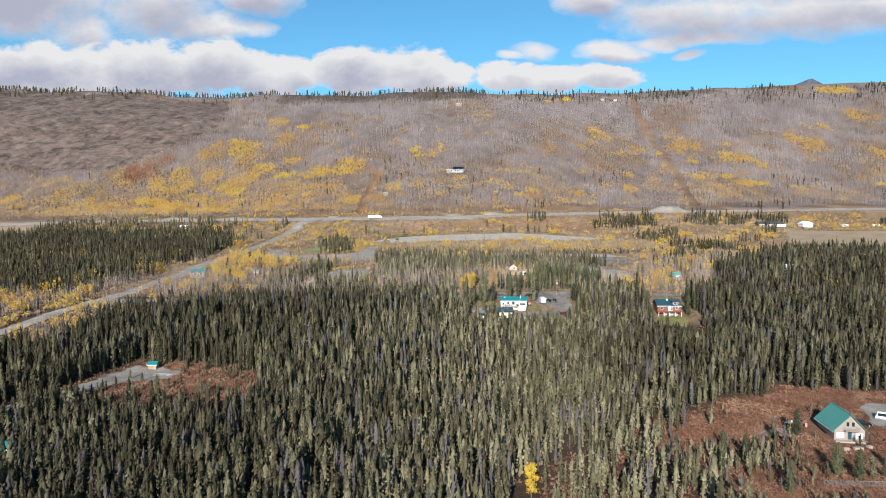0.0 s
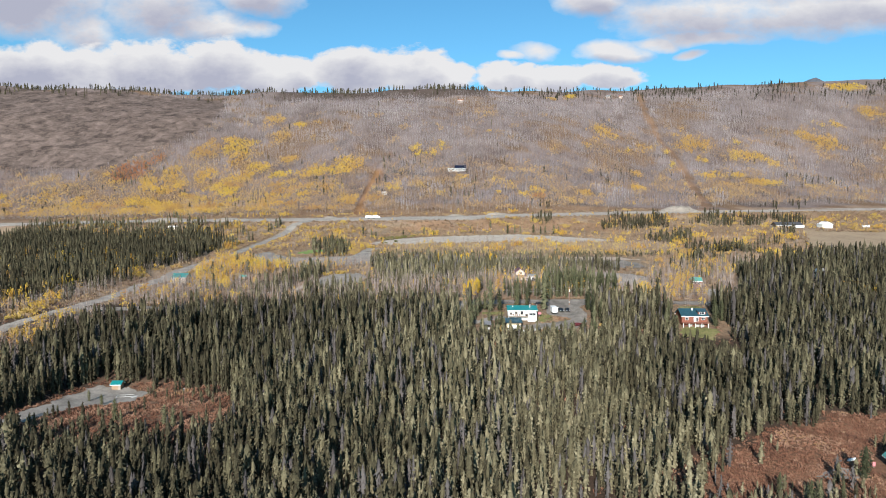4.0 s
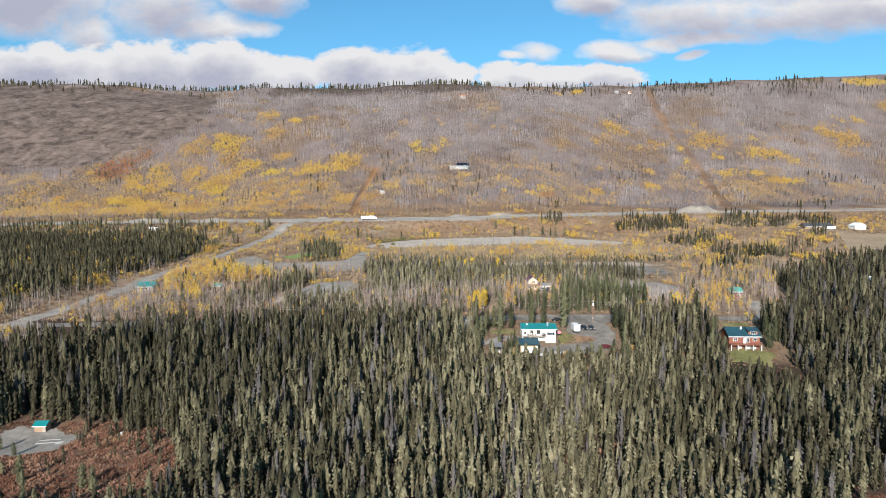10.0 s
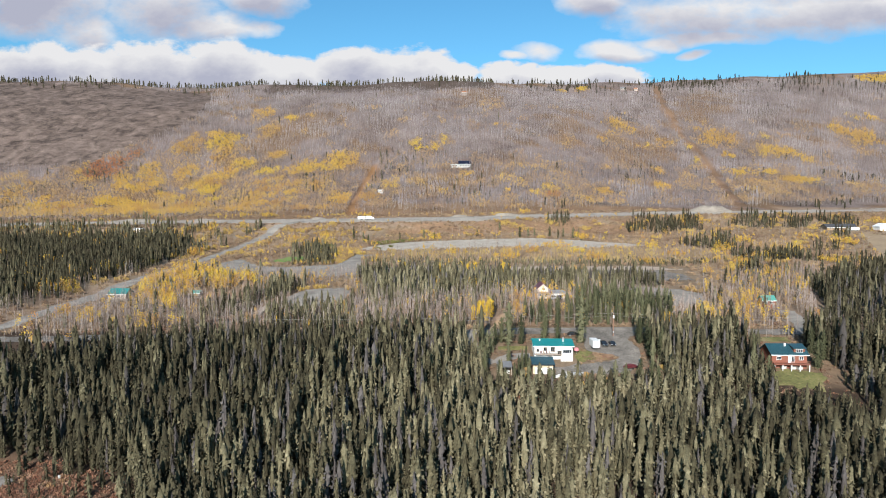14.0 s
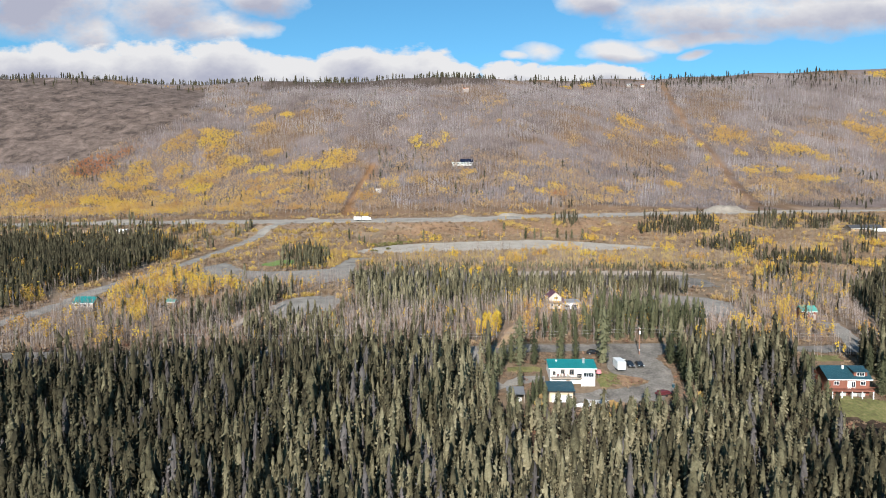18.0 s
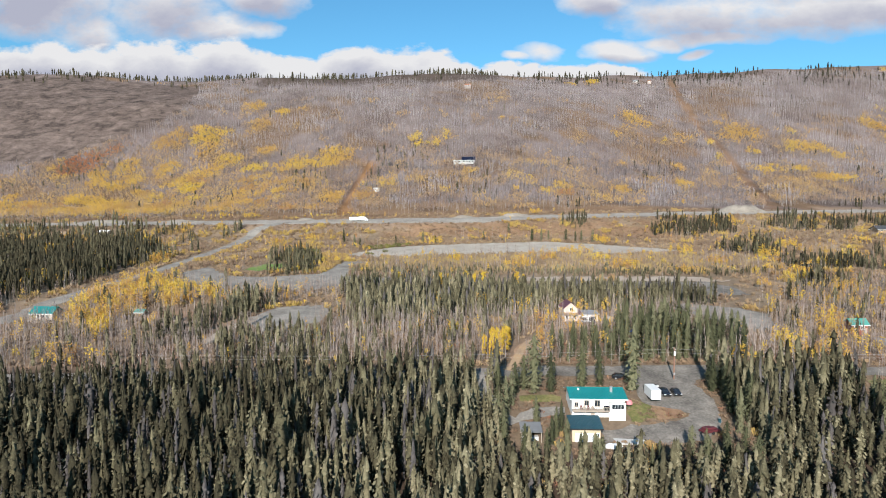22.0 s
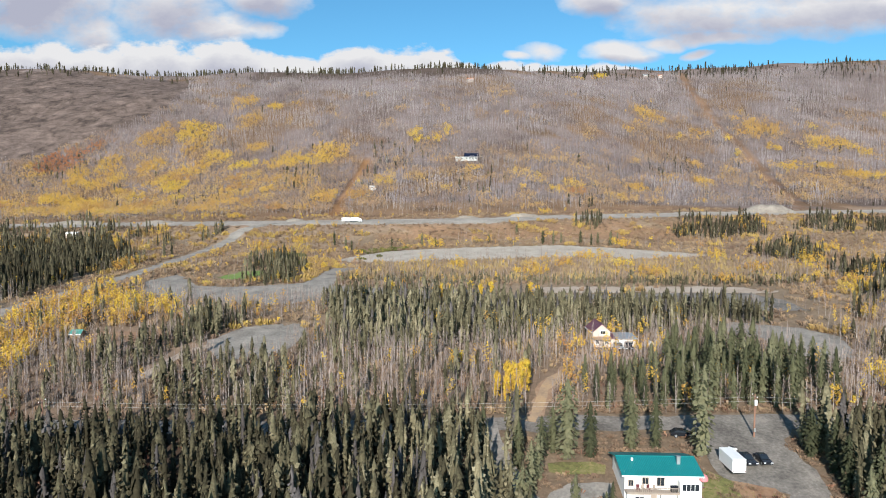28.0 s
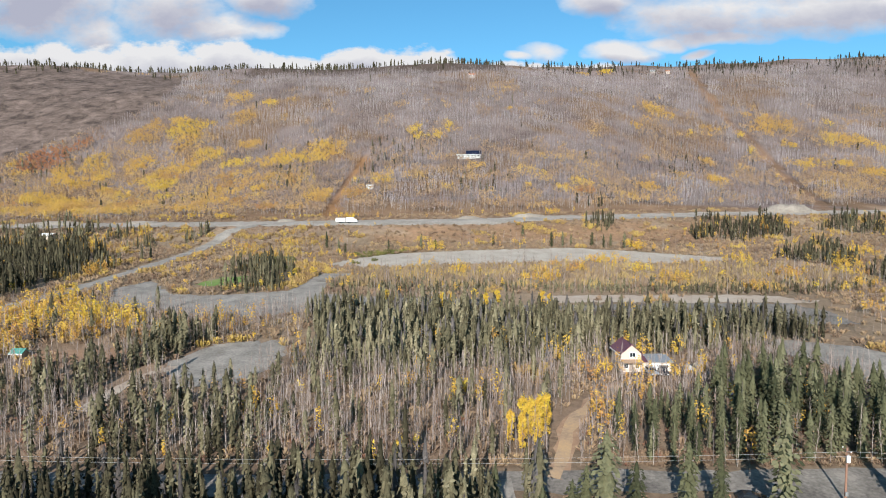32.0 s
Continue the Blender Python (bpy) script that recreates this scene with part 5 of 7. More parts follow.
brush("undergrowth", "rust-brown undergrowth between the spruces", (-230, 230, 118, 345), 4.2, lambda x, y: in_sight(x, y) * free_ground(x, y) * (wobble(x, y, 11, 2) > -0.2) * 0.8 * ~inside(YARD, x, y), 137, "shrub", (0.6, 1.3), 8, 0.30, 1.0, (0.0, 0.9))
brush("dwarf_birch", "rust-brown brush between thinly standing spruces", (10, 90, 112, 208), 1.3, lambda x, y: inside([(12, 112), (62, 118), (60, 160), (86, 206), (60, 192), (40, 174), (20, 158)], x, y) * 0.85, 115, "shrub", (0.45, 1.0), 12, 0.28, 0.9, (0.0, 0.8))
brush("yard_brush", "yellowing shrubs and weeds round the white house", (2, 60, 282, 332), 1.3, lambda x, y: free_ground(x, y) * ~inside(YARD, x, y) * ~inside(YARD_WEST, x, y) * ~inside(HOUSE_LAWN, x, y) * (near_line(NEAR_ROAD, x, y) > 4) * np.where(wobble(x, y, 5, 3) > -0.3, 0.85, 0.35), 139, "willow", (0.4, 1.1), 34, 0.20, 0.7, (0.0, 0.5))
brush("golden_bushes", "golden and orange bushes below the white house", (0, 62, 272, 291), 2.6, lambda x, y: free_ground(x, y) * ~inside(YARD, x, y) * (wobble(x, y, 6, 5) > 0.1) * 0.55, 143, "gold_bush", (0.7, 1.5), 60, 0.15, 1.3, (0.0, 0.8))
brush("weeds", "coarse green and yellow weeds beside the white house", (5, 46, 294, 310), 0.55, lambda x, y: (inside([(31, 295), (37, 297), (37, 302), (34, 305), (31, 303)], x, y) | inside(HOUSE_LAWN, x, y) | inside([(37, 296), (44, 298), (43, 301), (37, 302.5)], x, y)) * (wobble(x, y, 2.2, 1) > -0.2) * 0.7, 151, "weed", (0.2, 0.45), 16, 0.3, 0.7, (0.0, 1.0), "weeds")
brush("roadside_brush", "orange and tan brush along the gravel lane", (-10, 130, 324, 346), 1.2, lambda x, y: free_ground(x, y) * (near_line(NEAR_ROAD, x, y) < 9) * np.where(wobble(x, y, 4, 5) > -0.1, 0.8, 0.2), 153, "willow", (0.4, 1.0), 34, 0.20, 0.8, (0.0, 0.6))


def mid_trees():
    bare, g = scatter(-330, 330, 250, 664, 1.55, lambda x, y: mix(x, y, 1), 141)
    n = len(bare)
    high = g.uniform(4.8, 8.6, n)
    tint = np.clip(0.42 + 0.25 * wobble(bare[:, 0], bare[:, 1], 20, 1) + g.normal(0, 0.18, n), 0, 1)
    heap = Heap()
    tops = stems(heap, bare, high, np.full(n, 0.055), np.clip(tint + g.uniform(-0.2, 0.45, n), 0, 1), 1, 0.05, 142)
    slivers(heap, bare, tops, 15, 0.30, high * 0.15, high * 0.2, np.full(n, 0.075), tint, 0, 143)
    some = g.uniform(0, 1, n) < 0.25 + 0.35 * (wobble(bare[:, 0], bare[:, 1], 14, 7) > 0.2)
    hs = high[some]
    leaf_clumps(heap, bare[some] + np.stack([0 * hs, 0 * hs, 0.5 * hs], -1), np.stack([0.13 * hs, 0.13 * hs, 0.42 * hs], -1), 8, np.full(len(hs), 0.17), g.uniform(0.0, 0.75, len(hs)), 2, 149)
    stuff("bare_aspens", heap, [M["mid_twigs"], M["mid_bark"], M["tawny"]], "leafless and tawny aspens along the lane")
    b, g = scatter(-330, 400, 250, 664, 2.1, lambda x, y: np.maximum(clumped(x, y, mix(x, y, 2), np.where(y < 440, 7.0, 10.0), 4.0), 0.03 * (mix(x, y, 2) > 0.02)), 147)
    n = len(b)
    high = g.uniform(3.5, 8.0, n) * np.where(b[:, 1] > 440, 0.8, 1.0)
    hue = np.clip(0.5 + 0.25 * wobble(b[:, 0], b[:, 1], 16, 3) + g.normal(0, 0.18, n), 0, 1)
    heap = Heap()
    stems(heap, b, high * 0.95, np.full(n, 0.06), g.uniform(0.2, 0.8, n), 1, 0.04, 144)
    middle = b + np.stack([0 * high, 0 * high, high * 0.60], -1)
    crown = high * np.where(b[:, 1] > 440, 0.27, np.where(b[:, 0] < -95, 0.25, 0.17))
    leaf_clumps(heap, middle, np.stack([crown, crown, high * 0.42], -1), 44, 0.17 + 0.085 * crown, hue, 0, 145)
    stuff("golden_aspens", heap, [M["yellow"], M["mid_bark"]], "slender golden aspens among the brush")


mid_trees()
brush("yard_brush", "tan and golden shrubs round the red house", (84, 114, 280, 330), 1.4, lambda x, y: free_ground(x, y) * (np.hypot(x - 103, y - 321) > 5) * np.where(wobble(x, y, 5, 3) > 0.1, 0.8, 0.2), 155, "willow", (0.4, 1.0), 26, 0.2, 0.8, (0.0, 0.6))
for x_, y_, h_, k_ in ((104.6, 296.4, 9.5, 3), (86.2, 300.5, 10.5, 1), (84.8, 295.0, 11.0, 2), (83.4, 305.0, 11.5, 0), (86.6, 307.0, 9.0, 4), (82.0, 289.5, 10.0, 1), (85.5, 287.0, 8.0, 2), (110.0, 303.0, 10.0, 1), (109.0, 308.5, 9.0, 2)):
    plant_spruce(x_, y_, h_, k_, "tall spruce close to the red house", "spruces round the red house", x_)


for x_, y_, h_, k_ in ((-89, 575, 10.5, 0), (-80, 564, 8.0, 4), (-76, 561, 6.5, 1), (-54, 573, 6.0, 1), (-36, 572, 9.0, 0), (-28, 574, 5.5, 2), (4, 578, 7.0, 4), (22, 598, 6.5, 3), (36, 575, 8.5, 2), (42, 574, 9.0, 0),
                       (47, 577, 7.0, 1), (58, 575, 8.5, 2), (64, 573, 7.5, 4), (68, 574, 8.0, 1), (75, 572, 9.0, 2), (79, 572, 8.0, 0)):
    plant_spruce(x_, y_, h_, k_, "slim spruce in the brush behind the gravel bar", "spruces below the highway", x_)
brush("willow_bushes", "dark olive-green willow bushes at the gravel bar's edge", (-116, -40, 512, 572), 2.2, lambda x, y: 0.85 * (inside([(-74, 556), (-54, 568), (-40, 570), (-46, 562), (-64, 548)], x, y) | (np.hypot(x + 65, y - 531) < 2.2) | (np.hypot(x + 57, y - 540) < 2.0) | inside([(-100, 514), (-92, 520), (-100, 548), (-112, 550), (-108, 530)], x, y)), 157, "olive", (1.2, 2.2), 34, 0.24, 1.1, (0.1, 0.9))


def lone_aspen(x, y, high, label, broad=0.10, group=""):
    """A single golden aspen: a crown of leaf sprays on a pale stem."""
    root = new("aspen")
    root.matrix_basis = Matrix.Translation((x, y, float(land(x, y))))
    tagged(root, label, "tree", group)
    heap = Heap()
    g = np.random.default_rng(int(x * 10 + y * 100))
    bits = 16
    up = np.linspace(0.22, 0.92, bits)
    swell = broad * np.sin(np.pi * np.clip(up * 1.02, 0, 1)) ** 0.5
    mids = np.stack([g.uniform(-0.8, 0.8, bits) * swell * high, g.uniform(-0.8, 0.8, bits) * swell * high, up * high], -1)
    leaf_clumps(heap, mids, np.stack([(0.04 + 0.9 * broad) * high + 0 * up, (0.04 + 0.9 * broad) * high + 0 * up, 0.11 * high + 0 * up], -1), 90, np.full(bits, 0.15 + 0.15 * broad), g.uniform(0.6, 0.95, bits), 0, 5)
    ob = new("crown", heap.mesh("crown", [M["yellow"]]))
    ob.parent = root
    part("trunk", cone(0.10, 0.02, -0.3, high * 0.9, 8), M["aspen_bark"], root)


lone_aspen(15.7, 143.0, 8.6, "bright golden aspen alone among dark spruces", 0.13)
for x_, y_, h_ in ((0.8, 331.2, 7.2), (2.4, 334.6, 8.6), (3.6, 331.6, 7.8), (5.0, 335.4, 9.0), (1.2, 337.0, 8.0), (4.4, 338.6, 7.4), (-1.2, 333.8, 6.8), (6.2, 341.0, 6.6)):
    lone_aspen(x_, y_, h_, "slender golden aspen beside the leaf-strewn driveway", 0.07, "aspens beside the driveway")
for x_, y_, h_ in ((-38, 444, 6.0), (-34, 441, 5.0), (-18, 438, 6.5), (-15, 441, 5.5), (-7, 446, 6.0), (-3, 444, 5.0), (1, 447, 5.5), (16, 441, 6.5), (19, 443, 5.0), (-48, 441, 5.0)):
    lone_aspen(x_, y_, h_, "golden aspen behind the strip of spruces", 0.14, "aspens behind the spruce strip")


# ---------------------------------------------------------------- paints and building materials
M["teal_metal"] = plain("teal_roof_metal", (0.012, 0.215, 0.215), 0.4, 0.2, 0.12, 1.2, seams=("X", 1.1))
M["pale_teal"] = plain("faded_teal_roof_metal", (0.10, 0.32, 0.265), 0.45, 0.2, 0.12, 1.2, seams=("X", 1.1))
M["slate_teal"] = plain("dark_blue_roof_metal", (0.025, 0.075, 0.095), 0.4, 0.2, 0.3, 1.0, seams=("X", 1.1))
M["mauve_roof"] = plain("mauve_roof_metal", (0.135, 0.055, 0.075), 0.5, 0.1, 0.15, 1.2, seams=("Y", 1.1))
M["white_siding"] = plain("white_siding", (0.78, 0.76, 0.73), 0.6, 0, 0.06, 1.5, seams=("Z", 1.6))
M["cream_siding"] = plain("cream_siding", (0.56, 0.455, 0.385), 0.7, 0, 0.1, 1.5, seams=("Z", 1.6))
M["tan_board"] = plain("tan_plywood", (0.50, 0.40, 0.28), 0.75, 0, 0.14, 1.6)
M["red_log"] = plain("red_stained_log", (0.22, 0.078, 0.05), 0.7, 0, 0.25, 1.5, seams=("Z", 1.3))
M["brown_board"] = plain("weathered_plywood_and_porch_shade", (0.31, 0.21, 0.135), 0.8, 0, 0.2, 1.6)
M["dark_roof"] = plain("dark_roof_felt", (0.05, 0.05, 0.055), 0.8, 0, 0.2, 1.5)
M["pink_log"] = plain("weathered_pink_board", (0.30, 0.245, 0.215), 0.75, 0, 0.15, 1.5, seams=("Z", 1.3))
M["deck_wood"] = plain("grey_deck_wood", (0.33, 0.27, 0.22), 0.8, 0, 0.2, 4)
M["concrete"] = plain("concrete", (0.42, 0.41, 0.39), 0.9, 0, 0.2, 2)
M["white_paint"] = plain("white_paint", (0.80, 0.80, 0.79), 0.35, 0, 0.05, 2)
M["black_paint"] = plain("black_car_paint", (0.012, 0.014, 0.018), 0.2, 0, 0.1, 2, 0.6)
M["silver_paint"] = plain("silver_car_paint", (0.45, 0.46, 0.47), 0.3, 0.4, 0.08, 2)
M["rubber"] = plain("rubber", (0.02, 0.02, 0.021), 0.9)
M["steel"] = plain("galvanised_steel", (0.45, 0.46, 0.47), 0.4, 0.7, 0.15, 5)
M["lamp_glass"] = plain("headlamp_lens", (0.75, 0.76, 0.78), 0.15)
M["dark_glass"] = plain("window_glass", (0.02, 0.026, 0.032), 0.06, 0, 0.1, 1, 0.8)
M["pole_wood"] = plain("red_brown_pole_wood", (0.24, 0.13, 0.09), 0.85, 0, 0.25, 4)
M["blue_tarp"] = plain("blue_tarpaulin", (0.02, 0.10, 0.45), 0.5, 0, 0.2, 3)
M["white_tarp"] = plain("white_tarpaulin", (0.62, 0.62, 0.61), 0.6, 0, 0.12, 1.5)
M["maroon"] = plain("maroon_metal", (0.11, 0.025, 0.03), 0.5, 0, 0.2, 2)
M["pink"] = plain("pink_canvas", (0.55, 0.20, 0.21), 0.7, 0, 0.12, 3)
M["solar"] = plain("dark_solar_panel", (0.012, 0.016, 0.035), 0.25, 0.1, 0.2, 1)
M["grey_roof"] = plain("grey_roof_felt", (0.17, 0.17, 0.175), 0.8, 0, 0.2, 1.5)
M["orange_roof"] = plain("rust_roof", (0.36, 0.14, 0.06), 0.7, 0, 0.2, 1.5)


def put_window(parent, x, y, z, w, h, frame_mat=None, face="-y", bars=1, pane=None):
    """A framed window on a wall: the frame stands proud, the pane lies behind it."""
    f = 0.09
    d = 0.07
    bars_at = [x - w / 2 + w * (k + 1) / (bars + 1) for k in range(bars)]
    pieces = [(x - w / 2, y - d, z - f, x + w / 2, y + 0.02, z), (x - w / 2, y - d, z + h, x + w / 2, y + 0.02, z + h + f),
              (x - w / 2 - f, y - d, z - f, x - w / 2, y + 0.02, z + h + f), (x + w / 2, y - d, z - f, x + w / 2 + f, y + 0.02, z + h + f)]
    pieces += [(b - 0.03, y - d, z, b + 0.03, y + 0.0, z + h) for b in bars_at]
    win = part("window", boxes(*pieces), frame_mat or M["white_paint"], parent)
    part("pane", boxes((x - w / 2, y - 0.03, z, x + w / 2, y + 0.015, z + h)), pane or M["dark_glass"], win, "pane with drawn white curtains" if pane else "dark reflecting pane")
    return win


def put_door(parent, x, y, z, w=0.95, h=2.0, mat=None):
    door = part("door", boxes((x - w / 2, y - 0.05, z, x + w / 2, y + 0.02, z + h), bevel=0.01), mat or M["deck_wood"], parent)
    part("door_handle", boxes((x + w / 2 - 0.14, y - 0.1, z + 0.95, x + w / 2 - 0.06, y - 0.05, z + 1.05)), M["steel"], door)
    return door


def put_railing(parent, x0, x1, y, z, h=0.95, gap=0.28, mat=None, ends=0.0):
    mat = mat or M["deck_wood"]
    rail = part("railing", boxes((x0, y - 0.04, z + h - 0.08, x1, y + 0.04, z + h), (x0, y - 0.03, z + 0.08, x1, y + 0.03, z + 0.14)), mat, parent)
    n = max(2, int((x1 - x0) / gap))
    for k in range(n + 1):
        a = x0 + (x1 - x0) * k / n
        part("baluster", boxes((a - 0.025, y - 0.025, z, a + 0.025, y + 0.025, z + h - 0.05)), mat, rail)
    if ends:
        for a in (x0, x1):
            part("end_rail", boxes((a - 0.04, y, z + h - 0.08, a + 0.04, y + ends, z + h)), mat, rail)
    return rail


def gable(root, w, d, base, h, rise, wall, roof, over=0.45, thick=0.16, along="x"):
    """Walls with gable ends and two roof slabs. along: the ridge's axis; d is the span across it."""
    outline = [(-d / 2, base), (d / 2, base), (d / 2, h), (0, h + rise), (-d / 2, h)]
    body = part("wall", prism(outline, -w / 2, w / 2, along), wall, root)
    slope = rise / (d / 2)
    for s in (-1, 1):
        lo = (s * (d / 2 + over), h - slope * over + 0.03)
        hi = (0.0, h + rise + 0.03)
        slab = [lo, hi, (0.0, hi[1] + thick), (lo[0], lo[1] + thick)]
        part("roof_slab", prism(slab, -w / 2 - over, w / 2 + over, along), roof, root)
        part("fascia", boxes(*([(-w / 2 - over, min(lo[0], lo[0] + 0.05 * s), lo[1] - 0.12, w / 2 + over, max(lo[0], lo[0] + 0.05 * s), lo[1] + 0.1)] if along == "x" else
                               [(min(lo[0], lo[0] + 0.05 * s), -w / 2 - over, lo[1] - 0.12, max(lo[0], lo[0] + 0.05 * s), w / 2 + over, lo[1] + 0.1)])), M["white_paint"], root)
    ridge = (-w / 2 - over, -0.14, h + rise + thick - 0.02, w / 2 + over, 0.14, h + rise + thick + 0.07)
    if along == "y":
        ridge = (-0.14, -w / 2 - over, ridge[2], 0.14, w / 2 + over, ridge[5])
    part("ridge_cap", boxes(ridge), roof, root)
    return body


def garden_chair(at, turn, mat, label):
    c = thing("patio_chair", at, turn, label, "chair", "chairs on the balcony")
    part("seat", boxes((-0.26, -0.25, 0.38, 0.26, 0.25, 0.43), bevel=0.01), mat, c)
    part("backrest", boxes((-0.26, 0.22, 0.43, 0.26, 0.27, 0.95), bevel=0.01), mat, c)
    for x in (-0.23, 0.23):
        for y in (-0.22, 0.22):
            part("leg", boxes((x - 0.02, y - 0.02, 0, x + 0.02, y + 0.02, 0.38)), mat, c)
    return c


def car(at, turn, paint, label, group="", high=1.45, length=4.5, width=1.8, suv=False):
    """Front towards -y."""
    c = thing("car", at, turn, label, "car", group)
    L, w = length, width / 2
    roof0, roof1 = (-0.02 * L, 0.38 * L) if not suv else (-0.06 * L, 0.44 * L)
    belt = 0.92 if not suv else 1.05
    lower = [(-L / 2, 0.35), (-L / 2, 0.68), (-L * 0.46, 0.78), (-L * 0.24, belt), (L * 0.46, belt + 0.05), (L / 2, 0.85), (L / 2, 0.35)]
    bm = prism([(a, z) for a, z in lower], -w, w, "x")
    bmesh.ops.bevel(bm, geom=bm.edges[:], offset=0.06, segments=2, affect="EDGES")
    part("body", bm, paint, c)
    top = [(-L * 0.25, belt - 0.02), (roof0 - 0.1 * 0, high - 0.04), (roof0 + 0.15, high), (roof1 - 0.3, high), (L * 0.45, belt)]
    bm = prism(top, -w * 0.86, w * 0.86, "x")
    bmesh.ops.bevel(bm, geom=bm.edges[:], offset=0.04, segments=1, affect="EDGES")
    part("cabin", bm, paint, c)
    ws = [(-L * 0.245, belt + 0.04), (roof0 - 0.02, high - 0.10), (roof0 - 0.07, high - 0.07), (-L * 0.26, belt + 0.06)]
    part("windscreen", prism(ws, -w * 0.76, w * 0.76, "x"), M["dark_glass"], c, "dark tinted windscreen")
    for s in (-1, 1):
        part("side_window", prism([(-L * 0.2, belt + 0.06), (roof0 + 0.08, high - 0.1), (roof1 - 0.4, high - 0.1), (L * 0.36, belt + 0.08)], s * w * 0.84, s * w * 0.875, "x"), M["dark_glass"], c)
        part("headlight", boxes((s * w * 0.72 - 0.2, -L / 2 - 0.015, 0.6, s * w * 0.72 + 0.2, -L / 2 + 0.1, 0.73), bevel=0.02), M["lamp_glass"], c)
        for y in (-L * 0.31, L * 0.3):
            bm = cone(0.33, 0.33, -0.11, 0.11, 16)
            bmesh.ops.rotate(bm, verts=bm.verts, matrix=Matrix.Rotation(math.pi / 2, 3, "Y"))
            bmesh.ops.translate(bm, verts=bm.verts, vec=(s * (w - 0.08), y, 0.33))
            tyre = part("wheel", bm, M["rubber"], c)
            bm = cone(0.2, 0.2, -0.02, 0.02, 10)
            bmesh.ops.rotate(bm, verts=bm.verts, matrix=Matrix.Rotation(math.pi / 2, 3, "Y"))
            bmesh.ops.translate(bm, verts=bm.verts, vec=(s * (w + 0.035), y, 0.33))
            part("rim", bm, M["steel"], tyre)
    part("bumper", boxes((-w * 0.9, -L / 2 - 0.06, 0.38, w * 0.9, -L / 2 + 0.05, 0.52), bevel=0.02), M["rubber"], c)
    return c


# ---------------------------------------------------------------- the white house and its yard
def white_house():
    r = thing("house", (23.7, 301.7, -2.2), 0, "white two-storey house with a teal metal roof and balcony", "house")
    gable(r, 11.8, 8.6, -0.6, 5.35, 1.15, M["white_siding"], M["teal_metal"], 0.6)
    part("bay", boxes((2.4, -5.7, -0.6, 5.85, -4.28, 4.6)), M["white_siding"], r, "white projecting bay")
    bal = part("balcony", boxes((-5.9, -5.9, 2.65, 2.4, -4.29, 2.85)), M["deck_wood"], r, "grey plank balcony")
    put_railing(bal, -5.9, 2.38, -5.85, 2.85, 0.9, 0.3, M["deck_wood"])
    for x in (-5.8, -3.1, -0.4, 2.2):
        part("post", boxes((x - 0.07, -5.88, -0.6, x + 0.07, -5.74, 2.65)), M["white_paint"], r)
    for x, z, w, h in ((-2.6, 3.75, 0.9, 0.95), (-0.2, 3.5, 1.1, 1.3), (-4.9, 3.4, 0.7, 0.9)):
        put_window(r, x, -4.3, z, w, h, M["deck_wood"])
    put_window(r, 4.1, -5.7, 3.3, 2.6, 1.05, M["white_paint"], bars=3)
    put_window(r, -3.5, -4.3, 0.6, 1.3, 1.0)
    put_door(r, -1.2, -4.3, 0.0)
    ch = part("chimney", boxes((3.05, -2.1, 5.3, 3.6, -1.6, 7.35), bevel=0.02), M["steel"], r, "square galvanised flue")
    part("cap", boxes((2.98, -2.17, 7.35, 3.67, -1.53, 7.45)), M["steel"], ch)
    part("roof_vent", cone(0.2, 0.2, 6.1, 6.75, 10, (-4.0, -1.2)), M["white_paint"], r, "white round roof vent")
    for k, x in enumerate((-3.9, -3.1, -2.2, -1.2)):
        garden_chair((23.7 + x, 296.75, 0.65), 10 * k, M["deck_wood"] if k % 2 else M["maroon"], "small wooden garden chair on the balcony" if k % 2 else "red garden chair on the balcony")
    g = thing("grill", (25.4, 296.6, 0.65), 0, "dark covered barbecue grill on the balcony", "grill")
    part("hood", boxes((-0.6, -0.3, 0.6, 0.6, 0.3, 1.05), bevel=0.12), M["black_paint"], g)
    part("cart", boxes((-0.5, -0.25, 0, 0.5, 0.25, 0.6)), M["rubber"], g)


def annex():
    r = thing("garage", (19.4, 290.4, -3.4), 0, "tan garage with a dark blue shed roof", "garage")
    part("wall", prism([(-2.3, -0.5), (2.2, -0.5), (2.2, 3.75), (-2.3, 2.85)], -3.0, 3.0, "x"), M["tan_board"], r)
    part("roof", prism([(-2.9, 2.75), (2.7, 3.87), (2.7, 4.05), (-2.9, 2.93)], -3.5, 3.5, "x"), M["slate_teal"], r, "dark blue standing-seam roof")
    part("fascia", boxes((-3.5, -2.98, 2.66, 3.5, -2.9, 2.9)), M["rubber"], r)
    d = part("garage_door", boxes((-2.4, -2.36, -0.4, 1.6, -2.29, 1.75)), M["white_paint"], r, "white sectional door")
    for k in range(4):
        part("panel", boxes((-2.35, -2.39, -0.3 + 0.5 * k, 1.55, -2.35, 0.12 + 0.5 * k)), M["white_paint"], d)
    put_window(r, 2.3, -2.3, 1.0, 0.7, 0.7)


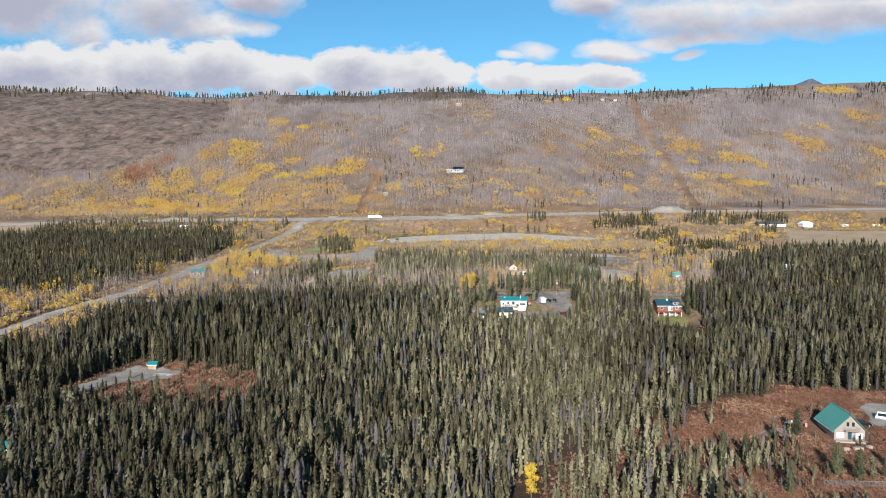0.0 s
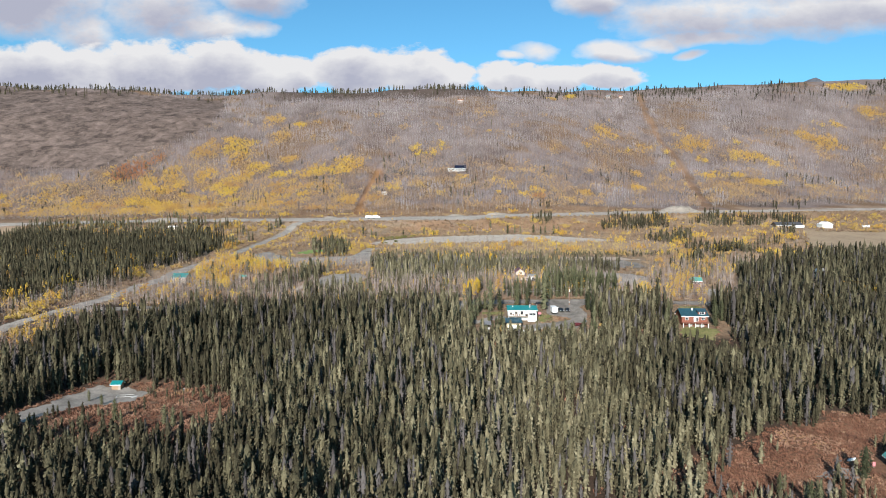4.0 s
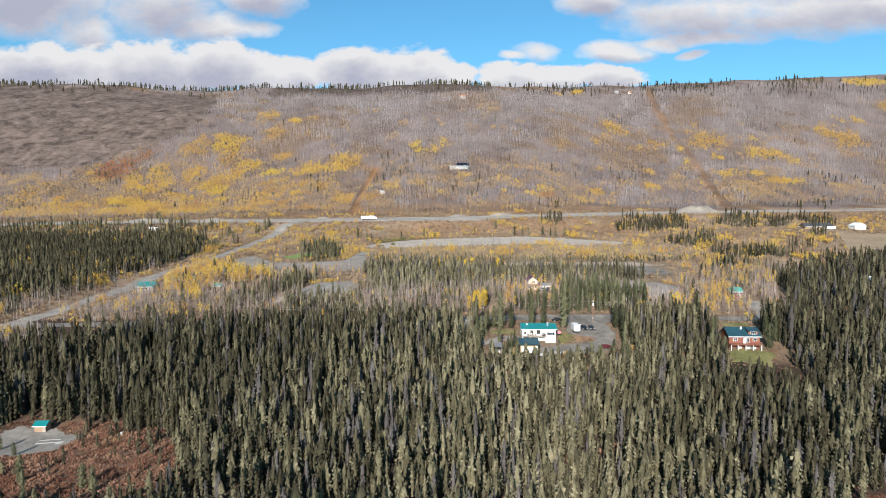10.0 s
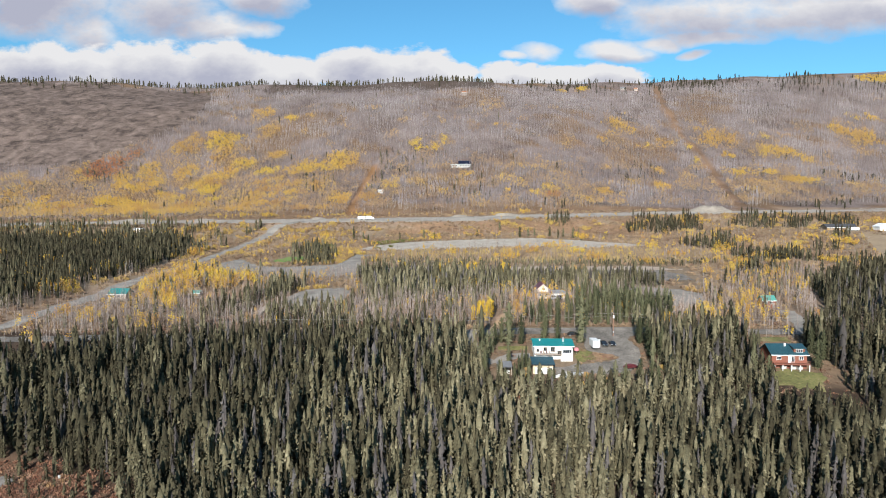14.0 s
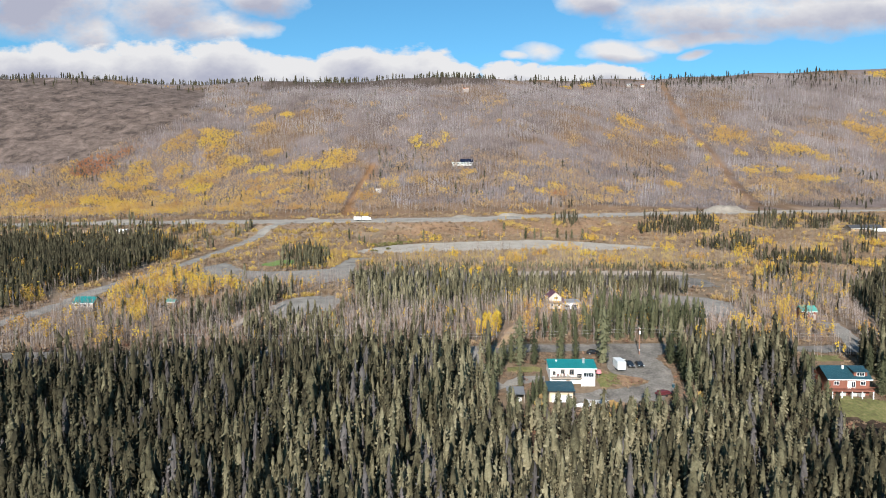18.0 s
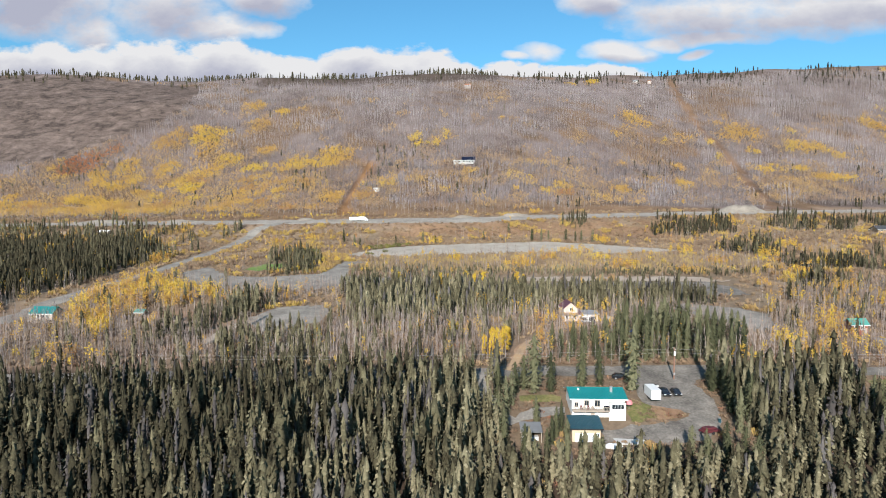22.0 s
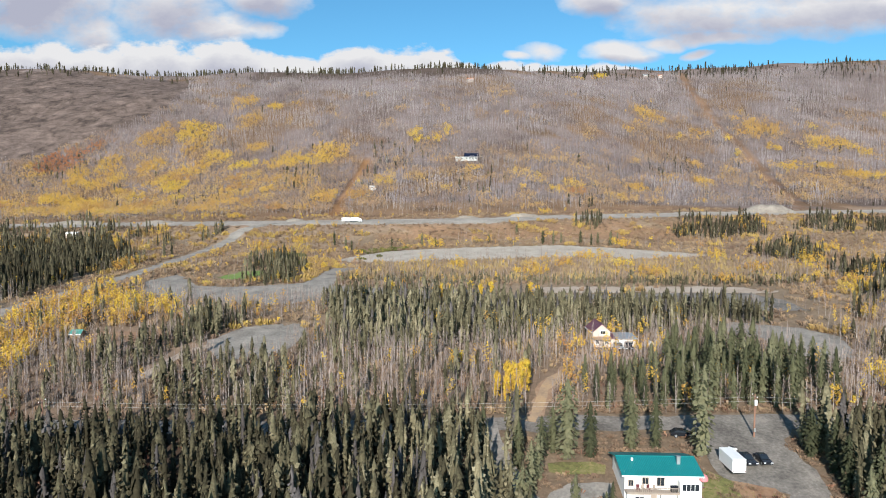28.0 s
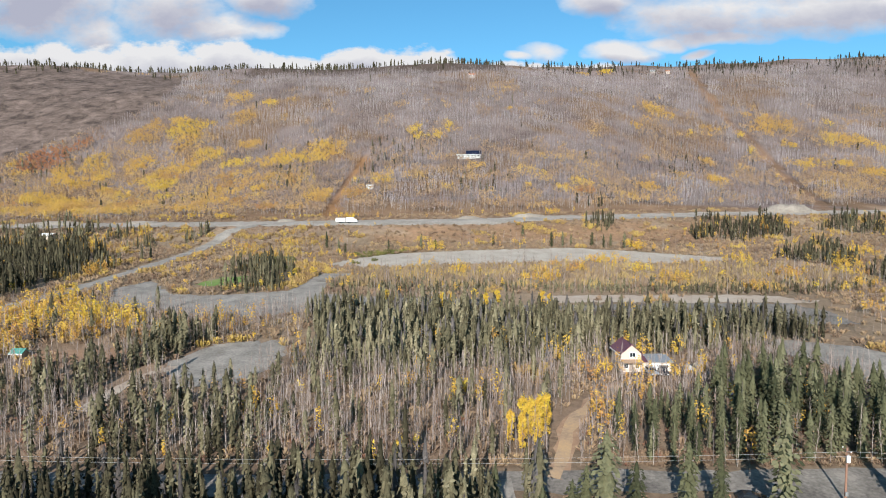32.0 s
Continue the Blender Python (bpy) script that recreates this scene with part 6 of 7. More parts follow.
def open_shed():
    r = thing("lean_to", (7.8, 289.5, float(land(7.8, 289.5))), 0, "low grey lean-to with pale stored goods under it", "shed")
    part("roof", prism([(-2.2, 2.0), (2.4, 2.7), (2.4, 2.82), (-2.2, 2.12)], -2.3, 2.3, "x"), M["grey_roof"], r)
    part("back_wall", boxes((-2.1, 2.0, -0.3, 2.1, 2.1, 2.5)), M["deck_wood"], r)
    for x in (-2.1, 0, 2.1):
        part("post", boxes((x - 0.08, -2.1, -0.3, x + 0.08, -1.95, 2.05)), M["deck_wood"], r)
    for k, (x, w, h) in enumerate(((-1.3, 1.2, 0.9), (0.9, 1.3, 0.7))):
        b = thing("crate", (7.8 + x, 289.0, float(land(7.8 + x, 289.0)) + 0.0), 4 * k, "pale plastic crate stored under the lean-to", "crate", "crates in the lean-to")
        part("box", boxes((-w / 2, -0.5, -0.2, w / 2, 0.5, h), bevel=0.03), M["white_tarp"], b)
        part("lid", boxes((-w / 2 - 0.03, -0.53, h, w / 2 + 0.03, 0.53, h + 0.08)), M["concrete"], b)


def cargo_trailer():
    z = float(land(38.3, 306.0)) - 0.1
    r = thing("cargo_trailer", (38.25, 306.0, z + 0.1), 1.5, "white box cargo trailer parked on gravel", "trailer")
    bm = boxes((-1.15, -2.8, 0.55, 1.15, 2.8, 2.85), bevel=0.07)
    part("body", bm, M["white_paint"], r)
    part("roof_trim", boxes((-1.17, -2.82, 2.68, 1.17, -2.78, 2.78)), M["steel"], r)
    door = part("rear_door", boxes((-1.05, -2.84, 0.62, 1.05, -2.79, 2.62)), M["white_paint"], r)
    part("latch", boxes((-0.04, -2.9, 1.2, 0.04, -2.84, 1.9)), M["steel"], door)
    part("chassis", boxes((-1.0, -2.7, 0.4, 1.0, 2.7, 0.55), (-0.1, 2.7, 0.42, 0.1, 4.0, 0.54)), M["rubber"], r)
    for x in (-1.0, 1.0):
        for y in (-0.5, 0.35):
            bm = cone(0.34, 0.34, -0.1, 0.1, 14)
            bmesh.ops.rotate(bm, verts=bm.verts, matrix=Matrix.Rotation(math.pi / 2, 3, "Y"))
            bmesh.ops.translate(bm, verts=bm.verts, vec=(x, y, 0.34))
            part("wheel", bm, M["rubber"], r)
        part("tail_lamp", boxes((x * 0.95 - 0.08, -2.86, 0.7, x * 0.95 + 0.08, -2.8, 0.95)), M["maroon"], r)


def utility_pole(x, y, high, label, full=True):
    z = float(land(x, y))
    r = thing("utility_pole", (x, y, z), 0, label, "utility pole")
    part("shaft", cone(0.19, 0.13, -0.5, high, 10), M["pole_wood"], r)
    arm = part("crossarm", boxes((-0.1, -1.1, high - 0.55, 0.04, 1.1, high - 0.4)), M["pole_wood"], r)
    for a in (-1.0, 0.0, 1.0):
        part("insulator", cone(0.05, 0.07, high - 0.4, high - 0.18, 8, (-0.03, a)), M["white_paint"], arm)
    if full:
        can = part("transformer", cone(0.26, 0.26, high - 2.0, high - 1.05, 12, (0.0, -0.42)), M["white_paint"], r, "pale grey transformer can")
        part("bushing", cone(0.06, 0.04, high - 1.05, high - 0.8, 8, (0.0, -0.42)), M["concrete"], can)
        part("ground_box", boxes((-0.2, -0.35, 1.2, 0.2, -0.19, 1.8)), M["steel"], r)
    return (x, y, z + high)


def cable(a, b, sag, label, off=0.0):
    """One sagging wire as a thin three-sided tube."""
    n = 28
    s = np.linspace(0, 1, n)[:, None]
    line = np.array(a) * (1 - s) + np.array(b) * s
    line[:, 2] -= sag * 4 * (s * (1 - s))[:, 0]
    line[:, 1] += off
    r = 0.017
    ring = np.array([(0, 0, r), (0, -r * 0.87, -r / 2), (0, r * 0.87, -r / 2)])
    v = (line[:, None, :] + ring[None]).reshape(-1, 3)
    f = []
    for i in range(n - 1):
        for k in range(3):
            p_, q_ = i * 3 + k, i * 3 + (k + 1) % 3
            f += [(p_, q_, p_ + 3), (q_, q_ + 3, p_ + 3)]
    tagged(new("power_line", tri_mesh("power_line", v, np.array(f), [M["concrete"]])), label, "cable", "overhead power lines")


def yard_things():
    car((41.7, 308.2, float(land(41.7, 308.0))), 5, M["black_paint"], "black sedan parked beside the cargo trailer", "cars in the yard")
    car((44.5, 308.3, float(land(44.5, 308.3))), 3, M["black_paint"], "small black hatchback parked on gravel", "cars in the yard", 1.4, 3.9, 1.7)
    car((33.3, 316.6, float(land(33.3, 316.6))), 82, M["black_paint"], "dark car parked under roadside spruces", "cars in the yard")
    b = thing("atv", (40.6, 311.6, float(land(40.6, 311.6))), 30, "pale quad bike parked behind the sedan", "quad bike")
    part("body", boxes((-0.35, -0.8, 0.4, 0.35, 0.8, 0.8), bevel=0.1), M["white_tarp"], b)
    part("handlebar", boxes((-0.45, -0.45, 0.95, 0.45, -0.38, 1.02), (-0.04, -0.45, 0.75, 0.04, -0.38, 0.95)), M["rubber"], b)
    part("seat", boxes((-0.2, -0.2, 0.8, 0.2, 0.6, 0.95), bevel=0.04), M["rubber"], b)
    for x in (-0.42, 0.42):
        for y in (-0.55, 0.55):
            bm = cone(0.28, 0.28, -0.11, 0.11, 12)
            bmesh.ops.rotate(bm, verts=bm.verts, matrix=Matrix.Rotation(math.pi / 2, 3, "Y"))
            bmesh.ops.translate(bm, verts=bm.verts, vec=(x, y, 0.28))
            part("wheel", bm, M["rubber"], b)
    u = thing("patio_umbrella", (31.4, 300.6, float(land(31.4, 300.6))), 0, "pink garden umbrella beside the white house", "umbrella")
    bm = bmesh.new()
    bmesh.ops.create_uvsphere(bm, u_segments=14, v_segments=8, radius=1.0)
    bmesh.ops.bisect_plane(bm, geom=bm.verts[:] + bm.edges[:] + bm.faces[:], plane_co=(0, 0, -0.25), plane_no=(0, 0, -1), clear_outer=True)
    bmesh.ops.scale(bm, verts=bm.verts, vec=(0.8, 0.8, 0.85))
    bmesh.ops.translate(bm, verts=bm.verts, vec=(0, 0, 1.55))
    part("canopy", bm, M["pink"], u)
    part("pole", cone(0.04, 0.04, 0, 1.6, 8), M["steel"], u)
    part("foot", cone(0.35, 0.3, 0, 0.15, 12), M["maroon"], u)
    s = thing("slab", (28.7, 288.8, float(land(28.7, 288.8)) + 0.1), 0, "pale weathered concrete slab in the yard", "slab")
    part("slab_top", prism([(-1.8, -0.7), (1.8, -0.2), (1.8, 0.28), (-1.8, -0.25)], -3.4, 3.0, "x"), M["concrete"], s)
    t = thing("tarp_heap", (24.6, 286.2, float(land(24.6, 286.2))), 0, "heap under a pale blue and white tarpaulin", "tarp")
    bm = bmesh.new()
    bmesh.ops.create_icosphere(bm, subdivisions=3, radius=1.0)
    for v in bm.verts:
        k = 1 + 0.25 * noise.noise(v.co * 2.3)
        v.co = Vector((v.co.x * 2.0 * k, v.co.y * 1.0 * k, max(-0.1, v.co.z) * 0.8 * k))
    part("sheet", bm, M["white_tarp"], t)
    h = thing("dump_trailer", (46.3, 291.6, float(land(46.3, 291.6))), 25, "dark maroon flat trailer with junk at the yard's edge", "trailer")
    part("bed", boxes((-2.0, -1.0, 0.5, 2.0, 1.0, 0.95), bevel=0.04), M["maroon"], h)
    part("load", boxes((-1.6, -0.8, 0.95, 0.6, 0.7, 1.5), (0.3, -0.5, 0.95, 1.7, 0.6, 1.25), bevel=0.1), M["maroon"], h)
    for y in (-1.0, 1.0):
        bm = cone(0.32, 0.32, -0.1, 0.1, 12)
        bmesh.ops.rotate(bm, verts=bm.verts, matrix=Matrix.Rotation(math.pi / 2, 3, "X"))
        bmesh.ops.translate(bm, verts=bm.verts, vec=(0.2, y, 0.32))
        part("wheel", bm, M["rubber"], h)
    d = thing("drum", (50.2, 296.0, float(land(50.2, 296.0))), 0, "blue-grey steel drum beside the trees", "drum")
    part("barrel", cone(0.32, 0.32, 0, 0.95, 14), M["slate_teal"], d)
    part("rim", cone(0.34, 0.34, 0.93, 0.98, 14), M["steel"], d)


white_house()
annex()
open_shed()
cargo_trailer()
yard_things()
tip = utility_pole(46.7, 316.9, 8.3, "red-brown wooden utility pole with a pale transformer")
tip_l = utility_pole(-92.0, 317.0, 8.6, "wooden utility pole in the forest edge", False)
tip_r = utility_pole(128.0, 324.0, 8.6, "wooden utility pole beside the lane", False)
for a_, b_ in ((tip_l, tip), (tip, tip_r)):
    for off_, low_ in ((-1.0, 0.2), (0.0, 1.3)):
        cable((a_[0], a_[1], a_[2] - low_), (b_[0], b_[1], b_[2] - low_), 1.0, "thin grey overhead power line", off_)


# ---------------------------------------------------------------- the other houses
def red_house():
    r = thing("house", (95.7, 299.6, -3.0), 0, "red log house with a dark teal roof and deck", "house")
    gable(r, 10.6, 7.6, -0.8, 4.45, 2.3, M["red_log"], M["slate_teal"], 0.5)
    deck = part("deck", boxes((-5.6, -6.2, 1.55, 5.2, -3.8, 1.75)), M["red_log"], r, "red-stained timber deck")
    put_railing(deck, -5.6, 5.2, -6.15, 1.75, 0.95, 0.3, M["red_log"])
    for x in (-5.4, -3.0, -0.4, 2.2, 5.0):
        part("post", boxes((x - 0.1, -6.15, -1.6, x + 0.1, -5.95, 1.55)), M["white_paint"], r)
    put_window(r, -3.2, -3.8, 2.7, 1.2, 0.9)
    put_door(r, 0.1, -3.8, 1.75, 0.9, 2.0, M["white_paint"])
    put_window(r, 1.1, -3.8, 2.0, 0.9, 1.6)
    put_window(r, 3.6, -3.8, 2.7, 1.2, 0.9)
    dm = part("dormer", prism([(-3.3, 4.3), (-0.6, 6.4), (-0.6, 6.75), (-3.3, 6.15)], 1.5, 4.9, "x"), M["red_log"], r)
    part("dormer_roof", prism([(-3.8, 6.06), (-0.3, 6.82), (-0.3, 6.98), (-3.8, 6.22)], 1.2, 5.2, "x"), M["slate_teal"], dm)
    put_window(r, 3.2, -3.3, 5.0, 1.9, 0.8, bars=2)
    part("chimney", boxes((-0.4, -1.1, 6.0, 0.05, -0.65, 7.2), bevel=0.02), M["white_paint"], r, "white boxed chimney")
    for k, x in enumerate((-2.0, 1.0, 3.0)):
        b = thing("woodpile", (95.7 + x, 295.2, float(land(95.7 + x, 295.2))), 5 * k, "pale stacked firewood under the deck", "firewood", "woodpiles under the deck")
        part("stack", boxes((-0.8, -0.3, -0.1, 0.8, 0.3, 0.7), bevel=0.08), M["concrete"], b)
        part("cover", boxes((-0.85, -0.35, 0.7, 0.85, 0.35, 0.76)), M["white_tarp"], b)


def small_house(at, w, d, h, rise, wall, roof, label, windows=3, deck=True, name="house", category="house", turn=0):
    r = thing(name, at, turn, label, category)
    gable(r, w, d, -1.2, h, rise, wall, roof, 0.4)
    for k in range(windows):
        put_window(r, -w / 2 + w * (k + 0.7) / (windows + 0.6), -d / 2, h - 1.55, min(1.1, 0.5 * w / windows), 0.95)
    put_door(r, w * 0.36, -d / 2, 0.15, 0.9, min(2.0, h - 0.4))
    if deck:
        dk = part("deck", boxes((-w / 2, -d / 2 - 1.6, 0.0, w / 2, -d / 2, 0.16)), M["deck_wood"], r)
        put_railing(dk, -w / 2, w / 2, -d / 2 - 1.55, 0.16, 0.9, 0.4)
        for x in (-w / 2 + 0.2, 0, w / 2 - 0.2):
            part("post", boxes((x - 0.09, -d / 2 - 1.5, -1.6, x + 0.09, -d / 2 - 1.35, 0.0)), M["deck_wood"], r)
    return r


def mauve_house():
    r = thing("house", (28.9, 375.2, 8.0), 3, "tall cream house with a mauve metal roof", "house")
    gable(r, 8.0, 4.7, -0.8, 4.3, 2.0, M["cream_siding"], M["mauve_roof"], 0.4, along="y")
    put_window(r, 0.3, -4.0, 3.5, 1.3, 0.95, bars=1)
    put_window(r, -1.2, -4.0, 0.8, 0.9, 1.1)
    put_window(r, 1.4, -4.0, 0.8, 0.9, 1.1)
    put_door(r, 0.1, -4.0, 0.1)
    porch = part("porch_roof", prism([(-5.6, 2.35), (-4.0, 2.75), (-4.0, 2.9), (-5.6, 2.5)], -2.5, 2.5, "x"), M["brown_board"], r, "brown plank porch roof")
    for x in (-2.3, 0, 2.3):
        part("porch_post", boxes((x - 0.07, -5.5, -0.5, x + 0.07, -5.36, 2.36)), M["cream_siding"], porch)
    g = thing("garage", (35.0, 374.5, 8.0), 2, "long white garage with a pale metal roof", "garage")
    part("wall", prism([(-2.6, -0.8), (2.6, -0.8), (2.6, 2.6), (-2.6, 2.2)], -3.5, 3.5, "x"), M["cream_siding"], g)
    part("roof", prism([(-3.0, 2.15), (3.0, 2.75), (3.0, 2.9), (-3.0, 2.3)], -2.0, 3.9, "x"), M["steel"], g, "pale galvanised roof")
    part("porch_roof", prism([(-3.0, 2.2), (3.0, 3.2), (3.0, 3.35), (-3.0, 2.35)], -4.2, -2.0, "x"), M["mauve_roof"], g, "mauve metal lean-to roof")
    part("garage_door", boxes((-1.9, -2.66, -0.2, 0.9, -2.59, 1.9)), M["white_paint"], g)
    put_window(g, 2.3, -2.6, 0.7, 1.0, 0.8)
    car((33.4, 369.6, float(land(33.4, 369.6))), 8, M["silver_paint"], "silver pickup-style car before the white garage", "cars by the garage", 1.7, 4.6, 1.85, True)
    car((36.0, 369.6, float(land(36.0, 369.6))), -6, M["black_paint"], "dark suv before the white garage", "cars by the garage", 1.75, 4.7, 1.9, True)
    for k, (x, y, w, h, m, l) in enumerate(((43.0, 374.0, 2.2, 1.2, "concrete", "grey covered heap beside the trees"), (45.6, 374.6, 2.0, 1.6, "tan_board", "tan plywood lean-to heap"), (22.4, 374.5, 1.8, 0.9, "white_tarp", "white covered boat behind brush"))):
        b = thing("storage_heap", (x, y, float(land(x, y))), 12 * k, l, "storage")
        part("heap", prism([(-w / 2, -0.2), (w / 2, -0.2), (w * 0.35, h * 0.8), (0, h), (-w * 0.4, h * 0.5)], -0.9, 0.9, "y"), M[m], b)
        part("skid", boxes((-w / 2, -0.8, -0.25, w / 2, 0.8, -0.1)), M["deck_wood"], b)


def cabin():
    r = thing("cabin", (108.0, 181.5, -18.5), -6.5, "large cabin with a faded teal gable roof", "cabin")
    gable(r, 10.6, 7.9, -1.0, 3.1, 4.1, M["pink_log"], M["pale_teal"], 0.75, along="y")
    y = -5.3
    put_window(r, -2.4, y, 0.75, 1.7, 1.3, bars=0, pane=M["white_tarp"])
    put_window(r, 2.5, y, 0.75, 1.6, 1.3, bars=1, pane=M["white_tarp"])
    put_door(r, 0.05, y, 0.2, 0.95, 2.05, M["slate_teal"])
    bal = part("balcony", boxes((-1.6, y - 1.2, 2.75, 2.2, y, 2.9)), M["pink_log"], r, "small timber balcony")
    put_railing(bal, -1.6, 2.2, y - 1.15, 2.9, 0.9, 0.25, M["pink_log"], 1.15)
    put_window(r, -0.55, y, 3.9, 0.75, 1.2, M["deck_wood"], bars=0)
    put_window(r, 0.85, y, 3.9, 0.75, 1.2, M["deck_wood"], bars=0)
    part("porch", boxes((-4.2, y - 1.7, -1.0, 4.2, y, 0.12)), M["deck_wood"], r, "grey plank porch")
    car((117.6, 187.0, float(land(117.6, 187.0))), 74, M["black_paint"], "black suv parked behind the cabin", "cars by the cabin", 1.75, 4.7, 1.9, True)
    car((127.0, 191.5, float(land(127.0, 191.5))), 60, M["white_paint"], "white van parked on the dirt driveway", "cars by the cabin", 2.1, 5.2, 2.0, True)
    for k, (x, yy, w) in enumerate(((103.0, 170.2, 1.6), (106.4, 170.6, 2.6), (110.0, 171.6, 1.4))):
        b = thing("lumber_stack", (x, yy, float(land(x, yy))), 6 * k, "pale stack of boards before the cabin", "lumber", "lumber by the cabin")
        part("stack", boxes((-w / 2, -0.5, 0.12, w / 2, 0.5, 0.7), bevel=0.03), M["deck_wood"], b)
        part("skid", boxes((-w / 2, -0.45, -0.25, w / 2, -0.3, 0.12), (-w / 2, 0.3, -0.25, w / 2, 0.45, 0.12)), M["deck_wood"], b)
    s = thing("sign_board", (99.9, 184.5, float(land(99.9, 184.5))), 0, "red and white upright board by the cabin wall", "board")
    part("panel", boxes((-0.35, -0.04, 0.5, 0.35, 0.04, 1.6), bevel=0.01), M["pink"], s)
    part("post", boxes((-0.05, -0.03, -0.2, 0.05, 0.05, 0.5)), M["deck_wood"], s)
    b = thing("canoe", (97.0, 188.6, float(land(97.0, 188.6))), 20, "white upturned boat in the brush", "boat")
    bm = bmesh.new()
    bmesh.ops.create_uvsphere(bm, u_segments=14, v_segments=8, radius=1.0)
    bmesh.ops.scale(bm, verts=bm.verts, vec=(1.6, 0.45, 0.4))
    bmesh.ops.translate(bm, verts=bm.verts, vec=(0, 0, 0.2))
    part("hull", bm, M["white_paint"], b)
    part("keel", boxes((-1.4, -0.03, 0.55, 1.4, 0.03, 0.64)), M["white_tarp"], b)
    f = thing("fence", (86.0, 150.2, 0), 0, "grey chain-link fence with steel posts in brush", "fence")
    x = 0.0
    while x <= 34:
        z = float(land(86 + x, 150.2))
        part("post", boxes((x - 0.04, -0.04, z - 0.2, x + 0.04, 0.04, z + 1.5)), M["steel"], f)
        if x < 33:
            z2 = float(land(88.8 + x, 150.2))
            part("rail", prism([(x, z + 1.42), (x + 2.8, z2 + 1.42), (x + 2.8, z2 + 1.48), (x, z + 1.48)], -0.03, 0.03, "y"), M["steel"], f)
            n = 14
            part("mesh", boxes(*[(x + 2.8 * k / n, -0.008, z, x + 2.8 * k / n + 0.02, 0.008, z + 1.42) for k in range(1, n)], *[(x, -0.008, z + 0.2 * k, x + 2.8, 0.008, z + 0.2 * k + 0.015) for k in range(1, 7)]), M["steel"], f)
        x += 2.8


def hut_and_frame():
    small_house((-122.5, 243.2, -17.1), 3.1, 2.6, 2.1, 0.75, M["brown_board"], M["teal_metal"], "small plywood hut with a teal roof", 0, False, "hut", "hut", 4)
    r = thing("timber_frame", (-115.6, 235.4, float(land(-115.6, 235.4))), 12, "low pale timber frame lying on gravel", "frame")
    p_ = 0.05
    for x in (-2.6, 0.0, 2.6):
        for y in (-1.2, 1.2):
            part("leg", boxes((x - p_, y - p_, -0.2, x + p_, y + p_, 0.30)), M["concrete"], r)
        part("crossbar", boxes((x - p_, -1.2, 0.28, x + p_, 1.2, 0.40)), M["concrete"], r)
    for y in (-1.2, 1.2):
        part("side_bar", boxes((-2.6, y - p_, 0.28, 2.6, y + p_, 0.40)), M["concrete"], r)
    b = thing("sheet_stack", (-111.8, 234.6, float(land(-111.8, 234.6))), 25, "flat pale sheets lying on gravel", "boards")
    part("sheet", boxes((-1.2, -0.8, 0.0, 1.2, 0.8, 0.2)), M["concrete"], b)
    part("skid", boxes((-1.1, -0.7, -0.15, 1.1, -0.55, 0.0), (-1.1, 0.55, -0.15, 1.1, 0.7, 0.0)), M["deck_wood"], b)
    b = thing("barrel", (-96.0, 236.5, float(land(-96.0, 236.5))), 0, "white plastic barrel in low brush", "barrel")
    part("drum", cone(0.28, 0.28, 0, 0.7, 12), M["white_tarp"], b)
    part("lid", cone(0.30, 0.28, 0.7, 0.76, 12), M["white_tarp"], b)
    s = thing("shed", (-132.0, 268.0, float(land(-132.0, 268.0))), 0, "tiny white shed among dense spruces", "shed")
    part("wall", boxes((-0.9, -0.8, -0.3, 0.9, 0.8, 2.6)), M["white_siding"], s)
    part("roof", prism([(-1.2, 2.5), (0, 3.2), (1.2, 2.5), (1.2, 2.6), (0, 3.32), (-1.2, 2.6)], -1.0, 1.0, "y"), M["teal_metal"], s, "teal gable roof")


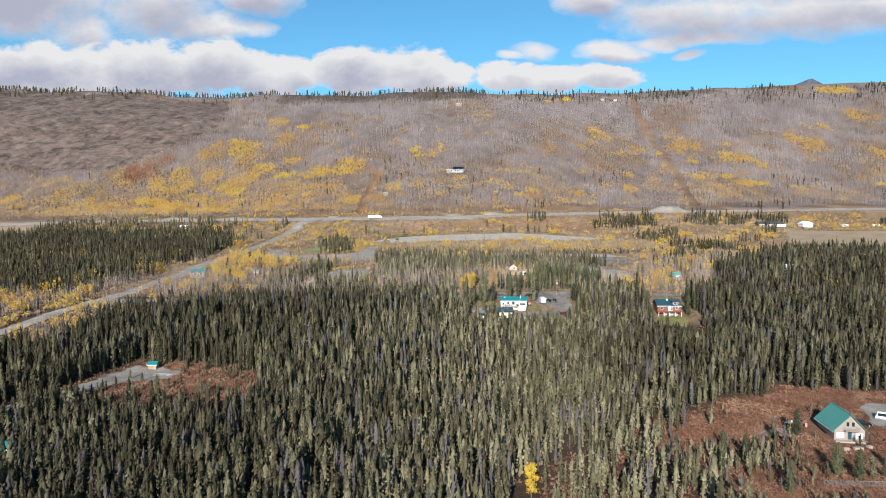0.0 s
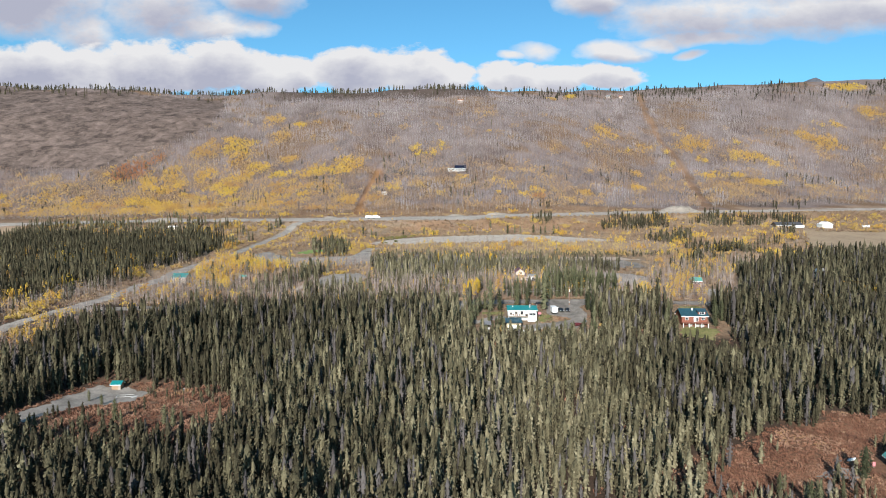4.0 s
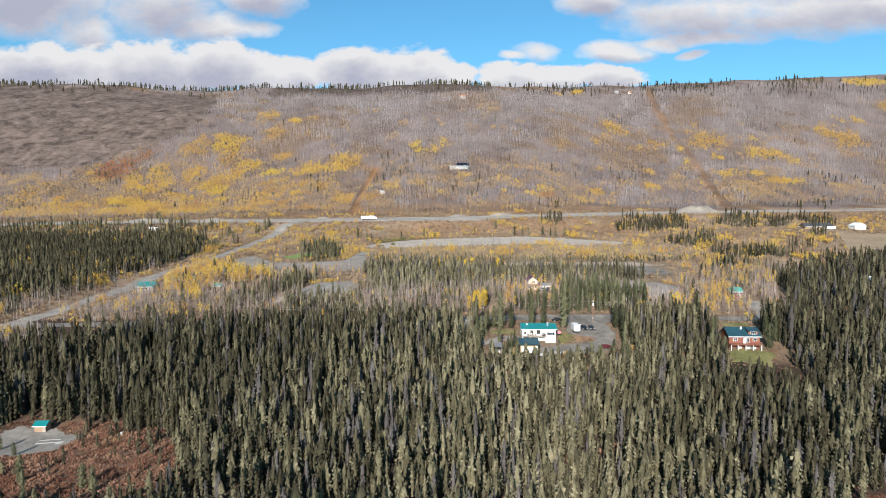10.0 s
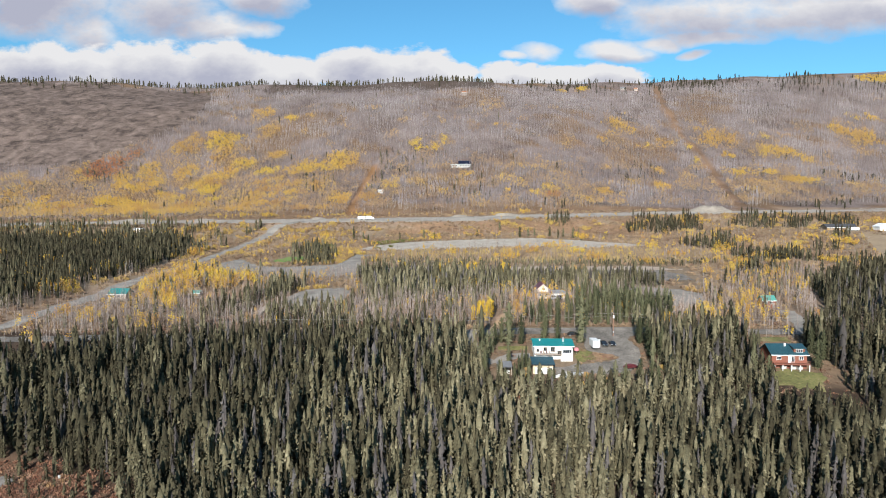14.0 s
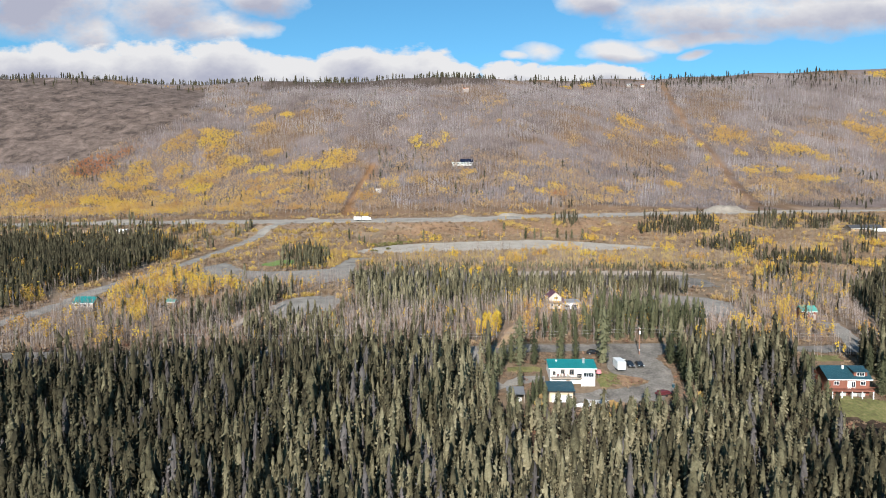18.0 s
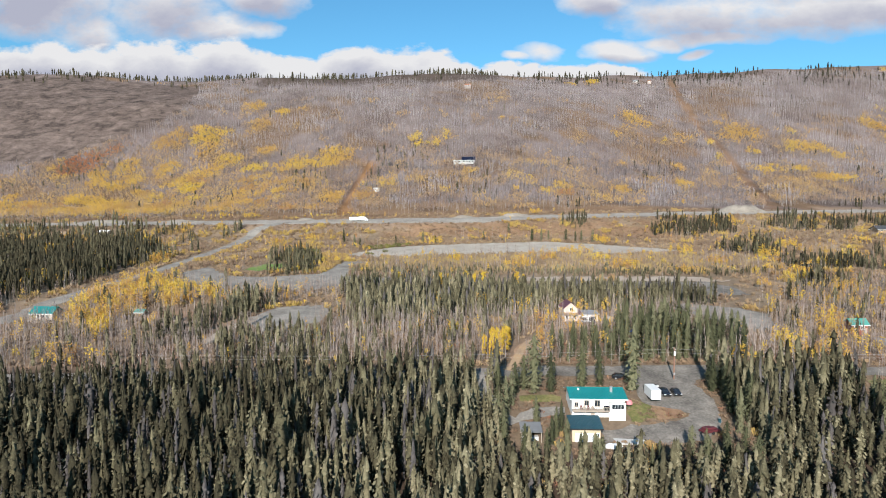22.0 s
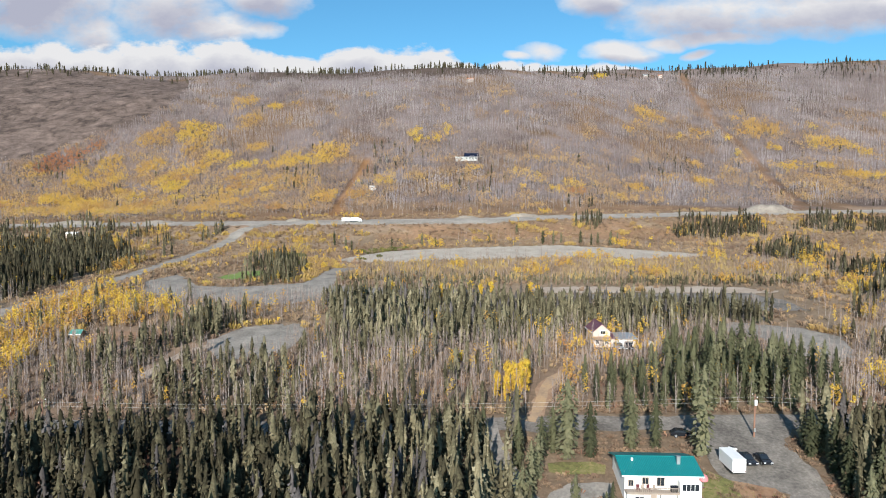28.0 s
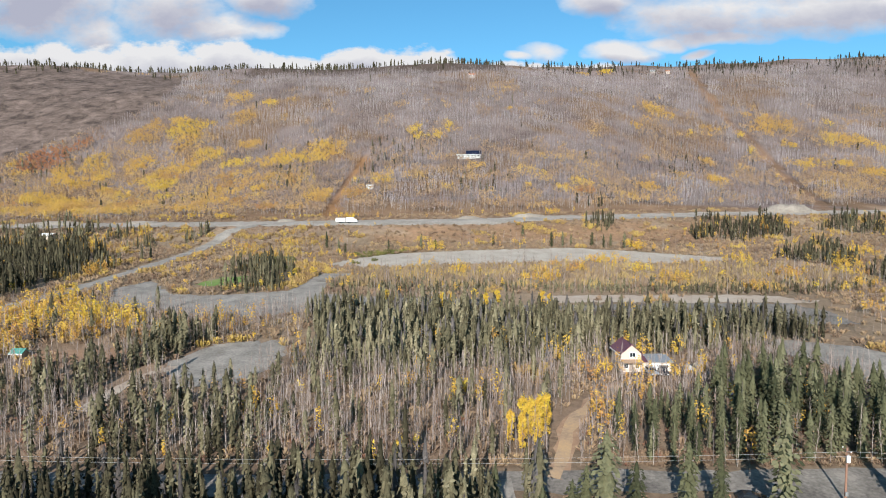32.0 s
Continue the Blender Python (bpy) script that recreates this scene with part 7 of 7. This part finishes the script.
def far_houses():
    r = thing("lodge", (293.0, 617.0, float(land(293, 613))), 3, "long low house with a dark roof, porch shade in its brown walls", "house")
    # brown walls carry the shade of the porch; the front itself is pale
    gable(r, 23.0, 8.0, -1.5, 2.4, 2.2, M["brown_board"], M["dark_roof"], 1.0)
    for k in range(5):
        put_window(r, -9 + 4.4 * k, -4.0, 1.0, 1.8, 1.2)
    v = thing("motorhome", (300.0, 609.0, float(land(300, 609))), 90, "white motorhome parked before the long house", "vehicle")
    part("body", boxes((-1.2, -4.0, 0.5, 1.2, 4.0, 2.7), bevel=0.12), M["white_paint"], v)
    part("windscreen", boxes((-1.0, -4.04, 1.4, 1.0, -3.98, 2.3)), M["dark_glass"], v)
    for y in (-2.8, 2.4):
        for x in (-1.1, 1.1):
            bm = cone(0.42, 0.42, -0.13, 0.13, 12)
            bmesh.ops.rotate(bm, verts=bm.verts, matrix=Matrix.Rotation(math.pi / 2, 3, "Y"))
            bmesh.ops.translate(bm, verts=bm.verts, vec=(x, y, 0.42))
            part("wheel", bm, M["rubber"], v)
    r = thing("barn", (327.5, 618.0, float(land(327, 616))), 6, "white barn with its gable to the valley", "barn")
    gable(r, 8.0, 9.6, -1.5, 3.2, 2.2, M["white_siding"], M["white_paint"], 0.4, along="y")
    part("barn_door", boxes((-1.6, -4.06, -0.2, 1.6, -3.98, 2.4)), M["white_paint"], r)
    for k, (x, y, w) in enumerate(((366, 621, 6), (396, 622, 7))):
        t = thing("site_trailer", (x, y, float(land(x, y))), 3 * k, "white box trailer on the gravel verge", "trailer", "trailers on the verge")
        part("body", boxes((-w / 2, -1.2, 0.5, w / 2, 1.2, 2.6), bevel=0.08), M["white_tarp"], t)
        part("chassis", boxes((-w / 2 + 0.2, -1.0, 0.0, w / 2 - 0.2, 1.0, 0.5)), M["rubber"], t)
        part("window", boxes((-w / 4, -1.23, 1.5, w / 4, -1.19, 2.2)), M["dark_glass"], t)
    small_house((-163.3, 384.0, 5.2), 8.4, 6.4, 2.6, 1.9, M["cream_siding"], M["teal_metal"], "cream house with a bright teal roof and deck", 4)
    small_house((121.6, 367.0, float(land(121.6, 366))), 5.2, 4.2, 3.4, 1.5, M["red_log"], M["pale_teal"], "small red-brown cabin with a faded green roof", 2, False)
    small_house((-127.6, 384.5, float(land(-127.6, 384)) - 0.4), 3.0, 2.6, 1.8, 0.8, M["brown_board"], M["pale_teal"], "tiny shed with a green roof among golden brush", 1, False, "shed", "shed")
    small_house((201.0, 398.0, float(land(201, 398))), 7.0, 5.0, 2.8, 1.4, M["white_siding"], M["white_tarp"], "white house in a gap of the spruce wood", 3, False)
    small_house((-271.0, 606.0, float(land(-271, 606))), 7.0, 4.5, 2.0, 0.7, M["cream_siding"], M["white_tarp"], "low white house above the dark wood", 3, False)
    small_house((-122.5, 161.5, float(land(-122, 161))), 5.0, 3.6, 2.3, 1.0, M["brown_board"], M["teal_metal"], "small shed with a teal roof among spruces", 1, False, "shed", "shed")
    r = thing("house", (-6.5, 819.5, 97.2), 0, "white hillside house with a dark panelled roof", "house")
    gable(r, 13.0, 9.0, -3.0, 1.9, 3.4, M["concrete"], M["solar"], 0.6)
    part("wing", boxes((-15.5, -3.5, -3.0, -6.5, 3.0, 1.6)), M["concrete"], r, "flat-roofed white wing")
    part("wing_roof", boxes((-15.9, -3.9, 1.6, -6.5, 3.4, 1.85)), M["white_tarp"], r)
    part("carport", boxes((6.5, -3.0, 2.0, 11.0, 3.0, 2.2), (10.6, -2.9, -3.0, 10.9, -2.6, 2.0)), M["pink_log"], r)
    for k in range(4):
        put_window(r, -4.6 + 3.0 * k, -4.5, -0.3, 1.6, 1.4)
    for k in range(2):
        put_window(r, -13.3 + 4.0 * k, -3.5, -0.3, 1.8, 1.3)
    small_house((-91.0, 739.5, float(land(-91, 739))), 5.0, 4.0, 2.6, 0.7, M["steel"], M["steel"], "pale blue-grey metal shed on the hillside", 1, False, "shed", "shed")
    small_house((246.0, 1140.0, float(land(246, 1140)) + 0.8), 8.0, 5.0, 2.2, 1.8, M["pink_log"], M["grey_roof"], "pale brown house with a grey roof near the ridge", 3, False)
    small_house((266.0, 1138.0, float(land(266, 1138)) + 0.8), 5.0, 4.0, 2.0, 1.4, M["cream_siding"], M["orange_roof"], "cream cottage on the ridge line", 2, False)
    small_house((-8.4, 1062.0, float(land(-8.4, 1062))), 9.0, 6.0, 3.5, 2.0, M["pink_log"], M["orange_roof"], "brown cottage with a rust roof high on the hill", 2, False)
    t = thing("tarp_shelter", (45.9, 352.9, float(land(45.9, 352.9))), 0, "blue tarpaulin shelter between tall spruces", "shelter")
    part("cover", prism([(-1.2, 1.2), (0, 2.0), (1.2, 1.2), (1.2, 1.26), (0, 2.07), (-1.2, 1.26)], -1.2, 1.2, "y"), M["blue_tarp"], t)
    part("wall", boxes((-1.1, -1.05, -0.2, 1.1, -1.0, 1.2)), M["blue_tarp"], t)
    for x in (-1.1, 1.1):
        part("pole", boxes((x - 0.04, -1.0, -0.2, x + 0.04, -0.92, 1.25)), M["deck_wood"], t)
    z = float(land(-84, 626)) + 0.12
    tr = thing("truck", (-84.5, 626.0, z), 90, "white box truck on the gravel highway", "truck")
    part("box", boxes((-1.25, -1.2, 0.9, 1.25, 3.6, 3.5), bevel=0.06), M["white_paint"], tr)
    part("cab", prism([(-3.4, 0.6), (-3.4, 1.5), (-2.9, 2.6), (-1.25, 2.7), (-1.25, 0.6)], -1.1, 1.1, "x"), M["white_paint"], tr)
    part("windscreen", prism([(-3.3, 1.65), (-2.92, 2.45), (-2.98, 2.47), (-3.36, 1.66)], -0.95, 0.95, "x"), M["dark_glass"], tr)
    tl = thing("box_trailer", (-91.8, 626.0, z), 90, "white box trailer behind the truck", "trailer")
    part("box", boxes((-1.25, -3.0, 0.8, 1.25, 3.0, 3.2), bevel=0.06), M["white_paint"], tl)
    part("drawbar", boxes((-0.1, -4.0, 0.55, 0.1, -3.0, 0.7)), M["rubber"], tl)
    for o, ys in ((tr, (-2.4, 2.2)), (tl, (-0.5, 0.6))):
        for y in ys:
            for x in (-1.05, 1.05):
                bm = cone(0.45, 0.45, -0.13, 0.13, 12)
                bmesh.ops.rotate(bm, verts=bm.verts, matrix=Matrix.Rotation(math.pi / 2, 3, "Y"))
                bmesh.ops.translate(bm, verts=bm.verts, vec=(x, y, 0.45))
                part("wheel", bm, M["rubber"], o)


red_house()
mauve_house()
cabin()
hut_and_frame()
far_houses()


# ---------------------------------------------------------------- heaps of gravel by the highway
def mound(x, y, rx, ry, h, label):
    n = 26
    gx, gy = np.meshgrid(np.linspace(-1, 1, n), np.linspace(-1, 1, n))
    d = np.hypot(gx, gy)
    px_, py_ = x + gx * rx, y + gy * ry
    top = np.clip(1 - d, 0, 1)
    z = land(px_, py_) - 0.4 + h * np.minimum(1.15 * top, 0.45 + 0.4 * top) * (1 + 0.2 * wobble(px_, py_, 3.0)) / 0.85
    v = np.stack([px_, py_, z], -1).reshape(-1, 3)
    i = (np.arange(n - 1)[:, None] * n + np.arange(n - 1)[None, :]).ravel()
    f = np.concatenate([np.stack([i, i + 1, i + n], -1), np.stack([i + 1, i + n + 1, i + n], -1)])
    tagged(new("gravel_mound", tri_mesh("gravel_mound", v, f, [M["heap_gravel"]])), label, "gravel heap", "gravel heaps by the highway")


mound(222, 694, 22, 12, 6.0, "large pale gravel heap at the hill's foot")
mound(-133, 645, 9, 6, 2.2, "grey gravel heap beside the highway")
mound(-10, 646, 10, 5, 2.2, "low gravel heap beside the highway")
mound(30, 650, 14, 5, 2.6, "low gravel heap beside the highway")
mound(-300, 655, 25, 8, 1.8, "long pale gravel bank beside the highway")
mound(-235, 650, 16, 7, 1.8, "long pale gravel bank beside the highway")
